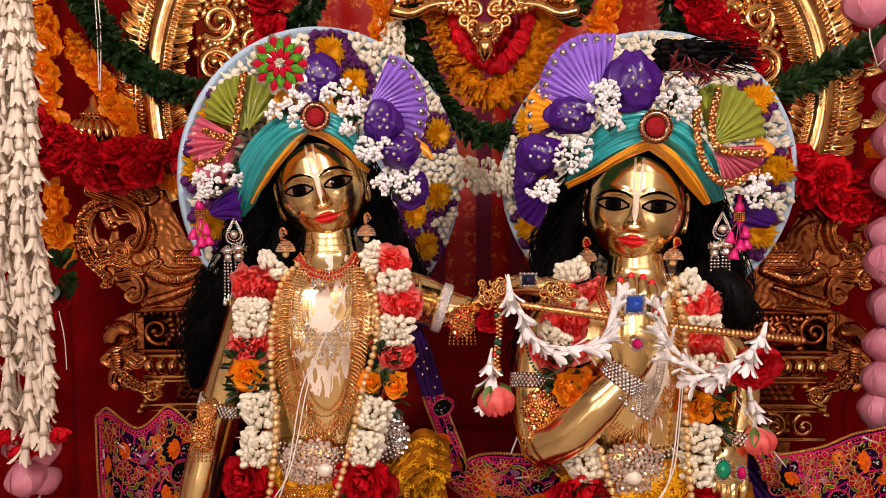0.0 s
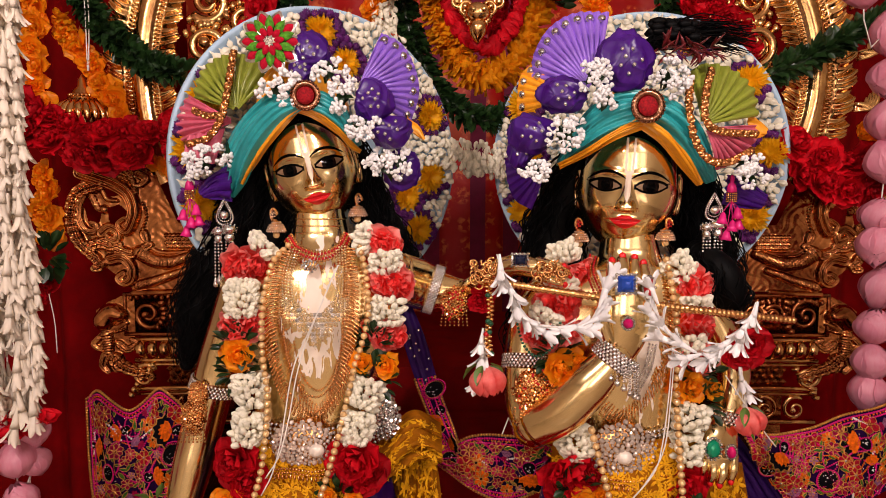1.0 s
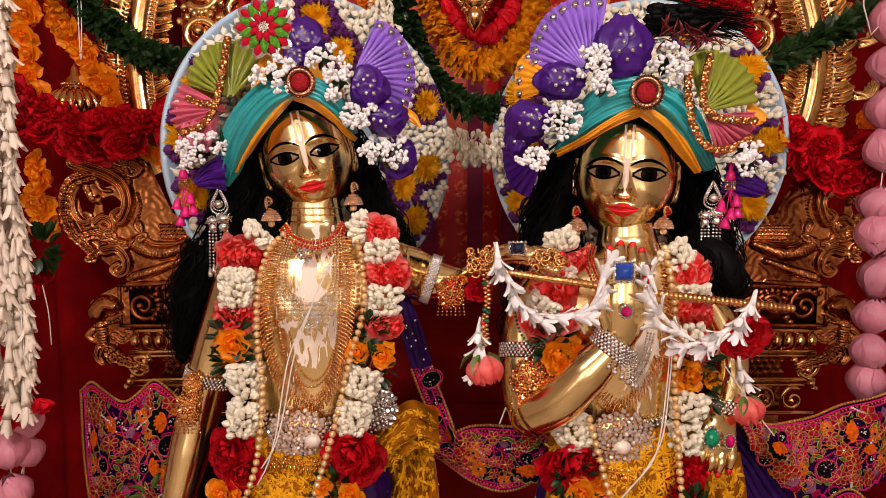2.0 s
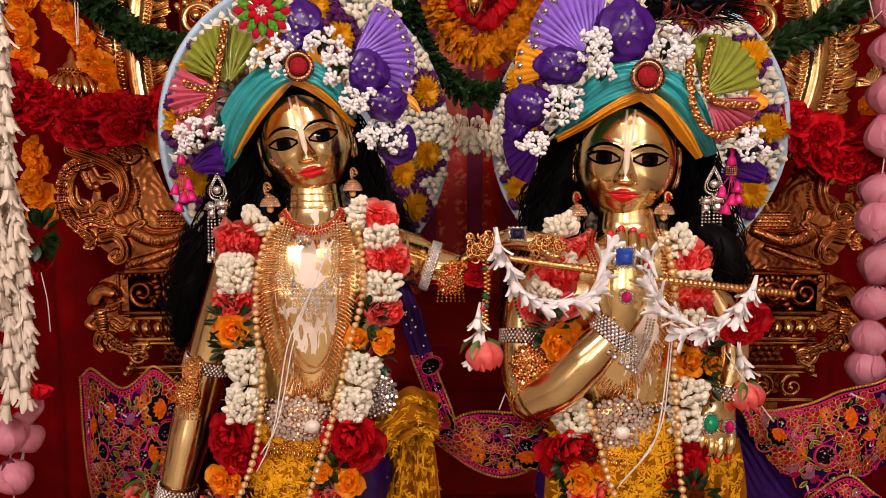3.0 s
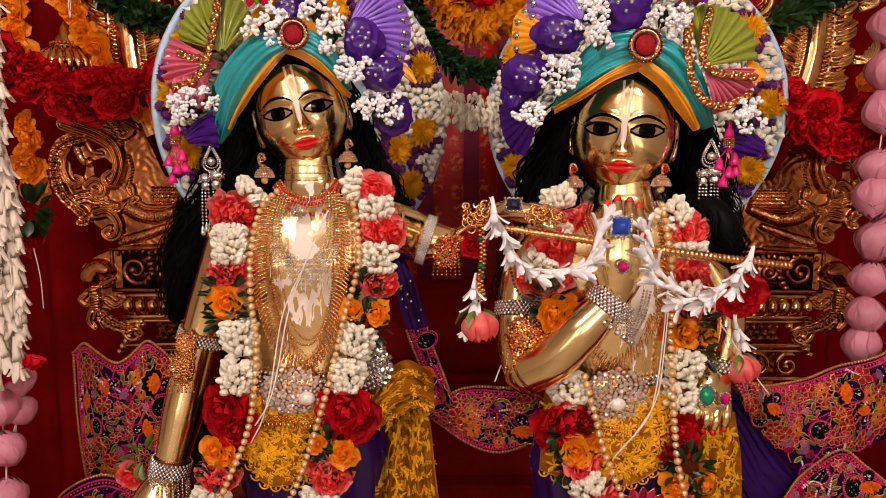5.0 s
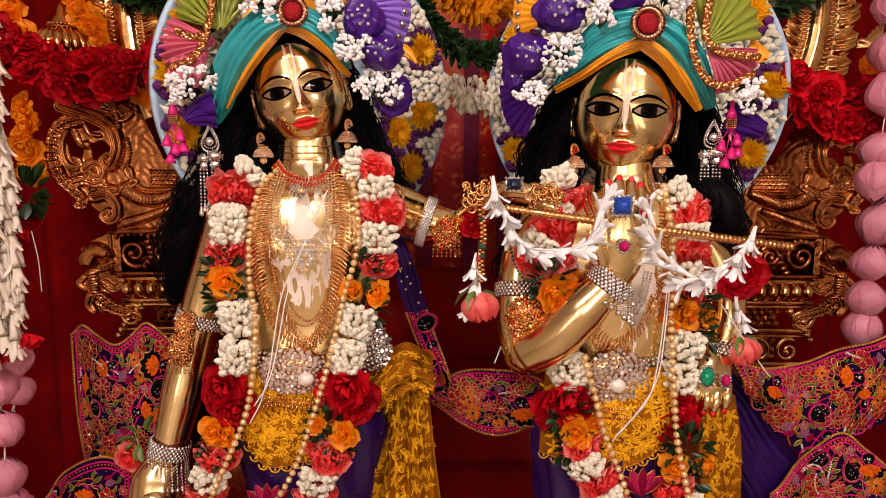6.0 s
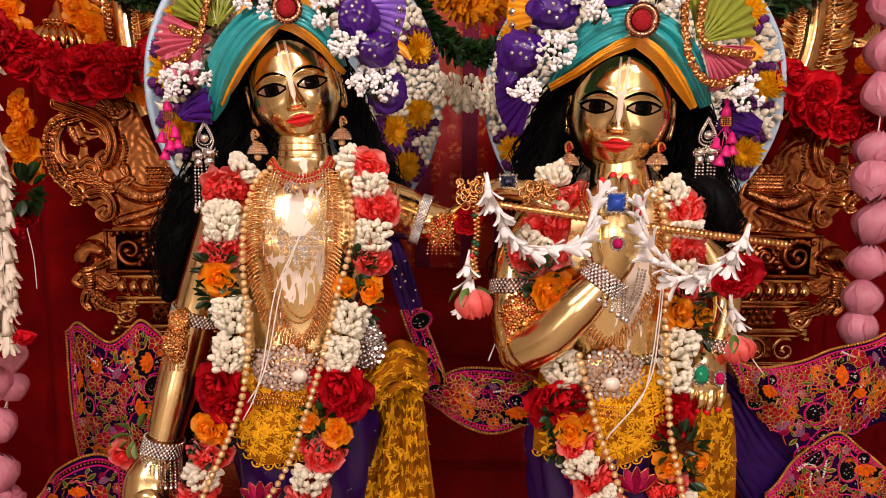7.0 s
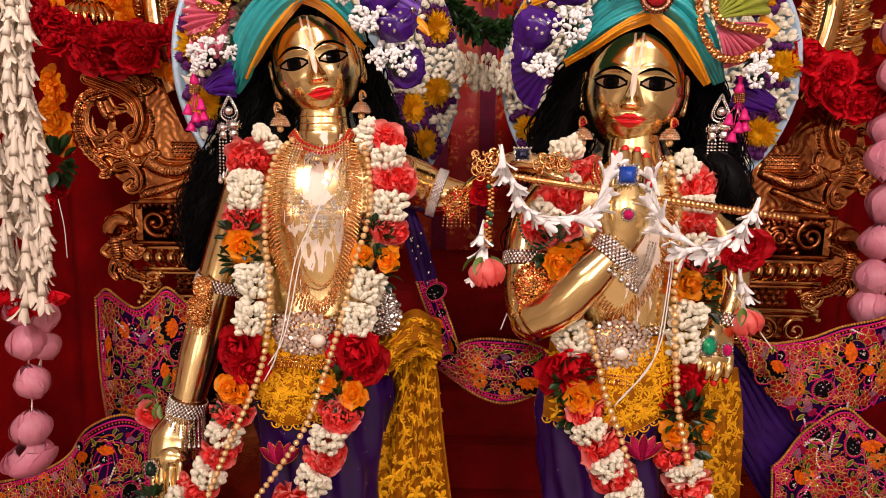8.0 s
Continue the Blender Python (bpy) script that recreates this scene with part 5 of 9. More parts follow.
def stitch(g, template, q, n, s, spin, m=None):
    """Adds a flat motif to a larger piece of needlework."""
    t = np.array(facing(n, spin).to_3x3())
    base = g.n
    g.v.append(np.vstack(template.v) * s @ t.T + arr(q))
    g.f += [tuple(i + base for i in f) for f in template.f]
    g.m += template.m if m is None else [m] * len(template.m)
    g.n += template.n


def thread_sprig(r, seed):
    """Curving stem with pointed leaves on both sides."""
    g = Geo()
    rnd = random.Random(seed)
    stem = curve([(-r * 0.9, 0, 0.001), (0, r * 0.35, 0.001), (r * 1.1, -r * 0.15, 0.001)], 11)
    g.tube(stem, 0.0008, 4)
    for k in range(9):
        long = r * rnd.uniform(0.45, 0.65)
        u, v = np.linspace(0, 1, 5)[:, None], np.linspace(-1, 1, 3)[None]
        w = long * 0.22 * np.sin(np.clip(u, 0.04, 0.98) * np.pi) ** 0.8
        p = np.stack([long * u + 0 * v, w * v, 0.0012 + 0.0012 * (1 - np.abs(v)) + 0 * u], 2)
        g.sheet(turned(p, 0, (1 if k % 2 else -1) * rnd.uniform(0.6, 1.0)) + stem[1 + k])
    return g


def thread_flower(petals, r, seed):
    """Open flower of pointed petals with a ridge down each."""
    g = Geo()
    rnd = random.Random(seed)
    for k in range(petals):
        long = r * rnd.uniform(0.85, 1.1)
        u, v = np.linspace(0, 1, 6)[:, None], np.linspace(-1, 1, 5)[None]
        w = long * 0.27 * np.sin(np.clip(u, 0.06, 0.98) * np.pi) ** 0.7
        p = np.stack([long * u + 0 * v, w * v, 0.0006 + 0.0022 * (1 - np.abs(v)) + 0 * u], 2)
        g.sheet(turned(p, 0, 6.283 * k / petals + rnd.uniform(-0.12, 0.12), 0, r * 0.08))
    g.ball((0, 0, 0.0015), (r * 0.16, r * 0.16, 0.002), 4, 7)
    return g


def sewn_leaf(r):
    """Padded leaf in a gold outline."""
    g = Geo()
    u, v = np.linspace(0, 1, 6)[:, None], np.linspace(-1, 1, 5)[None]
    w = r * 0.40 * np.sin(np.clip(u, 0.03, 0.98) * np.pi) ** 0.75
    p = np.stack([r * (u - 0.5) * 2 + 0 * v, w * v, 0.0006 + 0.0020 * (1 - v ** 2) + 0 * u], 2)
    g.sheet(p)
    rim = np.vstack([p[:, 0], p[::-1, -1], p[:1, 0]]) + arr((0, 0, 0.0008))
    g.tube(rim, 0.0007, 4, m=1, caps=False)
    return g


def fire_flower(r, seed):
    """Orange satin petals over a black scalloped calyx with a gold zigzag edge and a dotted black drop."""
    g = Geo()
    rnd = random.Random(seed)
    a = np.linspace(-1.25, 1.25, 41)
    jag = 1 + 0.16 * np.abs(((np.arange(41) % 8) - 4) / 4)
    rim = np.stack([r * jag * np.cos(a), r * jag * np.sin(a), np.full(41, 0.0008)], 1)
    g.sheet(np.stack([rim * (0.2, 0.2, 1), rim * (0.6, 0.6, 1.4), rim], 0), m=0)
    g.tube(rim + arr((0, 0, 0.001)), 0.0011, 5, m=3, caps=False)
    for k in range(6):
        p = petal_grid(r * 0.78, r * 0.32, 0, 0, 6, 4, 0.45, 0.65)
        p[..., 2] = 0.0024 + 0.0016 * (1 - (p[..., 1] / (r * 0.18)) ** 2)
        g.sheet(turned(p, 0, -1.0 + 0.4 * k + rnd.uniform(-0.05, 0.05)), m=1)
    b = np.linspace(0, 2 * np.pi, 24, endpoint=False)
    drop = np.stack([-r * 0.30 + r * 0.42 * np.cos(b), r * 0.34 * np.sin(b) * (1 - 0.35 * np.cos(b)), np.full(24, 0.003)], 1)
    mid = arr((-r * 0.30, 0, 0.0045))
    g.sheet(np.array([drop, mid + (drop - mid) * 0.6, mid + (drop - mid) * 0.04]), wrap_v=True, m=0)
    beads(g, np.vstack([drop, drop[:1]]), 0.0013, 0.0028, 4)
    for _ in range(9):
        c, q = rnd.uniform(0, 6.28), rnd.uniform(0, 0.26) * r
        g.ball((mid[0] + q * math.cos(c), q * math.sin(c), 0.0048), 0.0011, 3, 5, m=2)
    return g.mesh("embroidered_flower", [BLACK_CLOTH, ORANGE_THREAD, PEARL_WHITE, OUTLINE, PINK_BEAD])


def bead_fan(r):
    """Half-round fan filled with rows of mauve bugle beads under red petals."""
    g = Geo()
    for i in range(5):
        q = r * (0.28 + 0.16 * i)
        n = 4 + 2 * i
        for k in range(n):
            a = -0.8 + 1.6 * (k + 0.5) / n
            c = arr((q * math.cos(a), q * math.sin(a), 0.0016))
            g.tube([c - 0.06 * r * arr((math.cos(a), math.sin(a), 0)), c + 0.06 * r * arr((math.cos(a), math.sin(a), 0))], 0.0010, 5)
    for k in range(5):
        p = petal_grid(r * 0.55, r * 0.34, 0, 0, 5, 4, 0.4, 0.5)
        p[..., 2] = 0.0012 + 0.0016 * (1 - (p[..., 1] / (r * 0.2)) ** 2)
        g.sheet(turned(p, 0, 3.14 - 1.1 + 0.55 * k, 0, 0) + arr((r * 0.2, 0, 0)), m=1)
    return g.mesh("embroidered_fan", [VIOLET_THREAD, CRIMSON_THREAD])


def paisley(r, seed):
    """Black drop with pale dots in a beaded outline."""
    g = Geo()
    a = np.linspace(0, 2 * np.pi, 28, endpoint=False)
    rad = r * (0.62 + 0.25 * np.cos(a)) * (1 + 0.15 * np.sin(a))
    out = np.stack([rad * np.cos(a) * 1.3, rad * np.sin(a), np.full(28, 0.0008)], 1)
    g.sheet(np.array([out * (1, 1, 1), out * (0.7, 0.7, 1) + (0, 0, 0.0012), out * (0.05, 0.05, 1) + (0, 0, 0.0015)]), wrap_v=True, m=0)
    for s, m, q in ((1.05, 3, 0.0011), (1.20, 2, 0.0017)):
        loop = np.vstack([out * (s, s, 1), out[:1] * (s, s, 1)])
        beads(g, loop + arr((0, 0, 0.001)), q, 0.0030, m)
    rnd = random.Random(seed)
    for _ in range(9):
        q, b = rnd.uniform(0, 0.55) * r, rnd.uniform(0, 6.28)
        g.ball((q * math.cos(b) + 0.1 * r, q * math.sin(b), 0.0022), 0.0009, 3, 5, m=1)
    return g.mesh("paisley", [BLACK_CLOTH, PEARL_WHITE, PINK_BEAD, OUTLINE])


PEARL_WHITE = surface("white_bead", (0.78, 0.72, 0.70), 0.3, 0, 60, 0.15)
CRIMSON_THREAD = surface("crimson_thread", (0.27, 0.0025, 0.040), 0.5, 0, 300, 0.55, 0.5, 900, spec=0.08)
RED_THREAD = surface("red_thread", (0.34, 0.003, 0.016), 0.5, 0, 300, 0.55, 0.5, 900, spec=0.08)
PINK_THREAD = surface("pink_thread", (0.50, 0.012, 0.085), 0.5, 0, 300, 0.55, 0.5, 900, spec=0.08)
GREEN_THREAD = surface("green_thread", (0.085, 0.16, 0.006), 0.5, 0, 300, 0.5, 0.5, 900, other=(0.012, 0.085, 0.02), spec=0.1)
VIOLET_THREAD = surface("mauve_thread", (0.34, 0.12, 0.24), 0.5, 0, 300, 0.35, 0.5, 900, spec=0.2)
FLOWERS_SEWN = [motif(6, 0.0125, 0.0095, [RED_THREAD, STONE], seed=1), motif(7, 0.010, 0.007, [PINK_THREAD, STONE], seed=2), motif(5, 0.014, 0.012, [RED_THREAD, JEWEL_GOLD], seed=3),
                motif(8, 0.014, 0.008, [ORANGE_THREAD, BLACK_CLOTH], seed=4), motif(6, 0.009, 0.0065, [CRIMSON_THREAD, STONE], seed=5), motif(7, 0.013, 0.009, [CRIMSON_THREAD, JEWEL_GOLD], seed=6),
                motif(5, 0.008, 0.006, [VIOLET_THREAD, STONE], seed=7)]
PAISLEYS = [paisley(0.018, 1), paisley(0.022, 2)]
FIRES = [fire_flower(0.030, 1), fire_flower(0.026, 2)]
FANS = [bead_fan(0.017)]
SEWN_LEAF = sewn_leaf(0.0075)
LACE_FLOWERS = [thread_flower(5, 0.017, 11), thread_flower(6, 0.013, 12)]
LACE_SPRIGS = [thread_sprig(0.013, 3), thread_sprig(0.016, 4), thread_sprig(0.011, 5)]


def vine(g, p, rnd, n, m, r, gap, long, bend):
    """Curling bead lines over a sheet."""
    pu, pv = length(p[:, p.shape[1] // 2]), length(p[p.shape[0] // 2])
    for _ in range(n):
        u, v, a, k = rnd.uniform(0.06, 0.94), rnd.uniform(0.06, 0.94), rnd.uniform(0, 6.28), rnd.uniform(-bend, bend)
        for i in range(int(long * rnd.uniform(0.6, 1.3) / gap)):
            a += k * gap + 0.03 * math.sin(i * 0.3)
            u += gap * math.cos(a) / pu
            v += gap * math.sin(a) / pv
            if not (0.04 < u < 0.97 and 0.02 < v < 0.98):
                break
            q, nn = on_sheet(p, u, v)
            g.ball(q + nn * 0.0018, r, 4, 6, m)


def inset(p, side, d):
    """The line that runs d metres inside one edge of a sheet."""
    q = {"u": p, "d": p[::-1], "l": np.swapaxes(p, 0, 1), "r": np.swapaxes(p, 0, 1)[::-1]}[side]
    step = length(q[:, q.shape[1] // 2]) / (len(q) - 1)
    i = min(len(q) - 2, int(d / step))
    f = d / step - i
    return q[i] * (1 - f) + q[i + 1] * f + arr((0, -0.002, 0))


def embroider(parent, p, seed, paisleys, fires, edges="ud"):
    """Close needlework: black and orange blooms, red flowers, green leaves and bead lines."""
    rnd = random.Random(seed)
    taken = []
    pu, pv = length(p[:, p.shape[1] // 2]), length(p[p.shape[0] // 2])
    area = pu * pv
    pad_u, pad_v = min(0.3, 0.020 / pu), min(0.3, 0.016 / pv)

    def spot(gap):
        for _ in range(90):
            u, v = rnd.uniform(pad_u, 1 - pad_u), rnd.uniform(pad_v, 1 - pad_v)
            if all(math.hypot((u - a) * pu, (v - b) * pv) > gap + g0 for a, b, g0 in taken):
                taken.append((u, v, gap))
                return on_sheet(p, u, v)
        return None

    for n, meshes, name, gap in ((fires, FIRES, "embroidered_flower", 0.024), (paisleys, PAISLEYS, "paisley", 0.019), (int(area * 90), FANS, "embroidered_fan", 0.013),
                                 (int(area * 1000), FLOWERS_SEWN, "embroidered_flower", 0.0086)):
        for _ in range(n):
            s = spot(gap)
            if s:
                put(name, rnd.choice(meshes), parent, s[0] + s[1] * 0.0008, s[1], rnd.uniform(0.85, 1.15), rnd.uniform(0, 6.28))
    g = Geo()
    for _ in range(int(area * 3200)):
        s = spot(0.0046)
        if s:
            stitch(g, SEWN_LEAF, s[0] + s[1] * 0.0008, s[1], rnd.uniform(0.7, 1.15), rnd.uniform(0, 6.28))
    if g.n:
        part("embroidered_leaves", g, [GREEN_THREAD, OUTLINE], parent, "green leaves in gold outline")
    g = Geo()
    vine(g, p, rnd, int(area * 640), 0, 0.0017, 0.0033, 0.10, 26)
    vine(g, p, rnd, int(area * 420), 1, 0.0015, 0.0029, 0.05, 70)
    vine(g, p, rnd, int(area * 130), 2, 0.0021, 0.0040, 0.04, 40)
    vine(g, p, rnd, int(area * 400), 3, 0.0009, 0.0017, 0.05, 60)
    for k in edges:
        beads(g, inset(p, k, 0.0), 0.0027, 0.0050, 3, 5, 7)
        beads(g, inset(p, k, 0.0065), 0.0021, 0.0040, 0, 5, 7)
        beads(g, inset(p, k, 0.0145), 0.0020, 0.0038, 0, 5, 7)
        beads(g, inset(p, k, 0.0100), 0.0017, 0.0060, 1, 4, 6)
    part("beadwork", g, [PINK_BEAD, ORANGE_THREAD, PEARL_WHITE, OUTLINE], parent, "curling lines of tiny beads")
    g = Geo()
    for _ in range(int(area * 2600)):
        q, nn = on_sheet(p, rnd.uniform(0.03, 0.97), rnd.uniform(0.03, 0.97))
        g.ball(q + nn * 0.001, rnd.uniform(0.0011, 0.0018), 3, 6)
    part("stonework", g, STONE, parent)


def shawl(name, A, B, label, seed, paisleys, fires, pleats=2, amp=0.006, bulge=0.01, edges="ulr"):
    a = drape(A, B, 60, 50, 0, 0, bulge)
    k = np.linspace(0, 1, 60)[:, None]
    j = np.linspace(0, 1, 50)[None]
    a[..., 1] += amp * (np.sin(k * pleats * 6.28 + j * 2 + seed) + 0.5 * np.sin(k * pleats * 11 - j * 5 + seed))
    p = np.swapaxes(a, 0, 1)
    t = thing(name, p[-1].mean(0), label, "shawl", "embroidered shawls")
    cloth("cloth", p, SHAWL, t, 0.003)
    embroider(t, p, seed, paisleys, fires, edges)
    return t


shawl("shawl", [(-0.640, 1.130, 1.111), (-0.608, 1.125, 1.130), (-0.547, 1.110, 1.100), (-0.488, 1.110, 1.140), (-0.434, 1.100, 1.089)],
      [(-0.620, 1.130, 0.820), (-0.576, 1.120, 0.814), (-0.529, 1.110, 0.809), (-0.476, 1.100, 0.804), (-0.424, 1.090, 0.799)], "purple shawl densely embroidered with flowers and beads", 1, 4, 6)
shawl("shawl", [(-0.888, 1.100, 0.759), (-0.782, 1.090, 0.772), (-0.688, 1.080, 0.814), (-0.628, 1.075, 0.884), (-0.567, 1.070, 0.909), (-0.508, 1.060, 0.897)],
      [(-0.885, 1.080, 0.610), (-0.795, 1.075, 0.616), (-0.716, 1.070, 0.621), (-0.646, 1.060, 0.630), (-0.566, 1.050, 0.639), (-0.498, 1.040, 0.648)], "purple shawl end with beaded black paisleys", 2, 7, 3)
shawl("shawl", [(0.522, 1.055, 1.091), (0.580, 1.055, 1.076), (0.649, 1.058, 1.083), (0.720, 1.065, 1.106), (0.825, 1.080, 1.134), (0.910, 1.090, 1.152)],
      [(0.544, 1.052, 1.042), (0.588, 1.050, 0.980), (0.646, 1.045, 0.923), (0.720, 1.045, 0.947), (0.830, 1.060, 0.978), (0.915, 1.070, 0.992)], "purple shawl densely embroidered with flowers and beads", 3, 2, 6)
shawl("shawl", [(0.591, 1.035, 0.861), (0.645, 1.035, 0.919), (0.705, 1.030, 0.968), (0.750, 1.030, 0.940), (0.819, 1.030, 0.892), (0.906, 1.040, 0.879)],
      [(0.596, 1.030, 0.673), (0.654, 1.030, 0.674), (0.718, 1.020, 0.683), (0.777, 1.020, 0.685), (0.837, 1.020, 0.686), (0.924, 1.030, 0.682)], "purple shawl end with beaded black paisleys", 4, 8, 3)
shawl("shawl", [(0.010, 1.085, 1.034), (0.067, 1.080, 1.061), (0.136, 1.075, 1.064), (0.180, 1.070, 1.057), (0.215, 1.060, 1.043)],
      [(0.005, 1.085, 1.007), (0.067, 1.080, 0.964), (0.127, 1.075, 0.949), (0.186, 1.070, 0.972), (0.217, 1.060, 1.023)], "purple shawl stretched between the statues, embroidered border", 5, 1, 1, 1, 0.004, 0.012, "ud")
t = thing("sash", (-0.017, 1.085, 1.052), "plain purple sash with stones and embroidered bands", "sash")
p = drape([(-0.075, 1.075, 1.320), (-0.060, 1.075, 1.251), (-0.033, 1.080, 1.161), (-0.000, 1.085, 1.073), (0.022, 1.085, 1.026)], [(-0.048, 1.085, 1.310), (-0.020, 1.085, 1.244), (0.006, 1.085, 1.149), (0.032, 1.085, 1.078), (0.045, 1.085, 1.036)], 40, 20, 2, 0.004, 0.008)
cloth("cloth", p, SASH, t, 0.003)
cloth("band", p[22:29] + arr((0, -0.003, 0)), SHAWL, t, 0.002, "dark embroidered band")
embroider(t, p[20:40] + arr((0, -0.003, 0)), 9, 1, 2, "lr")
g = Geo()
rnd = random.Random(2)
for _ in range(16):
    q, nn = on_sheet(p, rnd.uniform(0.02, 0.55), rnd.uniform(0.08, 0.92))
    g.ball(q + nn * 0.001, 0.0027, 4, 8)
part("stonework", g, STONE, t)
t = thing("sash", (0.636, 1.060, 0.819), "plain purple satin sash falling beside the hand", "sash")
p = drape([(0.520, 1.075, 1.075), (0.562, 1.070, 1.026), (0.611, 1.065, 0.955), (0.664, 1.060, 0.901), (0.701, 1.060, 0.875)], [(0.516, 1.070, 0.972), (0.544, 1.070, 0.877), (0.590, 1.065, 0.794), (0.633, 1.060, 0.742), (0.672, 1.050, 0.706)], 40, 40, 7, 0.006, 0.006)
cloth("cloth", p, SASH, t, 0.003)
g = Geo()
for _ in range(30):
    q, nn = on_sheet(p, rnd.uniform(0.05, 0.95), rnd.uniform(0.05, 0.95))
    g.ball(q + nn * 0.001, 0.0014, 4, 6)
part("stonework", g, STONE, t)


def lace(name, A, B, label, seed, n, pleats=0, amp=0.0, bulge=0.0, nv=34, scallop=False):
    p = drape(A, B, 44, nv, pleats, amp, bulge, seed)
    t = thing(name, p[-1].mean(0), label, "lace cloth", "golden lace cloths")
    cloth("net", p, LACE, t, 0.0015)
    rnd = random.Random(seed)
    g = Geo()
    for k in range(int(n * 0.75)):
        u, v = ((k * 0.754877) % 1) * 0.90 + 0.05, ((k * 0.569840) % 1) * 0.86 + 0.07
        q, nn = on_sheet(p, u, v)
        stitch(g, rnd.choice(LACE_FLOWERS if k % 3 == 0 else LACE_SPRIGS), q + nn * 0.0004, nn, rnd.uniform(0.72, 1.0), rnd.uniform(0, 6.28))
    part("embroidery", g, LACE_FLOWER, t, "golden thread flowers and leaves")
    if scallop:
        g = Geo()
        e = curve(p[:, -1], 60)
        g.tube(e, 0.0016, 5)
        for q in e[2::5]:
            a = np.linspace(0, np.pi, 8)
            g.tube(np.stack([q[0] + 0.008 * np.cos(a), 0 * a + q[1] - 0.001, q[2] - 0.009 * np.sin(a)], 1), 0.0013, 5)
            g.ball(q + arr((0, -0.001, -0.004)), 0.0022, 4, 6)
        part("scalloped_edge", g, LACE_FLOWER, t)
    return t


lace("lace_scarf", [(-0.067, 1.030, 1.075), (-0.076, 1.030, 1.014), (-0.094, 1.020, 0.916), (-0.112, 1.010, 0.775), (-0.121, 1.000, 0.674)], [(-0.007, 1.035, 1.075), (0.007, 1.035, 1.004), (0.018, 1.030, 0.914), (0.038, 1.030, 0.767), (0.050, 1.030, 0.658)],
     "golden yellow lace sash hanging in folds", 3, 250, 3, 0.016, 0.01, 60)
lace("lace_knot", [(-0.119, 0.990, 1.047), (-0.075, 1.005, 1.101), (-0.033, 1.020, 1.129), (0.010, 1.030, 1.101)], [(-0.093, 0.985, 1.022), (-0.063, 0.990, 1.038), (-0.027, 1.000, 1.053), (0.013, 1.020, 1.040)], "golden yellow lace knotted at the hip", 4, 70, 3, 0.011, 0.022)
lace("lace_apron", [(-0.278, 0.962, 1.127), (-0.222, 0.955, 1.112), (-0.151, 0.958, 1.122), (-0.112, 0.970, 1.129)], [(-0.283, 0.945, 1.011), (-0.246, 0.935, 0.961), (-0.183, 0.932, 0.970), (-0.105, 0.950, 1.004)],
     "golden yellow lace apron with a scalloped edge", 5, 190, 2, 0.003, 0.006, 34, True)
lace("lace_apron", [(0.182, 0.945, 1.141), (0.253, 0.925, 1.121), (0.329, 0.920, 1.120), (0.403, 0.935, 1.131)], [(0.173, 0.930, 0.986), (0.240, 0.910, 0.968), (0.308, 0.905, 0.975), (0.379, 0.920, 1.013)],
     "golden yellow lace apron with a scalloped edge", 6, 210, 2, 0.003, 0.006, 34, True)
lace("lace_scarf", [(0.434, 0.985, 1.061), (0.441, 0.980, 0.966), (0.454, 0.975, 0.830), (0.464, 0.970, 0.711)], [(0.504, 1.000, 1.048), (0.518, 1.000, 0.960), (0.522, 0.995, 0.820), (0.524, 0.990, 0.698)],
     "golden brown lace sash hanging below the hand", 7, 110, 2, 0.005, 0.006, 30)



def felt_lotus(c, r, label):
    """Magenta cloth lotus with a gold cord round each petal."""
    t = thing("lotus_applique", (c[0], c[1], c[2] - r), label, "ornament", "cloth lotuses on the garments")
    for k in range(5):
        a = 1.5708 + (k - 2) * 0.42
        u, v = np.linspace(0, 1, 9)[:, None], np.linspace(-1, 1, 5)[None]
        w = r * 0.30 * np.sin(np.clip(u * 0.96 + 0.02, 0, 1) * np.pi) ** 0.8
        x, h = r * 1.6 * u + 0 * v, w * v
        y = -0.003 - 0.004 * (1 - v ** 2) - 0.002 * (2 - abs(k - 2))
        q = np.stack([c[0] + x * math.cos(a) - h * math.sin(a), c[1] + y + 0 * x, c[2] - r * 0.8 + x * math.sin(a) + h * math.cos(a)], 2)
        g = Geo()
        g.slab(q[:, ::-1], 0.001)
        ob = part("lotus_petal", g, PINK_THREAD if k % 2 else CRIMSON_THREAD, t)
        g = Geo()
        g.tube(np.vstack([q[:, 0], q[::-1, -1]]) + arr((0, -0.001, 0)), 0.0011, 5, caps=False)
        part("gold_cord", g, OUTLINE, ob)


felt_lotus((-0.242, 0.938, 0.912), 0.026, "magenta cloth lotus sewn on the purple dhoti")
felt_lotus((0.320, 0.898, 0.955), 0.026, "magenta cloth lotus sewn on the purple dhoti")


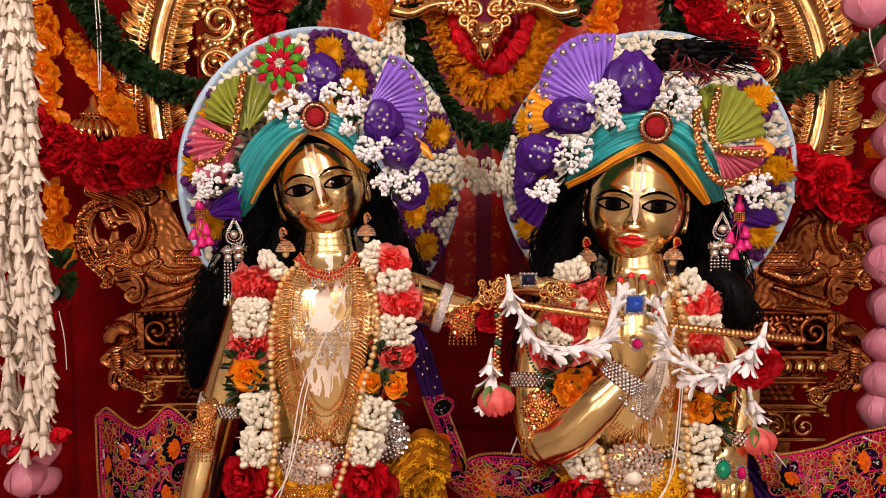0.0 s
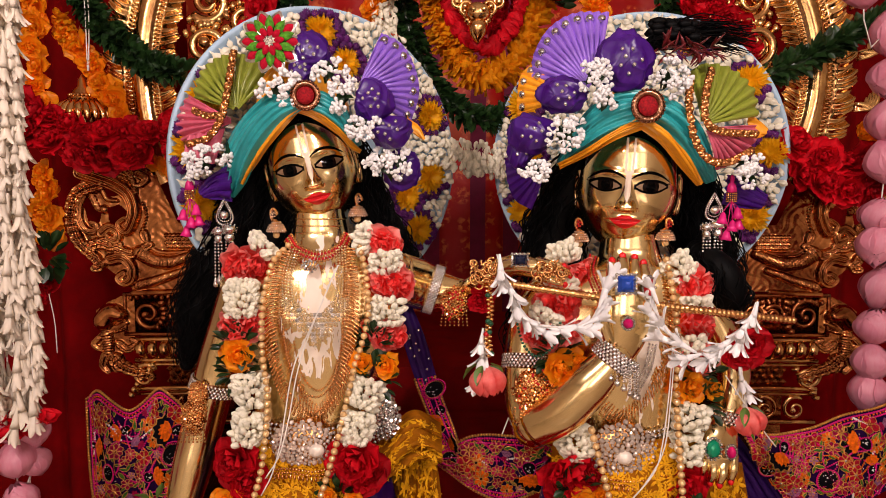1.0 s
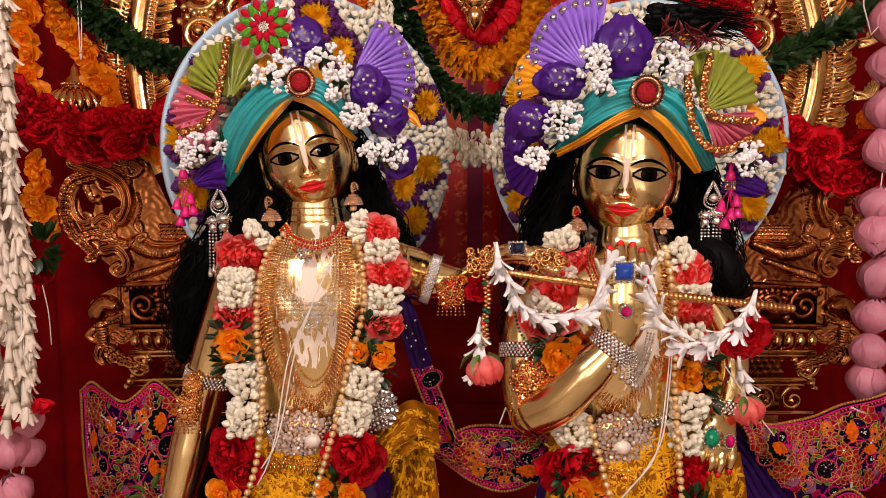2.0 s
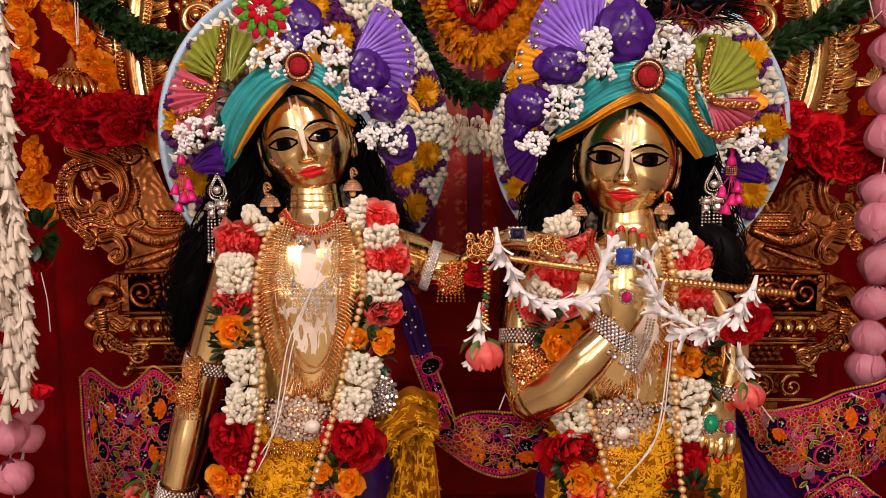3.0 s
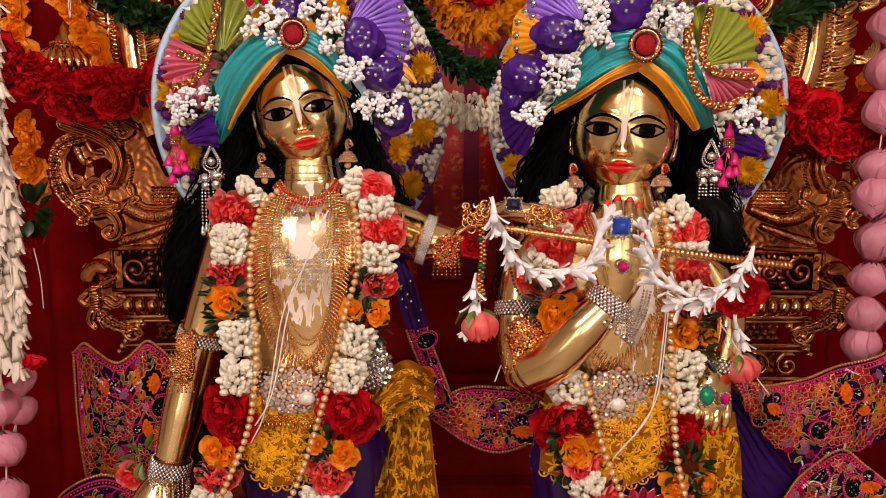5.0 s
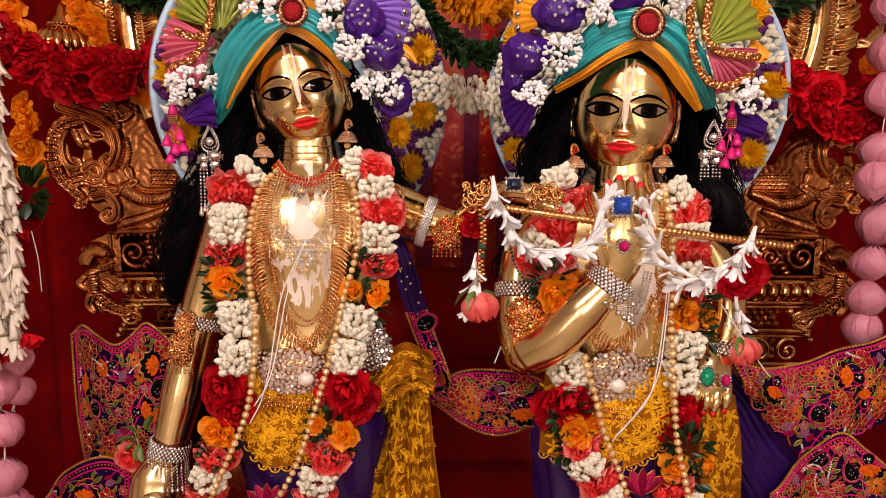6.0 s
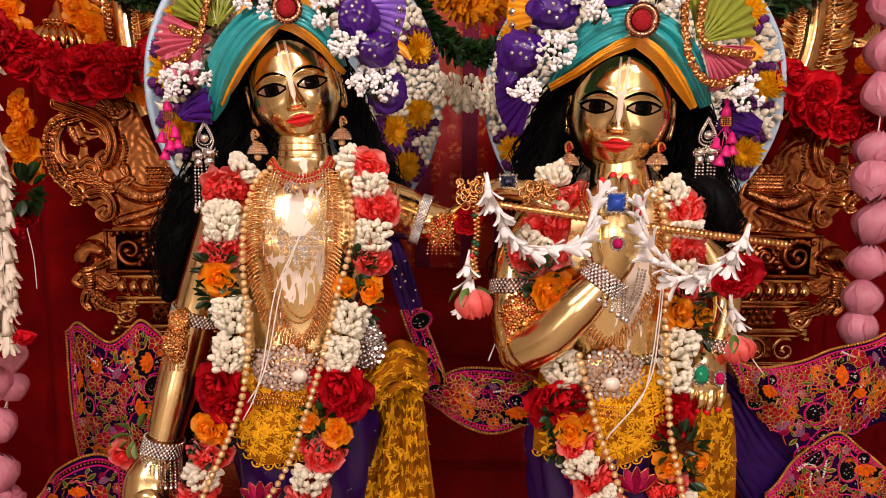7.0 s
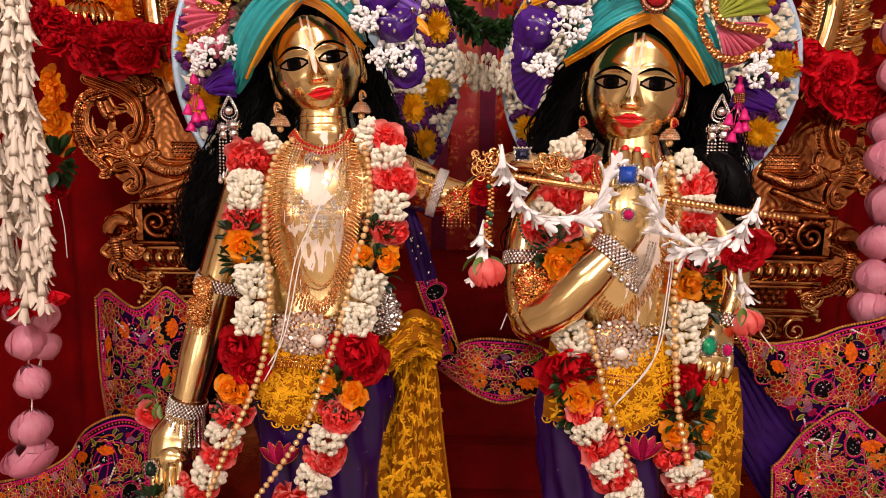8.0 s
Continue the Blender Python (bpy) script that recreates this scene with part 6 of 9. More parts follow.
# ---- garlands ----
def jasmine(parent, c, axis, long, r, n, seed, toward=(0, -1, 0)):
    """A thick bundle of jasmine buds tied round a thread."""
    rnd = random.Random(seed)
    z = unit(axis)
    x = unit(np.cross(z, (0, 1, 0)))
    y = np.cross(z, x)
    rows = max(2, int(long / 0.0072))
    per = max(5, int(n / rows))
    for i in range(rows):
        h = (i + 0.5) / rows - 0.5
        for j in range(per):
            a = 6.283 * (j + 0.5 * (i % 2)) / per + rnd.uniform(-0.25, 0.25)
            d = math.cos(a) * x + math.sin(a) * y
            if np.dot(d, unit(toward)) < -0.3:
                continue
            tip = unit(d + z * rnd.uniform(0.15, 0.75) * (1 if i < rows * 0.72 else -0.4))
            k = r * rnd.uniform(0.88, 1.1) * (1 - 0.25 * abs(h) ** 2 * 4)
            q = arr(c) + z * h * long + d * (k - 0.0165)
            put("jasmine_bud", rnd.choice(BUDS), parent, q, tip, rnd.uniform(0.76, 1.0) * (1.0 if r > 0.02 else 0.85))


def rose(parent, c, r, meshes, n=None, name="rose", seed=0):
    rnd = random.Random(seed + int(abs(c[0]) * 9999))
    d = n if n is not None else (rnd.uniform(-0.5, 0.5), -1, rnd.uniform(-0.3, 0.5))
    return put(name, rnd.choice(meshes), parent, c, d, r / 0.03, rnd.uniform(0, 6.28))


def leaves(parent, c, n, spread, meshes, s=1.0, seed=0, out=(0, -1, 0)):
    rnd = random.Random(seed + int(abs(c[2]) * 9999))
    for k in range(n):
        a = 6.283 * k / n + rnd.uniform(-0.4, 0.4)
        d = arr((math.cos(a), 0, math.sin(a))) + arr(out) * rnd.uniform(0.1, 0.7)
        p = arr(c) + unit(d) * spread * rnd.uniform(0.2, 0.7)
        m = Vector(unit(d)).to_track_quat("X", "Z") @ Euler((rnd.uniform(-0.8, 0.8), 0, 0)).to_quaternion()
        ob = new("leaf", rnd.choice(meshes))
        ob.rotation_mode = "QUATERNION"
        ob.rotation_quaternion = m
        ob.scale = (s,) * 3
        ob.location = p
        under(ob, parent)


def long_garland(at, label, items, seed):
    t = thing("flower_garland", at, label, "garland", "garlands round the statues' necks")
    rnd = random.Random(seed)
    for i, (kind, c, size) in enumerate(items):
        nxt = items[min(i + 1, len(items) - 1)][1] if i + 1 < len(items) else c
        prv = items[max(0, i - 1)][1]
        ax = arr(nxt) - arr(prv)
        ax = ax if np.linalg.norm(ax) < 0.4 and np.linalg.norm(ax) > 0.01 else arr((0, 0, -1))
        if kind == "j":
            jasmine(t, c, -unit(ax), size, 0.026, int(size / 0.0072) * 17, seed + i)
        elif kind == "c":
            for k, dx in enumerate((-0.016, 0.016, 0.0)):
                rose(t, arr(c) + arr((dx, 0.008 if dx else 0.0, rnd.uniform(-0.006, 0.006))), size * (0.98 if dx else 1.05), ROSES_CORAL, (dx * 60 + rnd.uniform(-0.3, 0.3), -0.8, rnd.uniform(-0.9, 0.3)), "coral_rose", i + 50 * k)
        elif kind == "r":
            rose(t, c, size, ROSES_RED, (rnd.uniform(-0.5, 0.5), -1, rnd.uniform(-0.3, 0.5)), "red_rose", i)
        elif kind == "o":
            rose(t, arr(c) + arr((0, -0.010, 0)), size, ROSES_ORANGE, (rnd.uniform(-0.4, 0.4), -1, rnd.uniform(-0.1, 0.5)), "orange_rose", i)
        elif kind == "l":
            leaves(t, arr(c) + arr((0, -0.002, 0)), 30, size * 1.0, LEAVES, 0.60, i)
    return t


long_garland((-0.272, 0.990, 1.406), "thick garland of jasmine bundles, coral roses, orange roses and leaves", [
    ("j", (-0.269, 0.985, 1.404), 0.032), ("c", (-0.296, 0.975, 1.379), 0.034), ("j", (-0.295, 0.962, 1.325), 0.066), ("c", (-0.298, 0.955, 1.283), 0.030),
    ("l", (-0.300, 0.957, 1.258), 0.034), ("o", (-0.297, 0.950, 1.244), 0.025), ("l", (-0.300, 0.955, 1.218), 0.036), ("j", (-0.281, 0.945, 1.186), 0.060), ("j", (-0.282, 0.935, 1.131), 0.060),
    ("r", (-0.303, 0.928, 1.083), 0.040), ("r", (-0.285, 0.922, 1.053), 0.032), ("o", (-0.311, 0.920, 1.026), 0.023), ("o", (-0.293, 0.920, 1.016), 0.017), ("l", (-0.310, 0.925, 0.995), 0.030),
    ("c", (-0.315, 0.915, 0.981), 0.026), ("j", (-0.322, 0.910, 0.950), 0.034), ("c", (-0.331, 0.905, 0.917), 0.026), ("j", (-0.345, 0.900, 0.888), 0.034), ("c", (-0.364, 0.895, 0.864), 0.026), ("j", (-0.386, 0.890, 0.852), 0.03), ("l", (-0.429, 0.900, 0.845), 0.03)], 1)
long_garland((-0.107, 1.000, 1.410), "thick garland of jasmine bundles, coral roses, orange roses and leaves", [
    ("j", (-0.107, 1.000, 1.415), 0.032), ("c", (-0.081, 0.990, 1.409), 0.026), ("j", (-0.076, 0.980, 1.376), 0.040), ("c", (-0.068, 0.972, 1.344), 0.030), ("j", (-0.073, 0.965, 1.304), 0.050),
    ("c", (-0.076, 0.958, 1.270), 0.026), ("l", (-0.091, 0.957, 1.257), 0.036), ("o", (-0.110, 0.948, 1.233), 0.018), ("o", (-0.073, 0.948, 1.228), 0.020), ("l", (-0.091, 0.952, 1.208), 0.036), ("j", (-0.105, 0.943, 1.182), 0.052), ("j", (-0.118, 0.933, 1.131), 0.058),
    ("r", (-0.117, 0.918, 1.086), 0.044), ("r", (-0.101, 0.922, 1.066), 0.034), ("l", (-0.146, 0.925, 1.030), 0.034), ("o", (-0.120, 0.908, 1.026), 0.022), ("o", (-0.159, 0.915, 1.037), 0.014), ("l", (-0.135, 0.915, 1.008), 0.030),
    ("c", (-0.142, 0.905, 0.988), 0.030), ("j", (-0.161, 0.900, 0.950), 0.038), ("c", (-0.165, 0.895, 0.920), 0.028), ("j", (-0.183, 0.890, 0.890), 0.040), ("c", (-0.209, 0.885, 0.860), 0.028)], 2)
long_garland((0.205, 0.960, 1.386), "garland of jasmine bundles, coral roses and orange roses", [
    ("j", (0.199, 0.965, 1.393), 0.036), ("c", (0.206, 0.955, 1.370), 0.026), ("j", (0.191, 0.950, 1.349), 0.030), ("c", (0.188, 0.935, 1.323), 0.032), ("j", (0.168, 0.935, 1.302), 0.030), ("c", (0.163, 0.930, 1.280), 0.028), ("c", (0.195, 0.925, 1.280), 0.022),
    ("l", (0.179, 0.925, 1.251), 0.040), ("o", (0.182, 0.915, 1.234), 0.027), ("o", (0.208, 0.920, 1.243), 0.017), ("l", (0.188, 0.925, 1.212), 0.026), ("j", (0.213, 0.925, 1.112), 0.056), ("r", (0.210, 0.915, 1.072), 0.044), ("r", (0.189, 0.915, 1.059), 0.032), ("r", (0.236, 0.915, 1.063), 0.028),
    ("l", (0.210, 0.915, 1.051), 0.038), ("o", (0.220, 0.905, 1.029), 0.024), ("o", (0.247, 0.910, 1.040), 0.015), ("l", (0.223, 0.910, 1.001), 0.034), ("c", (0.232, 0.900, 1.000), 0.027), ("j", (0.237, 0.895, 0.975), 0.036), ("c", (0.255, 0.890, 0.955), 0.030), ("j", (0.269, 0.885, 0.927), 0.036), ("c", (0.281, 0.880, 0.907), 0.030), ("j", (0.296, 0.875, 0.883), 0.036)], 3)
long_garland((0.377, 0.960, 1.369), "garland of jasmine bundles, coral roses and orange roses", [
    ("j", (0.377, 0.965, 1.370), 0.046), ("c", (0.395, 0.955, 1.347), 0.030), ("j", (0.397, 0.950, 1.318), 0.030), ("c", (0.394, 0.945, 1.283), 0.032), ("j", (0.387, 0.940, 1.255), 0.026), ("c", (0.400, 0.935, 1.233), 0.026), ("c", (0.373, 0.935, 1.226), 0.02),
    ("l", (0.399, 0.935, 1.216), 0.036), ("o", (0.382, 0.925, 1.201), 0.025), ("o", (0.415, 0.930, 1.196), 0.017), ("l", (0.403, 0.930, 1.175), 0.036), ("j", (0.386, 0.925, 1.151), 0.050), ("j", (0.379, 0.920, 1.105), 0.050),
    ("r", (0.377, 0.915, 1.054), 0.036), ("r", (0.372, 0.912, 1.033), 0.03), ("l", (0.387, 0.905, 1.002), 0.044), ("o", (0.365, 0.900, 0.978), 0.021), ("o", (0.411, 0.900, 0.981), 0.018), ("l", (0.390, 0.905, 0.953), 0.034),
    ("c", (0.372, 0.895, 0.938), 0.027), ("j", (0.388, 0.890, 0.918), 0.034), ("c", (0.397, 0.885, 0.892), 0.028), ("j", (0.401, 0.880, 0.869), 0.03)], 4)

# ---- hanging tuberose strands ----
def tuberose_mesh(seed):
    """Waxy trumpet hanging along -z with flared petals."""
    rnd = random.Random(seed)
    g = Geo()
    g.lathe([(0.0016, 0.0), (0.0028, -0.010), (0.0042, -0.021), (0.0058, -0.029)], 8)
    g.add([(0, 0, -0.018)], [])
    hub = g.n - 1
    g.f += [(hub, 24 + j, 24 + (j + 1) % 8) for j in range(8)]
    g.m += [0] * 8
    for k in range(6):
        p = petal_grid(0.024 * rnd.uniform(0.8, 1.15), 0.0088, 0.40, -0.16 + rnd.uniform(-0.15, 0.12), 7, 5, 0.6, 0.6)
        q = turned(p, radians(rnd.uniform(70, 89)), 1.047 * k + rnd.uniform(-0.2, 0.2), 0.0, 0.003)
        q[..., 2] = -0.026 - q[..., 2]
        g.petal(q, hub)
    return g.mesh("tuberose", TUBEROSE)


TUBEROSES = [tuberose_mesh(s) for s in range(4)]


def slim_tuberose_mesh(seed):
    """Half-open slender tuberose along -z."""
    rnd = random.Random(seed)
    g = Geo()
    g.lathe([(0.0014, 0.0), (0.0024, -0.008), (0.0036, -0.017), (0.0044, -0.023)], 8)
    g.add([(0, 0, -0.015)], [])
    hub = g.n - 1
    g.f += [(hub, 24 + j, 24 + (j + 1) % 8) for j in range(8)]
    g.m += [0] * 8
    for k in range(6):
        p = petal_grid(0.021 * rnd.uniform(0.85, 1.15), 0.0085, 0.35, -0.22, 7, 5, 0.6, 0.7)
        q = turned(p, radians(rnd.uniform(48, 78)), 1.047 * k + rnd.uniform(-0.2, 0.2), 0.0, 0.0028)
        q[..., 2] = -0.020 - q[..., 2]
        g.petal(q, hub)
    return g.mesh("tuberose", BABY)


SLIM = [slim_tuberose_mesh(s) for s in range(4)]


def tuberose_string(name, pts, label, gap=0.018, s=1.0, spread=0.45, seed=0, group="tuberose strands", parent=None, meshes=None):
    t = parent or thing(name, pts[-1], label, "garland", group)
    rnd = random.Random(seed)
    p = curve(pts, max(4, int(length(curve(pts, 60)) / gap)))
    tan = np.gradient(p, axis=0)
    g = Geo()
    g.tube(p, 0.0009, 5)
    part("thread", g, THREAD, t)
    for k, q in enumerate(p):
        d = unit(-tan[k]) + jit(spread)
        a = rnd.uniform(0, 6.28)
        put("tuberose", rnd.choice(meshes or TUBEROSES), t, q + arr((0.004 * math.cos(a), 0.004 * math.sin(a), 0)), d, s * rnd.uniform(0.85, 1.1))
    return t


for k, (x0, x1, end, y) in enumerate(((-14, -10, 735, 0.90), (6, 14, 745, 0.885), (20, 30, 760, 0.90), (34, 52, 790, 0.875), (44, 62, 740, 0.90), (52, 85, 760, 0.885), (58, 98, 735, 0.895))):
    top, low = {0: ((-0.628, 0.900, 1.854), (-0.655, 0.900, 1.202)), 1: ((-0.604, 0.885, 1.848), (-0.623, 0.885, 1.236)), 2: ((-0.605, 0.900, 1.854), (-0.622, 0.900, 1.202)), 3: ((-0.580, 0.875, 1.844), (-0.589, 0.875, 1.190)),
                4: ((-0.589, 0.900, 1.854), (-0.594, 0.900, 1.219)), 5: ((-0.575, 0.885, 1.848), (-0.571, 0.885, 1.207)), 6: ((-0.577, 0.895, 1.852), (-0.568, 0.895, 1.233))}[k]
    mid = (arr(top) + arr(low)) / 2 + arr((-0.004, 0, 0))
    tuberose_string("tuberose_strand", [top, mid, low], "strand of waxy cream tuberose flowers hanging straight down", 0.0190, 1.12, 0.13, k)
t = thing("rose_petals", (-0.603, 0.900, 1.160), "dark red rose petals tied under the tuberose strands", "petals")
g = Geo()
rnd = random.Random(8)
for c in ((-0.638, 0.900, 1.172), (-0.600, 0.885, 1.158), (-0.568, 0.895, 1.176), (-0.618, 0.912, 1.168)):
    for k in range(8):
        p = petal_grid(0.024, 0.026, 0.5, -0.15, 8, 7, 0.5, 0.5)
        g.sheet(turned(p, -rnd.uniform(0.75, 1.25), k * 0.785 + rnd.uniform(-0.2, 0.2), 0, 0.002) + arr(c))
part("petals", g, ROSE_RED, t)


# ---- lotus buds ----
def lotus_mesh(seed, r=0.036, h=0.082, open_=0.0, material=None):
    """Fat bud of broad lapping petals whose rims stand a little off, tip at +z."""
    rnd = random.Random(seed)
    g = Geo()
    g.add([(0, 0, -h * 0.5)], [])
    for layer, n, s, tall in ((0, 3, 0.88, 1.02), (1, 3, 0.96, 1.0), (2, 4, 1.03, 0.93), (3, 2, 1.07, 0.80)):
        for k in range(n):
            a0 = 6.283 * k / n + layer * 0.75 + rnd.uniform(-0.2, 0.2)
            u = np.linspace(0, 1, 15)[:, None]
            v = np.linspace(-1, 1, 11)[None]
            half = (1.30, 1.15, 0.95, 0.85)[layer] * (0.45 + 0.55 * np.sin(np.clip(u * 1.25, 0, 1) * np.pi / 2)) * np.clip(1 - u ** 5, 0.02, 1) ** 0.6
            f = np.clip((u * tall * (1 - 0.05 * v ** 2)) * 0.90 + 0.06, 0, 1)
            rad = r * s * np.sin(f * np.pi) ** 0.80 + open_ * r * (0.25 + 0.35 * layer / 3) * u ** 2.5
            rr = rad + 0.0030 * np.abs(v) ** 4 * (layer > 0) * np.sin(np.clip(u, 0, 1) * np.pi) + rnd.uniform(0, 0.0012)
            a = a0 + v * half
            z = h * (f - 0.5) + 0.002 * rnd.uniform(-1, 1) * u
            g.petal(np.stack([rr * np.cos(a), rr * np.sin(a), z + 0 * v], 2), 0)
    return g.mesh("lotus_bud", material or LOTUS)


LOTI = [lotus_mesh(1, 0.036, 0.096), lotus_mesh(2, 0.035, 0.102), lotus_mesh(3, 0.037, 0.092)]
LOTUS_OPEN = lotus_mesh(4, 0.040, 0.074, 0.55)


def lotus_string(buds, label, r):
    t = thing("lotus_string", buds[-1][0], label, "garland", "strings of lotus buds")
    g = Geo()
    g.tube(curve([(buds[0][0][0], buds[0][0][1], 2.99)] + [b[0] for b in buds], 40), 0.0012, 5)
    part("thread", g, THREAD, t)
    for k, (c, s, up) in enumerate(buds):
        put("lotus_bud", LOTUS_OPEN if s > 1.3 else LOTI[k % 3], t, c, (random.uniform(-0.25, 0.25), random.uniform(-0.3, 0.1), up), min(s, 1.0 if s > 1.3 else 1.15) * r)
    return t


lotus_string([((-0.643, 0.940, 1.135), 0.85, 1), ((-0.620, 0.955, 1.121), 0.75, -1), ((-0.633, 0.930, 1.086), 0.85, -1), ((-0.618, 0.950, 1.075), 0.7, 1), ((-0.629, 0.930, 1.022), 0.80, 1), ((-0.636, 0.930, 0.945), 0.9, 1), ((-0.638, 0.925, 0.895), 1.4, 1)],
             "string of pink lotus buds hanging below the tuberoses", 0.82)
lotus_string([((0.726, 1.100, 1.847), 1.2, 1), ((0.798, 1.130, 1.771), 1.0, 1), ((0.811, 1.140, 1.694), 1.0, -1), ((0.810, 1.140, 1.619), 1.0, 1), ((0.811, 1.140, 1.544), 1.0, -1), ((0.806, 1.140, 1.448), 0.95, 1), ((0.800, 1.130, 1.395), 1.05, -1), ((0.818, 1.140, 1.318), 1.05, 1), ((0.807, 1.135, 1.246), 0.95, 1),
              ((0.800, 1.130, 1.180), 0.95, -1), ((0.796, 1.130, 1.125), 0.95, -1), ((0.814, 1.140, 1.060), 0.9, 1)], "string of pink lotus buds hanging beside the throne", 0.88)


# ---- rose swags, leaf and petal garlands ----
def rose_swag(pts, r, rows, meshes, name, label, group, gap=1.15, seed=0, out=(0, -1, 0.15)):
    t = thing("rose_swag", pts[len(pts) // 2], label, "garland", group)
    rnd = random.Random(seed)
    p = curve(pts, max(3, int(length(curve(pts, 50)) / (r * gap))))
    for k, q in enumerate(p):
        for j in range(rows):
            o = (j - (rows - 1) / 2) * r * 1.15
            c = q + arr((rnd.uniform(-0.3, 0.3) * r, rnd.uniform(-0.25, 0.25) * r, o + rnd.uniform(-0.3, 0.3) * r))
            put(name, rnd.choice(meshes), t, c, arr(out) + jit(0.55), r / 0.03 * rnd.uniform(0.85, 1.15))
    g = Geo()
    g.tube(p + arr((0, 0.014, 0)), 0.002, 6)
    part("cord", g, LEAF, t)
    return t


rose_swag([(-0.840, 1.240, 1.662), (-0.778, 1.235, 1.624), (-0.695, 1.230, 1.589), (-0.618, 1.230, 1.582), (-0.530, 1.230, 1.589), (-0.482, 1.220, 1.595)], 0.033, 2, ROSES_RED, "red_rose", "thick swag of deep red roses", "rose swags", 1.0, 1)
rose_swag([(0.697, 1.210, 1.557), (0.738, 1.205, 1.536), (0.800, 1.200, 1.525), (0.876, 1.200, 1.514)], 0.036, 2, ROSES_RED, "red_rose", "thick swag of deep red roses", "rose swags", 0.95, 2)
rose_swag([(-0.357, 1.300, 1.945), (-0.349, 1.300, 1.890), (-0.358, 1.290, 1.840)], 0.033, 2, ROSES_RED, "red_rose", "cluster of deep red roses on the arch", "rose swags", 0.9, 3)
rose_swag([(0.509, 1.320, 1.941), (0.536, 1.310, 1.870), (0.589, 1.310, 1.820), (0.643, 1.310, 1.769)], 0.033, 2, ROSES_RED, "red_rose", "cluster of deep red roses on the arch", "rose swags", 0.9, 4)
rose_swag([(-0.138, 1.360, 1.966), (-0.133, 1.360, 1.908), (-0.139, 1.360, 1.867)], 0.026, 2, ROSES_ORANGE, "orange_rose", "strand of orange roses", "orange rose strands", 1.0, 5)
rose_swag([(0.337, 1.360, 1.966), (0.343, 1.360, 1.908), (0.337, 1.360, 1.873)], 0.028, 2, ROSES_ORANGE, "orange_rose", "strand of orange roses", "orange rose strands", 1.0, 6)
rose_swag([(-0.790, 1.270, 1.946), (-0.786, 1.270, 1.837), (-0.785, 1.270, 1.738), (-0.782, 1.270, 1.666)], 0.027, 1, ROSES_ORANGE, "orange_rose", "hanging strand of orange roses", "orange rose strands", 1.1, 7)
rose_swag([(-0.744, 1.290, 1.832), (-0.713, 1.285, 1.780), (-0.677, 1.280, 1.740), (-0.651, 1.280, 1.696), (-0.628, 1.280, 1.645)], 0.026, 1, ROSES_ORANGE, "orange_rose", "hanging strand of orange roses", "orange rose strands", 0.8, 8)
rose_swag([(-0.788, 1.280, 1.538), (-0.790, 1.280, 1.469), (-0.788, 1.280, 1.406)], 0.026, 1, ROSES_ORANGE, "orange_rose", "hanging strand of orange roses", "orange rose strands", 0.8, 9)
rose_swag([(-0.792, 1.280, 1.319), (-0.796, 1.280, 1.278)], 0.026, 1, ROSES_RED, "red_rose", "short strand of dark red roses", "rose swags", 0.8, 10)
rose_swag([(0.821, 1.220, 1.601), (0.844, 1.220, 1.568)], 0.02, 1, ROSES_ORANGE, "orange_rose", "hanging strand of orange roses", "orange rose strands", 0.8, 11)
rose_swag([(-0.560, 1.270, 1.546), (-0.517, 1.260, 1.532)], 0.018, 1, ROSES_ORANGE, "orange_rose", "orange roses tucked under the swag", "orange rose strands", 1.0, 12)
t = thing("leaf_bunch", (-0.784, 1.280, 1.360), "bunch of dark green leaves under orange roses", "leaves")
leaves(t, (-0.782, 1.270, 1.364), 40, 0.055, LEAVES, 1.0, 4)


def leaf_garland(pts, r, label, seed, per=11):
    """Garland of small folded leaves set thickly round a cord."""
    t = thing("leaf_garland", pts[len(pts) // 2], label, "garland", "green leaf garlands")
    rnd = random.Random(seed)
    n = int(length(curve(pts, 60)) / 0.0075)
    p = curve(pts, n)
    tan = np.gradient(p, axis=0)
    g = Geo()
    g.tube(p, 0.012, 8)
    part("cord", g, LEAF, t)
    g = Geo()
    u, v = np.linspace(0, 1, 5)[:, None], np.linspace(-1, 1, 3)[None]
    for k in range(n):
        z = unit(tan[k])
        x = unit(np.cross(z, (0, 1, 0)))
        y = np.cross(z, x)
        for j in range(per):
            a = rnd.uniform(0, 6.283)
            d = math.cos(a) * x + math.sin(a) * y
            if d[1] > 0.4:
                continue
            q = np.array((Vector(unit(d + z * rnd.uniform(0.1, 1.0))).to_track_quat("X", "Z") @ Euler((rnd.uniform(-1.2, 1.2), 0, 0)).to_quaternion()).to_matrix())
            e = r * rnd.uniform(0.75, 1.2)
            w = e * 0.55 * np.sin(np.clip(u, 0.03, 0.98) * np.pi) ** 0.7 * 0.5
            leaf = np.stack([e * u + 0 * v, w * v, 0.55 * np.abs(v) * w + rnd.uniform(-0.2, 0.35) * e * u ** 2], 2)
            g.sheet(leaf @ q.T + p[k] + d * 0.008)
    tagged(part("foliage", g, LEAF_MANY, t), kind="stuff")
    return t


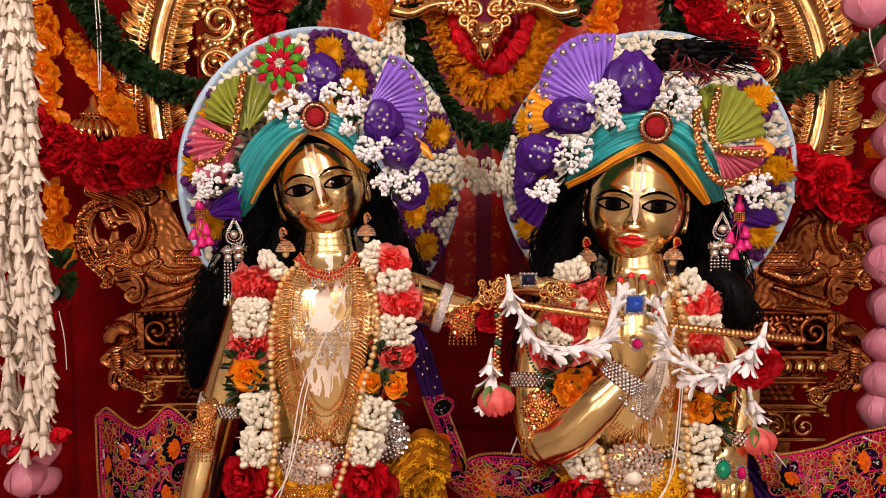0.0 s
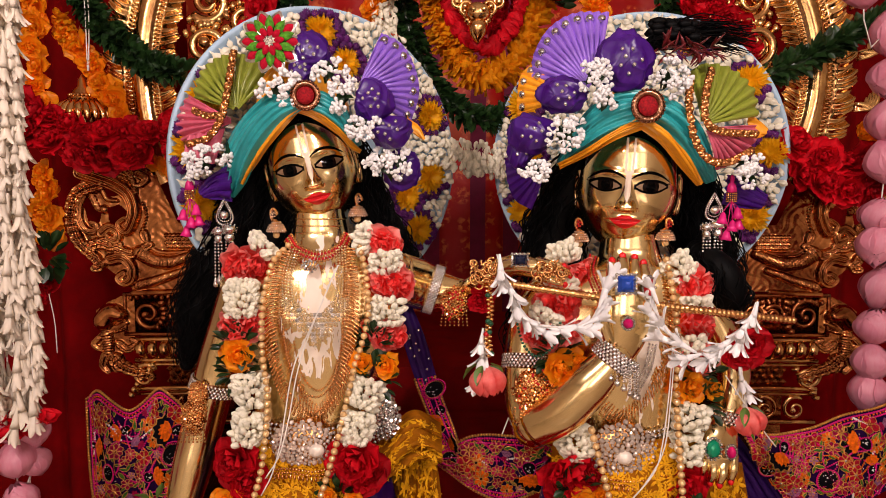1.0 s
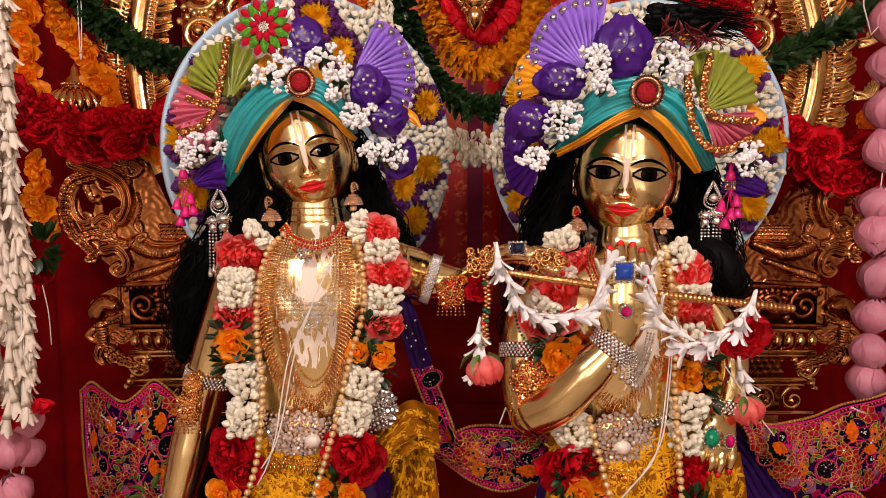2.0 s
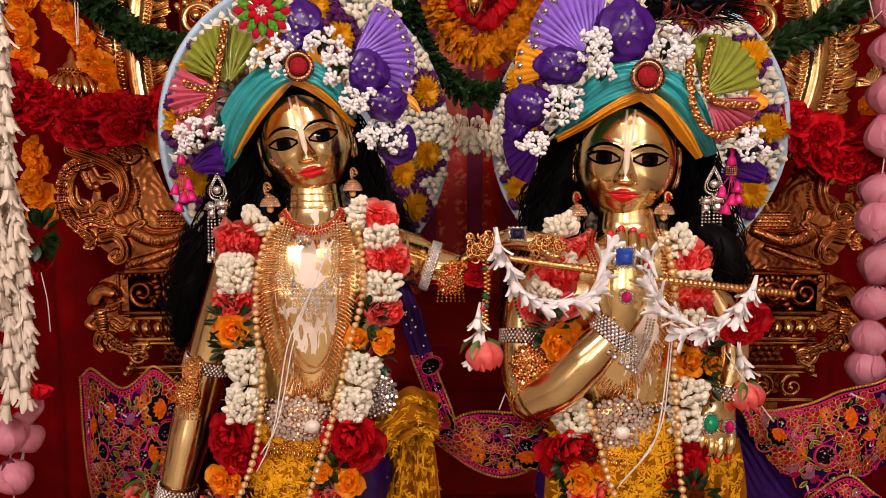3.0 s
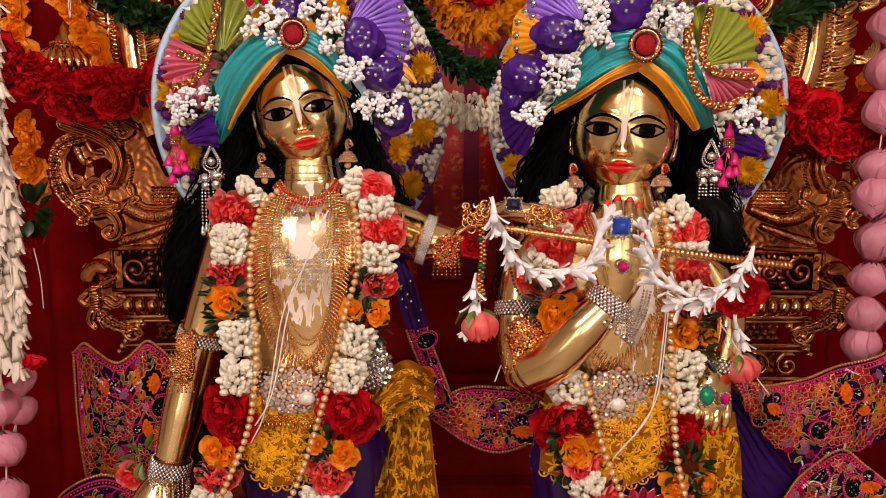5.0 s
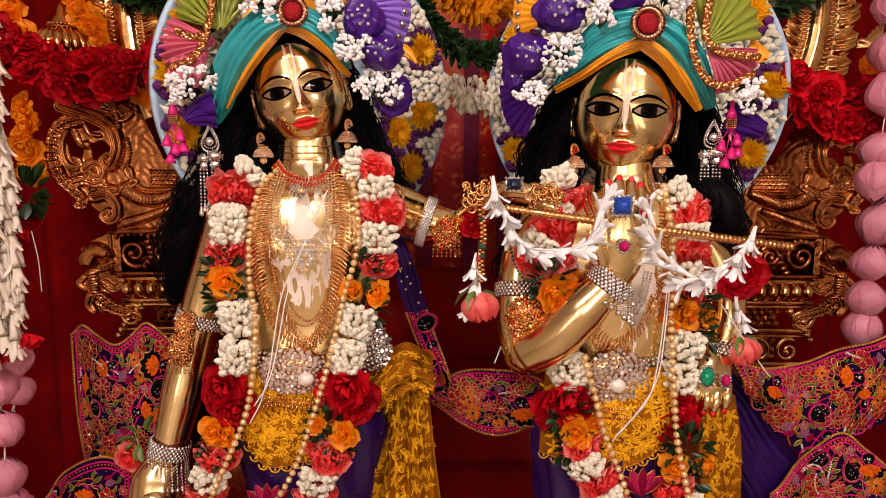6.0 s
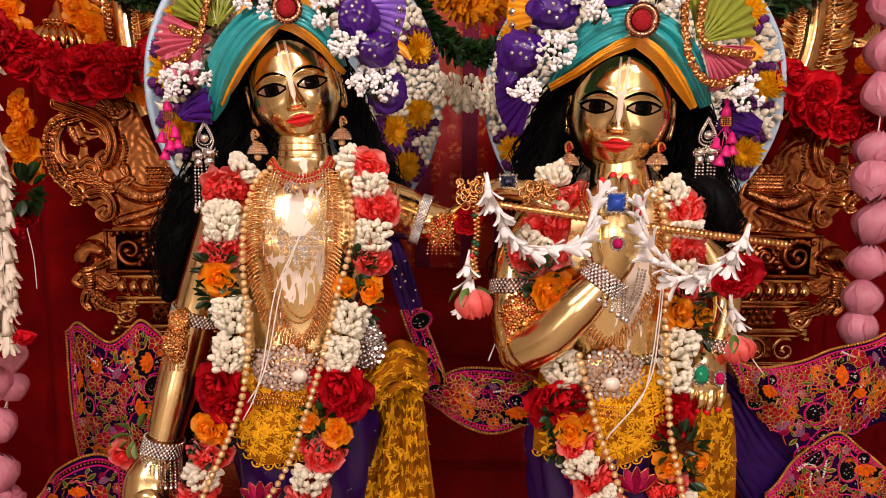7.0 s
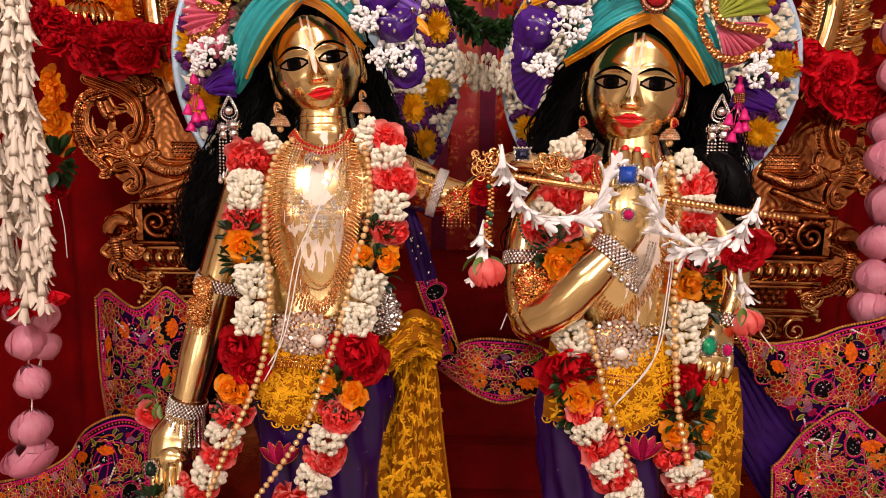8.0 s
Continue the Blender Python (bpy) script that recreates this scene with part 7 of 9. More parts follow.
leaf_garland([(-0.748, 1.310, 1.960), (-0.706, 1.300, 1.879), (-0.646, 1.290, 1.804), (-0.578, 1.285, 1.747), (-0.497, 1.280, 1.724)], 0.026, "dense garland of dark green leaves swagged over the arch", 1, 16)
leaf_garland([(0.658, 1.270, 1.722), (0.719, 1.260, 1.748), (0.792, 1.255, 1.785), (0.896, 1.250, 1.837)], 0.026, "dense garland of dark green leaves swagged over the arch", 2, 16)
leaf_garland([(-0.084, 1.390, 1.964), (-0.054, 1.390, 1.833), (0.001, 1.385, 1.712), (0.081, 1.380, 1.651), (0.154, 1.380, 1.657), (0.217, 1.390, 1.725)], 0.026, "dense garland of dark green leaves hanging in a curve", 3, 16)
leaf_garland([(-0.262, 1.340, 1.959), (-0.281, 1.340, 1.902), (-0.308, 1.330, 1.853)], 0.026, "dense garland of dark green leaves hanging in a curve", 4, 16)
leaf_garland([(0.265, 1.400, 1.896), (0.313, 1.400, 1.968)], 0.026, "dense garland of dark green leaves hanging in a curve", 5, 16)
leaf_garland([(0.471, 1.360, 1.966), (0.484, 1.360, 1.896), (0.503, 1.360, 1.850)], 0.026, "dense garland of dark green leaves hanging in a curve", 6, 16)


def petal_garland(pts, r, material, label, seed, n=26, size=0.03):
    """Thick garland of single petals strung close together."""
    t = thing("petal_garland", pts[len(pts) // 2], label, "garland", "petal garlands")
    rnd = random.Random(seed)
    m = int(length(curve(pts, 60)) / 0.009)
    p = curve(pts, m)
    tan = np.gradient(p, axis=0)
    g = Geo()
    for k in range(m):
        z = unit(tan[k])
        x = unit(np.cross(z, (0, 1, 0)))
        y = np.cross(z, x)
        rot = np.stack([x, y, z], 1)
        for j in range(n // 3):
            q = petal_grid(r * rnd.uniform(0.85, 1.1), size * 0.5, 0.3, rnd.uniform(-0.15, 0.15), 4, 3, 0.4, 0.6)
            w = turned(q, rnd.uniform(-0.3, 0.9), rnd.uniform(0, 6.283))
            g.sheet(w @ rot.T + p[k] + jit(0.002))
    part("petals", g, material, t)
    return t


petal_garland([(-0.014, 1.370, 1.958), (0.007, 1.365, 1.863), (0.043, 1.360, 1.773), (0.103, 1.360, 1.734), (0.166, 1.360, 1.767), (0.206, 1.365, 1.851), (0.232, 1.370, 1.958)], 0.040, MARIGOLD, "garland of orange marigold petals hanging in a U", 1, 54, 0.040)
t = thing("petal_garland", (0.102, 1.345, 1.785), "garland of folded deep red rose petals hanging in a U", "garland", "petal garlands")
bundle = lotus_mesh(9, 0.0155, 0.050, 0.0, ROSE_RED)
path = curve([(0.013, 1.345, 1.953), (0.034, 1.340, 1.862), (0.062, 1.335, 1.810), (0.102, 1.335, 1.790), (0.143, 1.335, 1.810), (0.172, 1.340, 1.868), (0.187, 1.345, 1.953)], 19)
tan = np.gradient(path, axis=0)
for k, q in enumerate(path):
    put("folded_petal", bundle, t, q + jit(0.003), unit(np.cross(tan[k], (0, 1, 0)) + jit(0.15)), random.uniform(0.9, 1.1))
rose_swag([(0.061, 1.370, 1.887), (0.079, 1.365, 1.821), (0.115, 1.365, 1.816), (0.145, 1.370, 1.887)], 0.02, 1, ROSES_RED, "red_rose", "garland of small deep red roses hanging in a U", "rose swags", 0.8, 14)
petal_garland([(-0.738, 1.285, 1.841), (-0.715, 1.280, 1.785)], 0.02, MARIGOLD, "short garland of orange petals", 3, 22)
# jasmine string between the discs
t = thing("jasmine_string", (0.085, 1.340, 1.563), "string of jasmine buds joining the two discs", "garland")
rnd = random.Random(3)
for k in range(150):
    f = rnd.random()
    c = arr((0.033, 1.340, 1.575)) * (1 - f) + arr((0.136, 1.340, 1.557)) * f + arr((0, rnd.uniform(-0.012, 0.012), -0.006 * math.sin(f * 3.14) + rnd.uniform(-0.022, 0.024)))
    put("jasmine_bud", rnd.choice(BUDS), t, c, (rnd.uniform(-0.5, 0.5), rnd.uniform(-0.6, 0.1), rnd.choice((-1, -1, 0.8))), rnd.uniform(0.8, 1.05))
t = thing("jasmine_string", (-0.098, 1.330, 1.842), "string of jasmine buds hanging behind the disc", "garland")
for k in range(110):
    f = rnd.random()
    c = arr((-0.112, 1.360, 1.896)) * (1 - f) + arr((-0.083, 1.360, 1.779)) * f + arr((rnd.uniform(-0.022, 0.022), rnd.uniform(-0.012, 0.012), 0))
    put("jasmine_bud", rnd.choice(BUDS), t, c, (rnd.uniform(-0.8, 0.8), rnd.uniform(-0.6, 0.1), -0.7), rnd.uniform(0.8, 1.05))



# ---- jewellery ----
def pearl_string(sides, r, label):
    t = thing("pearl_necklace", sides[0][-1], label, "necklace", "long pearl necklaces")
    g = Geo()
    g.ball((0, 0, 0), r, 8, 12)
    me = g.mesh("pearl", PEARL)
    for pts in sides:
        p = curve(pts, int(length(curve(pts, 60)) / (2.05 * r)))
        for q in p:
            put("pearl", me, t, q, (0, -1, 0), random.uniform(0.92, 1.06))
    return t


pearl_string([[(-0.230, 0.990, 1.406), (-0.250, 0.965, 1.378), (-0.260, 0.945, 1.312), (-0.259, 0.935, 1.245), (-0.251, 0.928, 1.187), (-0.253, 0.915, 1.114), (-0.265, 0.900, 1.045), (-0.311, 0.885, 0.935), (-0.342, 0.870, 0.851)],
              [(-0.121, 0.990, 1.415), (-0.105, 0.965, 1.360), (-0.102, 0.945, 1.294), (-0.120, 0.935, 1.228), (-0.135, 0.925, 1.162), (-0.151, 0.912, 1.097), (-0.188, 0.895, 0.983), (-0.224, 0.880, 0.921), (-0.273, 0.870, 0.853)]], 0.0052, "long string of cream pearls worn over the garland")
pearl_string([[(0.231, 0.900, 1.141), (0.246, 0.895, 1.086), (0.259, 0.890, 1.036), (0.286, 0.885, 0.967), (0.318, 0.875, 0.874)],
              [(0.354, 0.955, 1.387), (0.359, 0.935, 1.329), (0.362, 0.920, 1.264), (0.358, 0.910, 1.199), (0.361, 0.900, 1.117), (0.368, 0.890, 1.021), (0.380, 0.882, 0.962), (0.401, 0.875, 0.867)]], 0.0056, "long string of cream pearls worn over the garland")


ANTIQUE_PALE = surface("pale_gold_jewellery", (0.93, 0.74, 0.46), 0.16, 1.0, 60, 0.25)


def chain_necklace(pts, label, r, rows, spread, material, drops=True, seed=0, drop_m=None):
    """Rows of small beads side by side with drops along the outer row."""
    t = thing("chain_necklace", pts[len(pts) // 2], label, "necklace", "jewelled necklaces")
    p = curve(pts, 60)
    tan = np.gradient(p, axis=0)
    nrm = np.cross(tan, (0, -1, 0))
    nrm /= np.linalg.norm(nrm, axis=1, keepdims=True) + 1e-9
    if drops and rows > 2:
        # fringe of small gold leaves on both sides of a bead spine
        steps = int(length(p) / 0.0060)
        mid, side = curve(p, steps), curve(p + nrm * 0.001, steps)
        rnd = random.Random(seed)
        for way in (-1, 0, 1):
            g = Geo()
            for c, e in zip(mid, side):
                d = unit(e - c)
                c = c + arr((0, -0.003, 0))
                if way == 0:
                    g.ball(c, r * rnd.uniform(0.8, 1.1), 4, 6)
                    continue
                tip = c + d * way * spread * rows * 0.36 + jit(0.0012) + arr((0, 0, -0.002))
                g.tube(np.linspace(c, tip, 5), arr((0.5, 0.75, 0.35, 0.8, 0.3)) * r, 5)
                g.ball(tip + arr((0, -0.001, 0)), r * rnd.uniform(0.55, 0.8), 4, 6)
            part("gold_fringe" if way else "beading", g, material, t)
        rows, drops = 0, False
    for k in range(rows):
        g = Geo()
        q = p + nrm * spread * (k - (rows - 1) / 2) + arr((0, -0.002, 0))
        beads(g, q, r, 2.1 * r, nu=4, nv=6)
        part("beading", g, material if k % 2 == 0 else (drop_m or material), t)
    if drops:
        g = Geo()
        e = curve(p + nrm * spread * (rows / 2 + 0.6), int(length(p) / 0.0062))
        for q in e:
            g.ball(q + arr((0, -0.002, 0)), (r * 1.1, r * 1.1, r * 2.0), 4, 6)
        part("drop_fringe", g, material, t)
    return t


NL = [(-0.234, 0.985, 1.400), (-0.244, 0.957, 1.353), (-0.248, 0.945, 1.278), (-0.230, 0.945, 1.191), (-0.186, 0.945, 1.146), (-0.145, 0.945, 1.190), (-0.126, 0.947, 1.277), (-0.126, 0.957, 1.353), (-0.135, 0.985, 1.402)]
chain_necklace(NL, "wide rose-gold necklace with close rows of drops", 0.0030, 4, 0.0068, JEWEL_GOLD, True, 1)
chain_necklace([(-0.227, 0.985, 1.398), (-0.231, 0.957, 1.336), (-0.228, 0.950, 1.259), (-0.212, 0.955, 1.197), (-0.184, 0.955, 1.174), (-0.158, 0.955, 1.196), (-0.142, 0.950, 1.259), (-0.139, 0.957, 1.336), (-0.142, 0.985, 1.400)], "fine rose-gold chain hanging to the waist", 0.0022, 1, 0.0052, JEWEL_GOLD, False, 2)
chain_necklace([(-0.233, 1.005, 1.417), (-0.214, 0.985, 1.400), (-0.180, 0.975, 1.390), (-0.149, 0.985, 1.400), (-0.137, 1.005, 1.422)], "red and gold bead choker", 0.0024, 5, 0.0036, JEWEL_GOLD, False, 3, RED_BEAD)
chain_necklace([(-0.218, 0.985, 1.400), (-0.225, 0.962, 1.361), (-0.221, 0.953, 1.326), (-0.200, 0.950, 1.302)], "pale gold chain of close-set rhinestones", 0.0021, 4, 0.0046, ANTIQUE_PALE, False, 4)
chain_necklace([(-0.147, 0.985, 1.404), (-0.142, 0.962, 1.361), (-0.145, 0.953, 1.326), (-0.164, 0.950, 1.302)], "pale gold chain of close-set rhinestones", 0.0021, 4, 0.0046, ANTIQUE_PALE, False, 5)


def stone_cluster(name, c, rx, rz, n, label, seed, material=None, y=0.004, r=0.0026, bed=None):
    """Close-set stones on a plate, in a spiral."""
    t = thing(name, (c[0], c[1], c[2] - rz), label, "jewel", "jewelled clusters")
    rnd = random.Random(seed)
    g = Geo()
    g.ball(c, (rx * 0.92, y, rz * 0.92), 8, 24)
    part("plate", g, bed or JEWEL_GOLD, t)
    g = Geo()
    for k in range(n):
        f = math.sqrt((k + 0.5) / n)
        a = k * 2.39996
        q = arr(c) + arr((math.cos(a) * f * rx, -y * math.sqrt(max(0, 1 - f * f)) - 0.001, math.sin(a) * f * rz))
        s = r * rnd.uniform(0.7, 1.3)
        g.lathe([(s, 0), (s, 0.35 * s), (s * 0.55, 0.9 * s), (0, 0.9 * s)], 8, q, unit((rnd.uniform(-0.6, 0.6), -1, rnd.uniform(-0.6, 0.6))))
    part("pave", g, material or STONE, t, smooth=False)
    return t


# openwork pendant: rings of gold wire set with stones, wide at the top and pointed below
t = thing("pendant", (-0.180, 0.944, 1.273), "wide openwork gold pendant set with pale stones", "jewel", "jewelled clusters")
rnd = random.Random(31)
for cx, cz, n in [(x, z, 0) for z, half in ((484, 7.0), (492, 7.0), (500, 6.5), (508, 6.0), (516, 5.0), (524, 4.5), (532, 3.5), (540, 2.5), (548, 1.5), (556, 0.5)) for x in np.arange(-half, half + 0.1, 1.0)]:
    c = arr((-0.180, 0.947, 1.304)) + arr((cx * 0.0068, -0.002 - 0.0004 * cz / 100, -(cz - 508) * 0.00093))
    if abs(cx) < (507 - cz) / 4:
        continue
    g = Geo()
    a = np.linspace(0, 6.283, 9)
    g.tube(np.stack([c[0] + 0.0031 * np.cos(a), 0 * a + c[1], c[2] + 0.0031 * np.sin(a)], 1), 0.0008, 5, caps=False)
    g.ball(c + arr((0, -0.001, 0)), 0.0019, 4, 8)
    part("wire_ring", g, ANTIQUE_PALE if rnd.random() < 0.8 else STONE, t)
stone_cluster("pendant", (-0.191, 0.968, 1.377), 0.013, 0.010, 24, "small red and white pendant on the choker", 3, r=0.002)
for c, rx, rz, n, s in (((-0.201, 0.945, 1.106), 0.050, 0.036, 84, 4), ((0.283, 0.922, 1.104), 0.054, 0.042, 96, 5)):
    b = stone_cluster("belt_buckle", c, rx, rz, int(n * 1.5), "round jewelled belt buckle with a large pearl", s, BUCKLE_STONE, r=0.0037, y=0.012, bed=JEWEL_GOLD)
    g = Geo()
    g.ball(arr(c) + arr((0.022 if s == 4 else 0.0, -0.014, -0.008)), (0.0125, 0.009, 0.0105), 10, 14)
    part("large_pearl", g, surface("cream_pearl", (0.86, 0.76, 0.64), 0.25, 0.1, 20, 0.08, coat=0.5), b)
for pts, lab in (([(-0.283, 0.965, 1.099), (-0.252, 0.950, 1.111), (-0.224, 0.940, 1.108)], 1), ([(-0.173, 0.942, 1.103), (-0.131, 0.950, 1.110), (-0.089, 0.965, 1.126), (-0.064, 0.985, 1.132)], 2),
                 ([(0.224, 0.940, 1.111), (0.246, 0.925, 1.108), (0.262, 0.920, 1.105)], 3), ([(0.305, 0.922, 1.104), (0.340, 0.925, 1.109), (0.392, 0.940, 1.119)], 4)):
    chain_necklace(pts, "broad belt of silver beads in rows", 0.0032, 7, 0.0075, SILVER, False, lab, STONE)
chain_necklace([(-0.264, 0.940, 1.059), (-0.223, 0.930, 1.068), (-0.180, 0.928, 1.064), (-0.138, 0.935, 1.074)], "row of tiny hanging belt beads", 0.0022, 2, 0.006, JEWEL_GOLD, True, 6)
chain_necklace([(0.216, 0.920, 1.066), (0.252, 0.910, 1.061), (0.302, 0.908, 1.057), (0.355, 0.915, 1.067)], "row of tiny hanging belt beads", 0.0022, 2, 0.006, JEWEL_GOLD, True, 7)
stone_cluster("hip_ornament", (-0.080, 0.985, 1.132), 0.026, 0.040, 70, "silver hip ornament of round beads", 8, SILVER, r=0.0040, y=0.008, bed=SILVER)
# necklaces of the flute player
chain_necklace([(0.360, 0.955, 1.369), (0.353, 0.935, 1.295), (0.343, 0.928, 1.228), (0.314, 0.925, 1.177), (0.284, 0.925, 1.151), (0.254, 0.928, 1.166), (0.229, 0.935, 1.201)], "wide rose-gold necklace with close rows of drops", 0.0021, 4, 0.0060, JEWEL_GOLD, True, 8)
chain_necklace([(0.250, 0.985, 1.389), (0.242, 0.965, 1.369), (0.250, 0.950, 1.340), (0.266, 0.945, 1.328)], "red and gold bead choker", 0.0022, 4, 0.0046, JEWEL_GOLD, False, 9, RED_BEAD)
chain_necklace([(0.354, 0.985, 1.391), (0.355, 0.965, 1.368), (0.345, 0.950, 1.336), (0.331, 0.945, 1.311)], "red and gold bead choker", 0.0022, 4, 0.0046, JEWEL_GOLD, False, 10, STONE)
chain_necklace([(0.327, 0.930, 1.262), (0.320, 0.928, 1.228), (0.304, 0.928, 1.194)], "silver chain of close-set rhinestones", 0.002, 3, 0.005, STONE, False, 11)


def earring(hook, c, r):
    """Bell-shaped earring under a curved hook."""
    t = thing("earring", c, "gold bell-shaped earring set with stones", "earring", "bell earrings")
    c, h = arr(c), arr(hook)
    g = Geo()
    g.lathe([(0.001, r * 1.15), (r * 0.35, r * 1.05), (r * 0.6, r * 0.75), (r * 0.85, r * 0.35), (r * 1.0, 0), (r * 0.9, -0.001), (r * 0.5, r * 0.5)], 18, c)
    part("bell", g, JEWEL_GOLD, t)
    g = Geo()
    for k in range(22):
        a = 6.283 * k / 22
        for j, (f, up, q) in enumerate(((1.02, -0.10, 0.0021), (0.99, 0.14, 0.0015), (0.90, 0.36, 0.0015), (0.76, 0.60, 0.0015), (0.52, 0.88, 0.0013))):
            g.ball(c + arr((math.cos(a + 0.14 * j) * r * f, math.sin(a + 0.14 * j) * r * f, r * up)), q, 4, 6)
    part("rim_beading", g, ROSE_STONE, t)
    g = Geo()
    g.ball(c + arr((0, 0, -r * 0.55)), r * 0.42, 8, 10)
    part("pearl_drop", g, PEARL, t)
    g = Geo()
    a = np.linspace(0, 4.6, 16)
    p = np.stack([h[0] + 0.006 * np.cos(a) * (1 - a / 9), h[1] + 0 * a, h[2] + 0.009 * np.sin(a)], 1)
    g.tube(np.vstack([c + arr((0, 0, r * 1.1)), p[::-1]]), 0.0022, 6)
    for q in p[::2]:
        g.ball(q + arr((0, -0.003, 0)), 0.0018, 4, 6)
    part("hook", g, JEWEL_GOLD, t)
    g = Geo()
    for k in range(9):
        a = k * 2.4
        g.ball(h + arr((0.0015 * math.sqrt(k) * math.cos(a), -0.0035, 0.0022 * math.sqrt(k) * math.sin(a))), 0.0015, 4, 6)
    part("red_stones", g, RED_BEAD if h[0] > 0 else ROSE_STONE, t)


for hook, c in (((-0.255, 1.000, 1.454), (-0.248, 0.990, 1.430)), ((-0.123, 1.020, 1.477), (-0.123, 1.010, 1.454)), ((0.223, 0.980, 1.440), (0.223, 0.970, 1.417)), ((0.364, 0.980, 1.440), (0.356, 0.970, 1.419))):
    earring(hook, c, 0.0135)


def cuff(a, b, r, label, rows=6, material=None, drops=0, bead=0.0030, squash=1.0):
    """Band of bead rows round a limb from a to b, with hanging bead tassels."""
    t = thing("bangle", b, label, "bangle", "jewelled bangles")
    a, b = arr(a), arr(b)
    z = unit(b - a)
    x = unit(np.cross(z, (0, 1, 0.1)))
    y = np.cross(z, x)
    g = Geo()
    g.tube(curve([a, b], 6), r - 0.001, 28)
    part("band", g, ANTIQUE, t)
    g = Geo()
    for k in range(rows):
        c = a + (b - a) * (k + 0.5) / rows
        n = int(6.283 * r / (bead * 2.1))
        for j in range(n):
            an = 6.283 * (j + 0.5 * (k % 2)) / n
            g.ball(c + r * (math.cos(an) * x + math.sin(an) * y), bead, 4, 6)
    part("beading", g, material or SILVER, t)
    if drops:
        g = Geo()
        for j in range(drops):
            an = 6.283 * j / drops
            e = b + (r + 0.001) * (math.cos(an) * x + math.sin(an) * y)
            if e[1] < b[1] + r * 0.6:
                beads(g, [e, e + arr((0, -0.001, -0.042))], 0.0021)
                g.ball(e + arr((0, -0.001, -0.047)), 0.0045, 6, 8)
        part("tassel_fringe", g, SILVER, t)
    return t


cuff((-0.372, 1.056, 1.171), (-0.378, 1.055, 1.151), 0.040, "broad silver bead armlet", 5)
cuff((-0.416, 1.008, 0.968), (-0.422, 1.005, 0.945), 0.031, "silver bead bracelet with bead tassels", 6, drops=24)
cuff((-0.010, 1.085, 1.324), (0.005, 1.085, 1.319), 0.0415, "silver armlet of close bead rows", 6)
cuff((0.143, 0.972, 1.234), (0.141, 0.964, 1.213), 0.0355, "broad silver bead armlet", 5)
cuff((0.251, 0.887, 1.244), (0.266, 0.886, 1.264), 0.031, "silver bead bracelet with bead tassels", 6, drops=18)
cuff((0.459, 0.958, 1.150), (0.455, 0.955, 1.131), 0.024, "narrow silver bead bracelet", 4)
for c, rx, rz, s in (((-0.387, 1.018, 1.160), 0.016, 0.020, 21), ((-0.393, 1.012, 1.123), 0.020, 0.030, 22), ((0.032, 1.035, 1.308), 0.022, 0.028, 23), ((0.146, 0.918, 1.197), 0.030, 0.034, 24)):
    stone_cluster("filigree_armlet", c, rx, rz, 110, "gold filigree armlet with tiny red and pearl beads", s, JEWEL_GOLD, 0.012, 0.0026)
    g = Geo()
    rnd = random.Random(s)
    for k in range(70):
        a, q = rnd.uniform(0, 6.28), rnd.uniform(0.3, 1.05)
        g.ball(arr(c) + arr((math.cos(a) * rx * q, -0.013, math.sin(a) * rz * q)), 0.0019, 4, 6, 1 if k % 2 and s > 22 else 0)
    for k in range(7):
        beads(g, [arr(c) + arr(((k - 3) * rx * 0.3, -0.012, -rz * 0.7)), arr(c) + arr(((k - 3) * rx * 0.33, -0.012, -rz * 1.3))], 0.0019)
    whole("gold_bead_fringe", g, [JEWEL_GOLD, RED_BEAD], "fringe of gold beads on an armlet", "beads", "gold bead fringes")


BRIGHT = surface("bright_paste_stones", (0.95, 0.88, 0.80), 0.08, 0.8, 200, 0.3)


def ring_stone(name, c, w, h, cut, material, label, round_=False):
    t = thing("ring", c, label, "ring", "finger rings and hand jewels")
    g = Geo()
    c = arr(c)
    n = 14 if round_ else 4
    a0 = 0 if round_ else math.pi / 4
    k = 1 if round_ else math.sqrt(2)
    a = np.linspace(0, 2 * np.pi, n, endpoint=False) + a0
    rim = np.stack([w * k * np.cos(a), 0 * a, h * k * np.sin(a)], 1)
    g.sheet(np.array([c + rim * s + arr((0, -y, 0)) for s, y in ((0.84, 0.001), (0.80, 0.0045), (0.58, 0.0085), (0.30, 0.0105), (0.02, 0.0108))]), wrap_v=True)
    part("stone", g, material, t, smooth=False)
    g = Geo()
    loop = np.vstack([c + rim, c + rim[:1]])
    for p, q in zip(loop[:-1], loop[1:]):
        beads(g, [p + arr((0, -0.003, 0)), q + arr((0, -0.003, 0))], 0.0023, 0.0047)
    g.sheet(np.array([c + rim * s + arr((0, -y, 0)) for s, y in ((1.04, -0.002), (1.04, 0.0005), (0.75, 0.0005), (0.02, 0.0005))]), wrap_v=True)
    part("setting", g, BRIGHT, t)
    return t


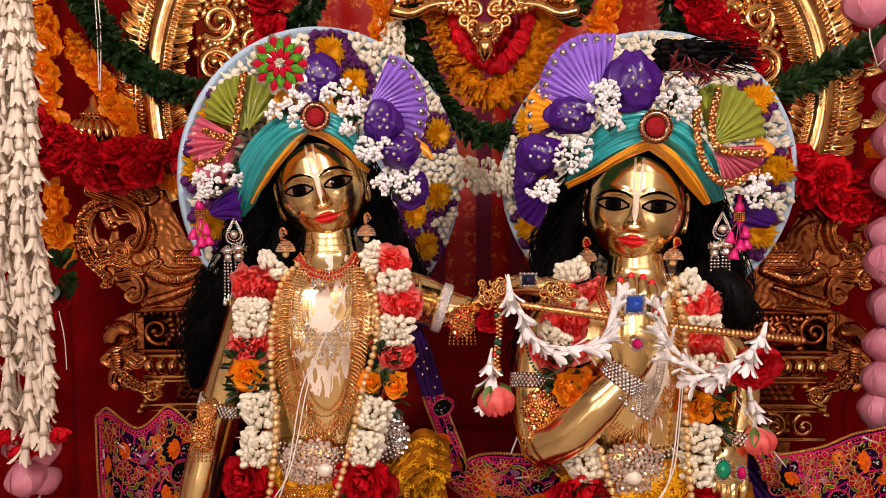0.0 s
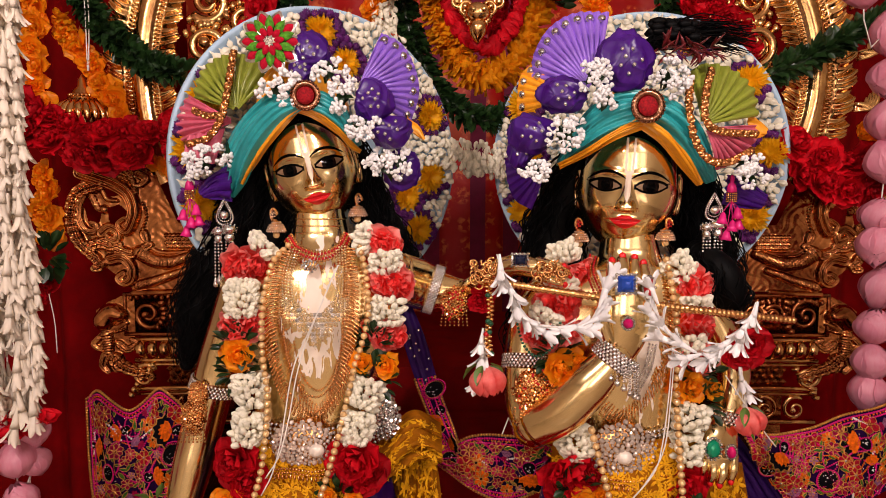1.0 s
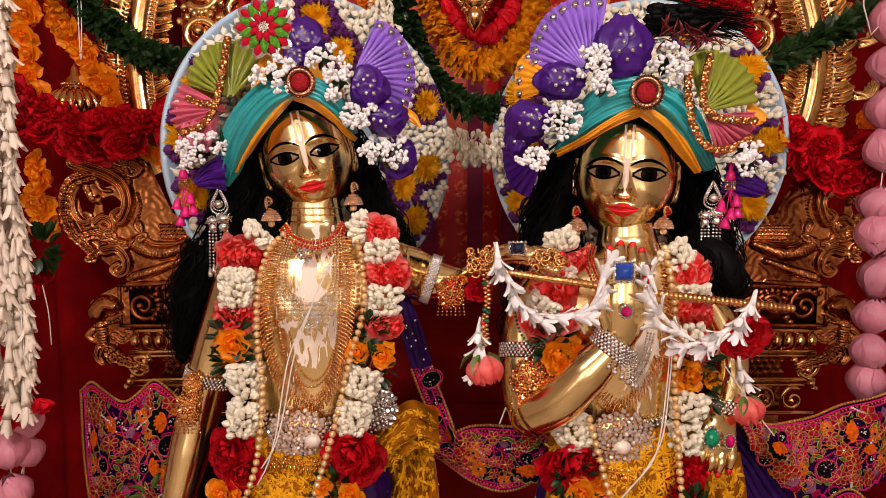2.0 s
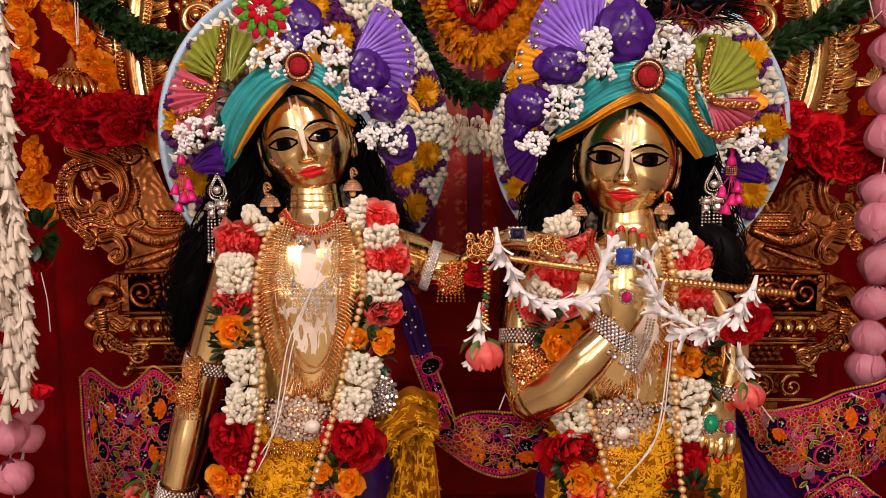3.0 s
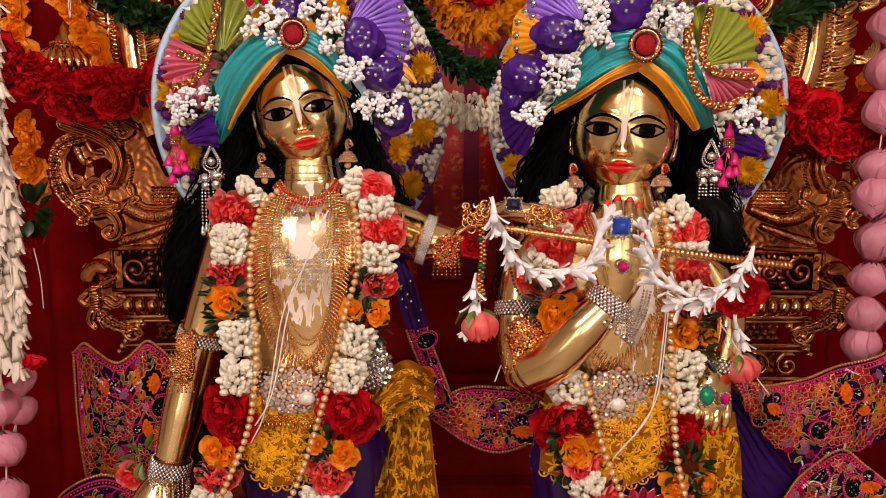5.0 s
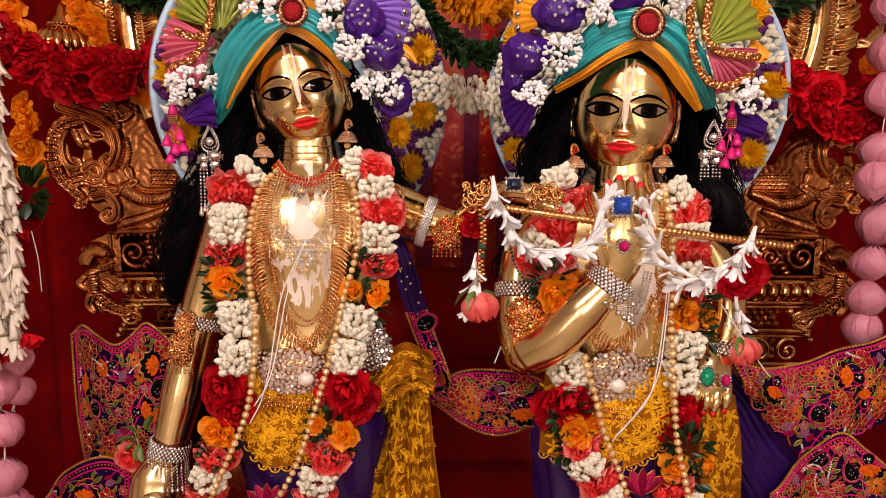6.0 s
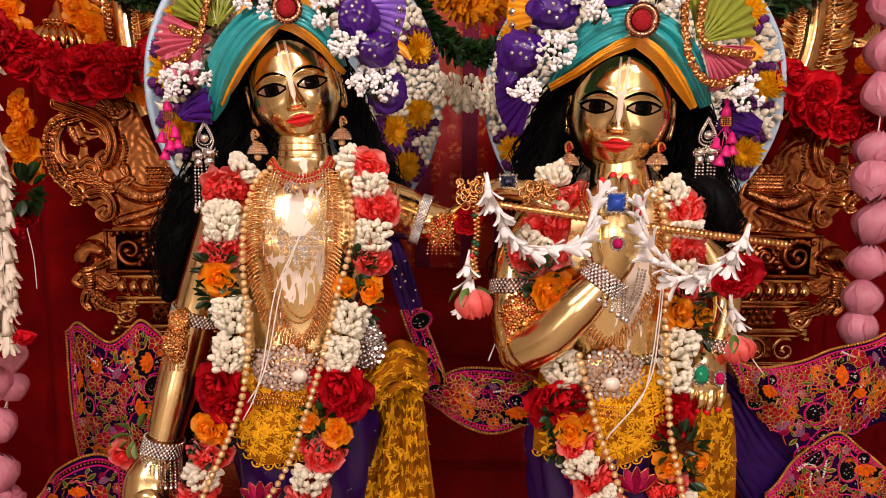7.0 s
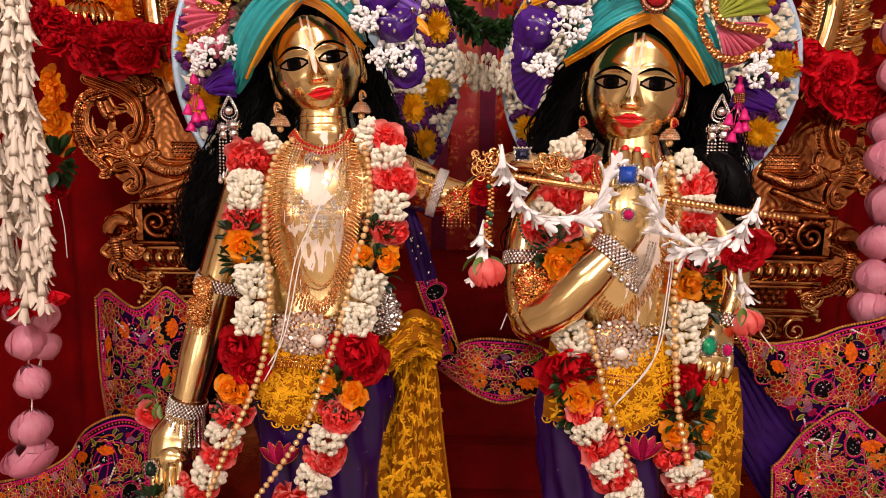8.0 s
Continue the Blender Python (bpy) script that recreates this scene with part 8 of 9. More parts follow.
ring_stone("ring", (0.263, 0.858, 1.364), 0.0135, 0.0135, 4, SAPPHIRE, "square blue stone in a bright setting on the hand")
ring_stone("ring", (0.267, 0.858, 1.309), 0.0085, 0.0085, 0, RUBY, "round pink stone in a bright setting on the hand", True)
ring_stone("ring", (0.297, 0.866, 1.358), 0.0085, 0.016, 0, RED_BEAD, "paisley brooch of red and white stones", True)
ring_stone("ring", (0.413, 0.905, 1.111), 0.0125, 0.0165, 0, EMERALD, "large oval green stone ring", True)
ring_stone("ring", (0.442, 0.910, 1.104), 0.008, 0.011, 0, RUBY, "small ruby ring with white stones", True)
ring_stone("ring", (0.126, 0.925, 1.390), 0.012, 0.009, 4, surface("dark_stone", (0.01, 0.014, 0.04), 0.08, 0.2, 30, 0.2), "square dark stone in a bright setting")
ring_stone("ring", (-0.455, 0.945, 0.873), 0.010, 0.015, 0, surface("dark_green_stone", (0.008, 0.03, 0.02), 0.08, 0.2, 30, 0.2), "oval dark green stone ring in gold", True)

# ---- flute with flowers ----
t = thing("flute", (0.282, 0.872, 1.340), "gilt flute with spiral ribs and ornate head", "flute")
a, b = arr((0.063, 0.900, 1.364)), arr((0.526, 0.905, 1.303))
path = curve([a, a + (b - a) * 0.33 + arr((0, -0.02, 0)), a + (b - a) * 0.6 + arr((0, -0.025, 0)), b], 220)
g = Geo()
s = np.linspace(0, 1, 220)
g.tube(path, 0.0056 + 0.0012 * np.sin(s * 420), 12)
part("tube", g, JEWEL_GOLD, t)
rnd = random.Random(6)
for c, r in (((0.070, 0.895, 1.369), 0.020), ((0.062, 0.895, 1.380), 0.013), ((0.081, 0.895, 1.384), 0.014), ((0.155, 0.890, 1.374), 0.016), ((0.170, 0.888, 1.380), 0.014), ((0.182, 0.885, 1.372), 0.012)):
    g = Geo()
    for k in range(12):
        q = arr(c) + jit(r * 0.7)
        ang = np.linspace(0, 5.0, 10)
        sz = r * rnd.uniform(0.3, 0.55)
        ph = rnd.uniform(0, 6.28)
        g.tube(np.stack([q[0] + sz * np.cos(ang + ph) * (1 - ang / 8), q[1] - 0.004 + 0 * ang, q[2] + sz * np.sin(ang + ph) * (1 - ang / 8)], 1), 0.0017, 5)
    part("ornament", g, JEWEL_GOLD, t, "gilt openwork knob of the flute")
tuberose_string("tuberose_string", [(0.088, 0.885, 1.402), (0.101, 0.872, 1.358), (0.128, 0.865, 1.312), (0.174, 0.860, 1.303), (0.215, 0.858, 1.313), (0.232, 0.858, 1.348)], "string of white tuberoses draped over the flute", 0.0165, 1.2, 0.22, 31, "tuberose strings on the flute", None, SLIM)
tuberose_string("tuberose_string", [(0.455, 0.880, 1.335), (0.435, 0.875, 1.294), (0.395, 0.868, 1.266), (0.353, 0.862, 1.270), (0.319, 0.860, 1.302), (0.305, 0.860, 1.336)], "string of white tuberoses draped over the flute", 0.0165, 1.2, 0.22, 32, "tuberose strings on the flute", None, SLIM)
tuberose_string("tuberose_string", [(0.074, 0.895, 1.295), (0.073, 0.895, 1.262), (0.069, 0.895, 1.232)], "short tuberose string above a hanging rose", 0.015, 1.0, 0.2, 33, "tuberose strings on the flute", None, SLIM)
tuberose_string("tuberose_string", [(0.473, 0.950, 1.222), (0.476, 0.950, 1.187), (0.476, 0.950, 1.158)], "short tuberose string above a hanging rose", 0.015, 1.0, 0.2, 34, "tuberose strings on the flute", None, SLIM)
g = Geo()
for k, q in enumerate(curve([(0.077, 0.893, 1.358), (0.080, 0.888, 1.320), (0.076, 0.884, 1.285), (0.080, 0.882, 1.257)], 34)):
    green = k in (5, 17, 18, 22, 32)
    g.ball(q + arr((0.0022 * (-1) ** k, 0, 0)), (0.0042, 0.0036, 0.0036) if green or k == 23 else (0.0034, 0.0022, 0.0026), 5, 8, 1 if green else 2 if k == 23 else 0)
whole("bead_chain", g, [JEWEL_GOLD, GREEN_BEAD, RED_BEAD], "gold chain with green beads hanging from the flute", "chain")
g = Geo()
beads(g, [(0.116, 0.888, 1.312), (0.127, 0.882, 1.273), (0.147, 0.880, 1.257), (0.170, 0.878, 1.274), (0.177, 0.875, 1.306)], 0.0022, 0.005)
whole("bead_chain", g, [GREEN_BEAD], "loop of dark green and gold beads on the upper arm", "chain")


ROSE_CUP = surface("coral_rose_bud_petal", (0.88, 0.26, 0.22), 0.5, 0, 34, 0.3, spec=0.35, other=(0.84, 0.10, 0.09), radial=(0.032, 0.050, (0.80, 0.03, 0.035), 0.9), thin=0.25)


def cup_rose_mesh(r, seed):
    """Half-open rose bud along -z: petals wrapped round a cup with curled lips."""
    rnd = random.Random(seed)
    made = []
    for k in range(11):
        g = Geo()
        a0, f = k * 2.4 + rnd.uniform(-0.2, 0.2), k / 10
        u, v = np.linspace(0, 1, 9)[:, None], np.linspace(-1, 1, 8)[None]
        wide = 0.55 + 0.45 * f
        rad = r * (0.18 + 0.82 * np.sin(np.pi * 0.84 * u ** 0.80)) * (0.50 + 0.50 * f)
        rad = rad * (1 - 0.16 * u ** 3 * (1 - f)) + r * 0.12 * f ** 3 * np.clip(u - 0.72, 0, 1) * 2.2 * (1 + 0.5 * np.cos(v * 5 + k))
        ang = a0 + v * wide * (1 - 0.55 * np.clip(u - 0.6, 0, 1) ** 1.2)
        z = -1.55 * r * u * (1 - 0.13 * v ** 2 - 0.10 * f) + 0.05 * r * np.sin(v * 4 + k)
        g.sheet(np.stack([rad * np.cos(ang), rad * np.sin(ang), z], 2))
        made.append(g.mesh("petal", ROSE_CUP))
    return made


CUP_ROSES = [cup_rose_mesh(0.030, 3), cup_rose_mesh(0.030, 4)]


def hanging_rose(c, r, label):
    """A single rose bud upside down with its sepals."""
    t = thing("hanging_rose", c, label, "rose", "single hanging roses")
    for me in CUP_ROSES[int(c[0] > 0.2)]:
        ob = new("petal", me)
        ob.location, ob.scale, ob.rotation_euler = arr(c) + arr((0, 0, r * 0.85)), (r / 0.036,) * 3, (-0.30, 0.08, 0.8)
        under(ob, t)
    for k in range(5):
        a = 6.283 * k / 5 + 0.5
        d = arr((math.cos(a), math.sin(a), -0.75))
        ob = put("sepal", LEAVES_LIGHT[1], t, arr(c) + arr((0, 0, r * 0.95)) + arr((d[0], d[1], 0)) * 0.010, (0, 0, 1), 1.05)
        ob.rotation_quaternion = Vector(unit(d)).to_track_quat("X", "Z")
    return t


hanging_rose((0.073, 0.895, 1.209), 0.034, "coral rose hanging upside down from a tuberose string")
hanging_rose((0.478, 0.945, 1.131), 0.033, "coral rose hanging upside down from a tuberose string")
for c, r in (((0.065, 0.910, 1.332), 0.020), ((0.486, 0.955, 1.256), 0.030), ((0.467, 0.955, 1.239), 0.024), ((-0.496, 1.030, 0.928), 0.026)):
    t = thing("red_rose", c, "single rose tucked into the ornaments", "rose", "tucked roses")
    rose(t, c, r, ROSES_CORAL if c[0] < -0.3 else ROSES_RED)
    if c[0] < -0.3:
        leaves(t, arr(c) + arr((0.02, 0, 0.035)), 7, 0.03, LEAVES_LIGHT, 1.0, 3)

# ---- white threads ----
for pts in ([(-0.146, 0.955, 1.379), (-0.180, 0.932, 1.297), (-0.210, 0.928, 1.230), (-0.224, 0.922, 1.154), (-0.228, 0.915, 1.122), (-0.241, 0.910, 1.072), (-0.257, 0.905, 1.040)],
            [(-0.150, 0.955, 1.374), (-0.186, 0.932, 1.280), (-0.205, 0.928, 1.221), (-0.219, 0.922, 1.146), (-0.231, 0.912, 1.098), (-0.251, 0.908, 1.065)],
            [(0.350, 0.908, 1.267), (0.345, 0.905, 1.192), (0.335, 0.898, 1.118), (0.322, 0.895, 1.076), (0.285, 0.890, 1.035), (0.273, 0.890, 1.018)],
            [(0.353, 0.908, 1.258), (0.348, 0.905, 1.183), (0.338, 0.898, 1.113), (0.314, 0.895, 1.067), (0.281, 0.890, 1.028)],
            [(0.122, 0.930, 1.194), (0.119, 0.935, 1.166), (0.104, 0.940, 1.120)], [(0.439, 0.930, 1.214), (0.500, 0.940, 1.132), (0.529, 0.945, 1.097)],
            [(-0.686, 1.270, 1.946), (-0.683, 1.270, 1.837), (-0.683, 1.270, 1.727)], [(-0.682, 1.272, 1.947), (-0.676, 1.270, 1.837), (-0.681, 1.270, 1.727)], [(-0.782, 1.270, 1.285), (-0.773, 1.270, 1.227), (-0.771, 1.270, 1.163)]):
    g = Geo()
    g.tube(curve(pts, 30), 0.0011, 5)
    whole("thread", g, THREAD, "loose white cotton thread", "thread", "loose white threads")



# ---- the gilt throne back ----
def spiral(g, c, r, turns, start, way, thick, end=0.25, n=40, y=0.0, m=0):
    """Tapering scroll in the upright plane, ending in a knob."""
    u = np.linspace(0, 1, n)
    a = start + way * u * turns * 2 * np.pi
    rr = r * (1 - (1 - end) * u)
    p = np.stack([c[0] + rr * np.cos(a), np.full(n, c[1] + y) - 0.006 * u, c[2] + rr * np.sin(a)], 1)
    g.tube(p, thick * (1 - 0.45 * u), 9, m=m)
    g.ball(p[-1], thick * 1.25, 6, 10, m=m)
    return p


def lobes(g, path, r, n, long=1.35, m=0, lean=(0, 0, 0)):
    """Row of rounded leaf lobes along a path."""
    p = curve(path, n)
    tan = np.gradient(p, axis=0)
    for k in range(n):
        t_ = unit(tan[k])
        d = unit(np.cross(t_, (0, 1, 0)))
        q = curve([p[k] - d * r * 0.2, p[k] + d * r * 0.6 * long + arr((0, -r * 0.5, 0)), p[k] + d * r * 1.2 * long + t_ * r * 0.7], 6)
        g.tube(q, np.array([0.5, 0.7, 0.78, 0.7, 0.45, 0.14]) * r, 7, m=m)


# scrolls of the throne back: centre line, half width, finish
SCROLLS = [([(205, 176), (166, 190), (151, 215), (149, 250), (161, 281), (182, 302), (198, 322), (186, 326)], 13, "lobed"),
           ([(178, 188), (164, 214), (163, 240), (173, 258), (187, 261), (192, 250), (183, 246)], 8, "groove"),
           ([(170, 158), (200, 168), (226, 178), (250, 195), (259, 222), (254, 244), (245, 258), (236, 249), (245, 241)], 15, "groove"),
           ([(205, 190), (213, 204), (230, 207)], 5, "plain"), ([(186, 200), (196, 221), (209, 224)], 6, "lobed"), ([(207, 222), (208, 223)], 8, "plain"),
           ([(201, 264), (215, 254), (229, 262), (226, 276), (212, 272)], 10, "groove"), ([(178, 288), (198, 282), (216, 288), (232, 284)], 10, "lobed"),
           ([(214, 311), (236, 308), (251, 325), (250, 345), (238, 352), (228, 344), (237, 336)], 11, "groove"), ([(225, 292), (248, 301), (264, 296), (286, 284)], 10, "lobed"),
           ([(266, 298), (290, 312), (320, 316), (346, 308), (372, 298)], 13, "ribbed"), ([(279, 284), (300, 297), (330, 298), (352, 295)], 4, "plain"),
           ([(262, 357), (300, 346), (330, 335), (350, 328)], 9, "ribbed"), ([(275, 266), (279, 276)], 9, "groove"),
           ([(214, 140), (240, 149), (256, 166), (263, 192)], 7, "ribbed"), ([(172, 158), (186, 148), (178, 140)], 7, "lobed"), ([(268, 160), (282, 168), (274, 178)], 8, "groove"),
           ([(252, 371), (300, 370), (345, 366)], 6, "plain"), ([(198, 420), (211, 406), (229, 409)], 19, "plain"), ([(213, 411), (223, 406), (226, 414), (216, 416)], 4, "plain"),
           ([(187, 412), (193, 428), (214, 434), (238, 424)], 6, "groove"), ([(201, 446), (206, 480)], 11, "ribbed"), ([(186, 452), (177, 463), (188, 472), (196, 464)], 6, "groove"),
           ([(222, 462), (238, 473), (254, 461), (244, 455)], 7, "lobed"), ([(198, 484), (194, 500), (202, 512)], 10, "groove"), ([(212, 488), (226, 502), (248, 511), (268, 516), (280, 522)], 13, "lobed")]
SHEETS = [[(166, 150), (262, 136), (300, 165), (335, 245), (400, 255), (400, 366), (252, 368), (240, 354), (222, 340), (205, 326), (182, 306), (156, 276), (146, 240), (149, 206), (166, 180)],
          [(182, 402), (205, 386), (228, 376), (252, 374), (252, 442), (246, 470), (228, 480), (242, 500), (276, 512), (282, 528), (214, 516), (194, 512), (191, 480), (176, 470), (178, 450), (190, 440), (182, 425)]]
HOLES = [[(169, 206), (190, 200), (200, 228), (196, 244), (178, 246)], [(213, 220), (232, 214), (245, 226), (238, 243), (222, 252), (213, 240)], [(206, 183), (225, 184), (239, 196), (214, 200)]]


def emboss(t, place, way):
    """Hammered sheet: rounded ridges along the scrolls over flat ground, open between them."""
    step = 1.35
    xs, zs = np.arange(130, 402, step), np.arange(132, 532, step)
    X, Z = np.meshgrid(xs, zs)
    H = np.full(X.shape, -1.0)
    for poly in SHEETS + HOLES:
        inside = np.zeros(X.shape, bool)
        for (x0, z0), (x1, z1) in zip(poly, poly[1:] + poly[:1]):
            cross = ((z0 > Z) != (z1 > Z)) & (X < (x1 - x0) * (Z - z0) / (z1 - z0 + 1e-9) + x0)
            inside ^= cross
        H[inside] = -1.0 if poly in HOLES else 1.0
    for pts, wide, finish in SCROLLS:
        c = curve([(x, 0, z) for x, z in pts], max(6, int(length(curve([(x, 0, z) for x, z in pts], 40)) / 1.2)))
        s = np.linspace(0, 1, len(c)) * length(c)
        lo, hi = c.min(0) - wide * 1.4, c.max(0) + wide * 1.4
        m = (X > lo[0]) & (X < hi[0]) & (Z > lo[2]) & (Z < hi[2])
        d = np.hypot(X[m][:, None] - c[None, :, 0], Z[m][:, None] - c[None, :, 2])
        w = wide * (1.0 - 0.35 * (s / (s[-1] + 1e-9)) ** 2)
        if finish == "lobed":
            w = w * (0.86 + 0.30 * np.abs(np.sin(s * 3.14 / (wide * 0.95))))
        q = d / w[None]
        k = q.argmin(1)
        f = q[np.arange(len(k)), k]
        up = wide * 0.62 * np.sqrt(np.clip(1 - f ** 2, 0, 1))
        if finish in ("groove", "lobed"):
            up = up * (0.80 + 0.20 * np.cos(f * 9.4))
        if finish in ("ribbed", "lobed"):
            up = up * (0.84 + 0.16 * np.cos(s[k] * 6.28 / (4.6 if finish == "ribbed" else wide * 0.5)))
        H[m] = np.where(f < 1, np.maximum(H[m], 1.2 + up), H[m])
    # beads beside the scroll and overlapping scales
    knobs = [(275 + 5 * math.sin(i * 0.45), 212 + i * 5.6, 2.6) for i in range(9)] + [(216 + i * 5.2, 158 + i * 1.6, 2.4) for i in range(8)] + [(147 - 3 * math.sin(i * 0.35), 205 + i * 6, 2.6) for i in range(11)]
    knobs += [(192 + i * 6, 437 + 4 * math.sin(i * 0.5), 2.8) for i in range(8)] + [(314 + i * 7 + 3.5 * (j % 2), 268 + j * 6.5, 4.2) for i in range(9) for j in range(4)]
    for x, z, r in knobs:
        d = np.hypot(X - x, Z - z) / r
        H = np.where(d < 1, np.maximum(H, 2.0 + r * 1.1 * np.sqrt(np.clip(1 - d ** 2, 0, 1))), H)
    ground = 0.22 * (np.sin(X * 0.31 + 2 * np.sin(Z * 0.13)) * np.sin(Z * 0.27 + 2 * np.sin(X * 0.11)))
    H = np.where((H > 0) & (H < 1.1), H + ground, H)
    nz, nx = X.shape
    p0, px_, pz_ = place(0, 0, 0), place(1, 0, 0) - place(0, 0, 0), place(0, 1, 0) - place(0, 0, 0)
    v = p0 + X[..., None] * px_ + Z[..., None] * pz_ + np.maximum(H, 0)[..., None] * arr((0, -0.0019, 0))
    keep = (H[:-1, :-1] > 0) & (H[1:, :-1] > 0) & (H[1:, 1:] > 0) & (H[:-1, 1:] > 0)
    i, j = np.nonzero(keep)
    a = i * nx + j
    quads = np.stack([a, a + nx, a + nx + 1, a + 1], 1)
    if way < 0:
        quads = quads[:, ::-1]
    used, back = np.unique(quads, return_inverse=True)
    g = Geo()
    g.add(v.reshape(-1, 3)[used], [tuple(int(n) for n in q) for q in back.reshape(-1, 4)])
    part("embossed_sheet", g, BRONZE, t, "hammered gilt openwork of scrolls")


def throne_side(way, edge, label):
    """One half of the throne back; way +1 builds to the right of its outer edge, -1 to the left."""
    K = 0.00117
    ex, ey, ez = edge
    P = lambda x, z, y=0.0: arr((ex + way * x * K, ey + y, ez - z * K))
    t = thing("throne_back", (ex, ey, ez - 0.9), label, "throne", "two halves of the gilt throne back")
    # back plate with a stepped outline
    g = Geo()
    outline = [(66, 560), (66, 60), (14, 40), (14, -36), (230, -36), (230, 560)]
    pts = np.array([P(x, z, 0.016) for x, z in outline])
    n = len(pts)
    f = [tuple(range(n)), tuple(range(2 * n - 1, n - 1, -1))] + [(i, i + n, (i + 1) % n + n, (i + 1) % n) for i in range(n)]
    g.add(np.vstack([pts, pts + arr((0, 0.02, 0))]), f)
    part("back_plate", g, COPPER, t, "embossed coppery back plate", smooth=False)
    # framed panel with scrolls
    g = Geo()
    lo, hi = P(0, 34, 0.0), P(165, -34, 0.018)
    g.box(np.minimum(lo, hi), np.maximum(lo, hi))
    for z in (-36, 36):
        g.tube(curve([P(-4, z, -0.002), P(165, z, -0.002)], 6), 0.0045, 8)
    for x in (-2, 160):
        g.tube(curve([P(x, -36, -0.002), P(x, 36, -0.002)], 6), 0.0042, 8)
    part("panel", g, COPPER, t)
    for k, (x, r) in enumerate(((40, 0.034), (96, 0.022), (136, 0.024))):
        g = Geo()
        spiral(g, P(x, 0, -0.001), r, 1.6, 0.6 + k * 2, way * (1 if k % 2 else -1), 0.0062, 0.15)
        lobes(g, [P(x + 20, 26, -0.001), P(x + 34, 4, -0.001), P(x + 28, -22, -0.001)], 0.0085, 6, 1.3)
        lobes(g, [P(x - 30, -26, -0.001), P(x, -31, -0.001), P(x + 24, -27, -0.001)], 0.006, 6)
        part("panel_scroll", g, COPPER, t)
    # mouldings below the panel
    for z, r in ((46, 0.0060), (84, 0.0055), (92, 0.0035), (136, 0.0060), (146, 0.0035), (198, 0.0060)):
        g = Geo()
        g.tube(curve([P(12, z, 0.0), P(220, z, 0.0)], 6), r, 8)
        part("moulding", g, GILT, t)
    for k in range(9):
        x = 24 + k * 21
        g = Geo()
        g.tube(curve([P(x, 50, -0.002), P(x + 3, 64, -0.013), P(x + 11, 79, -0.002)], 7), np.array([0.7, 1, 1.15, 1.1, 0.9, 0.6, 0.3]) * 0.0095, 8)
        part("gadroon", g, GILT, t)
    for i in range(9):
        for j in range(3):
            g = Geo()
            c = P(70 + i * 14 + 7 * (j % 2), 102 + j * 11, 0.004)
            r = 0.0078
            g.add([c + arr((-r, 0, 0)), c + arr((0, 0, -r * 0.8)), c + arr((r, 0, 0)), c + arr((0, 0, r * 0.8)), c + arr((0, -0.005, 0))], [(0, 1, 4), (1, 2, 4), (2, 3, 4), (3, 0, 4)])
            part("diamond_boss", g, COPPER, t, smooth=False)
    for k in range(3):
        g = Geo()
        spiral(g, P(52 + k * 54, 172, -0.002), 0.026, 1.4, 1.0 + k, way * (1 if k % 2 else -1), 0.005, 0.2)
        part("lower_scroll", g, GILT, t)
    g = Geo()
    spiral(g, P(30, 112, -0.002), 0.026, 1.3, 0.5, way, 0.006, 0.25)
    lobes(g, [P(8, 150, 0), P(20, 130, 0), P(48, 96, 0)], 0.008, 7)
    part("corner_scroll", g, GILT, t)
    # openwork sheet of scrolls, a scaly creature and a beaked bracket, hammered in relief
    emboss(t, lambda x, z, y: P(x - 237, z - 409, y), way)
    return t


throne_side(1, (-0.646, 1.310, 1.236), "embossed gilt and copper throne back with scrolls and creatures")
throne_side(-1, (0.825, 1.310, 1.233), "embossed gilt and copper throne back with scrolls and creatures")


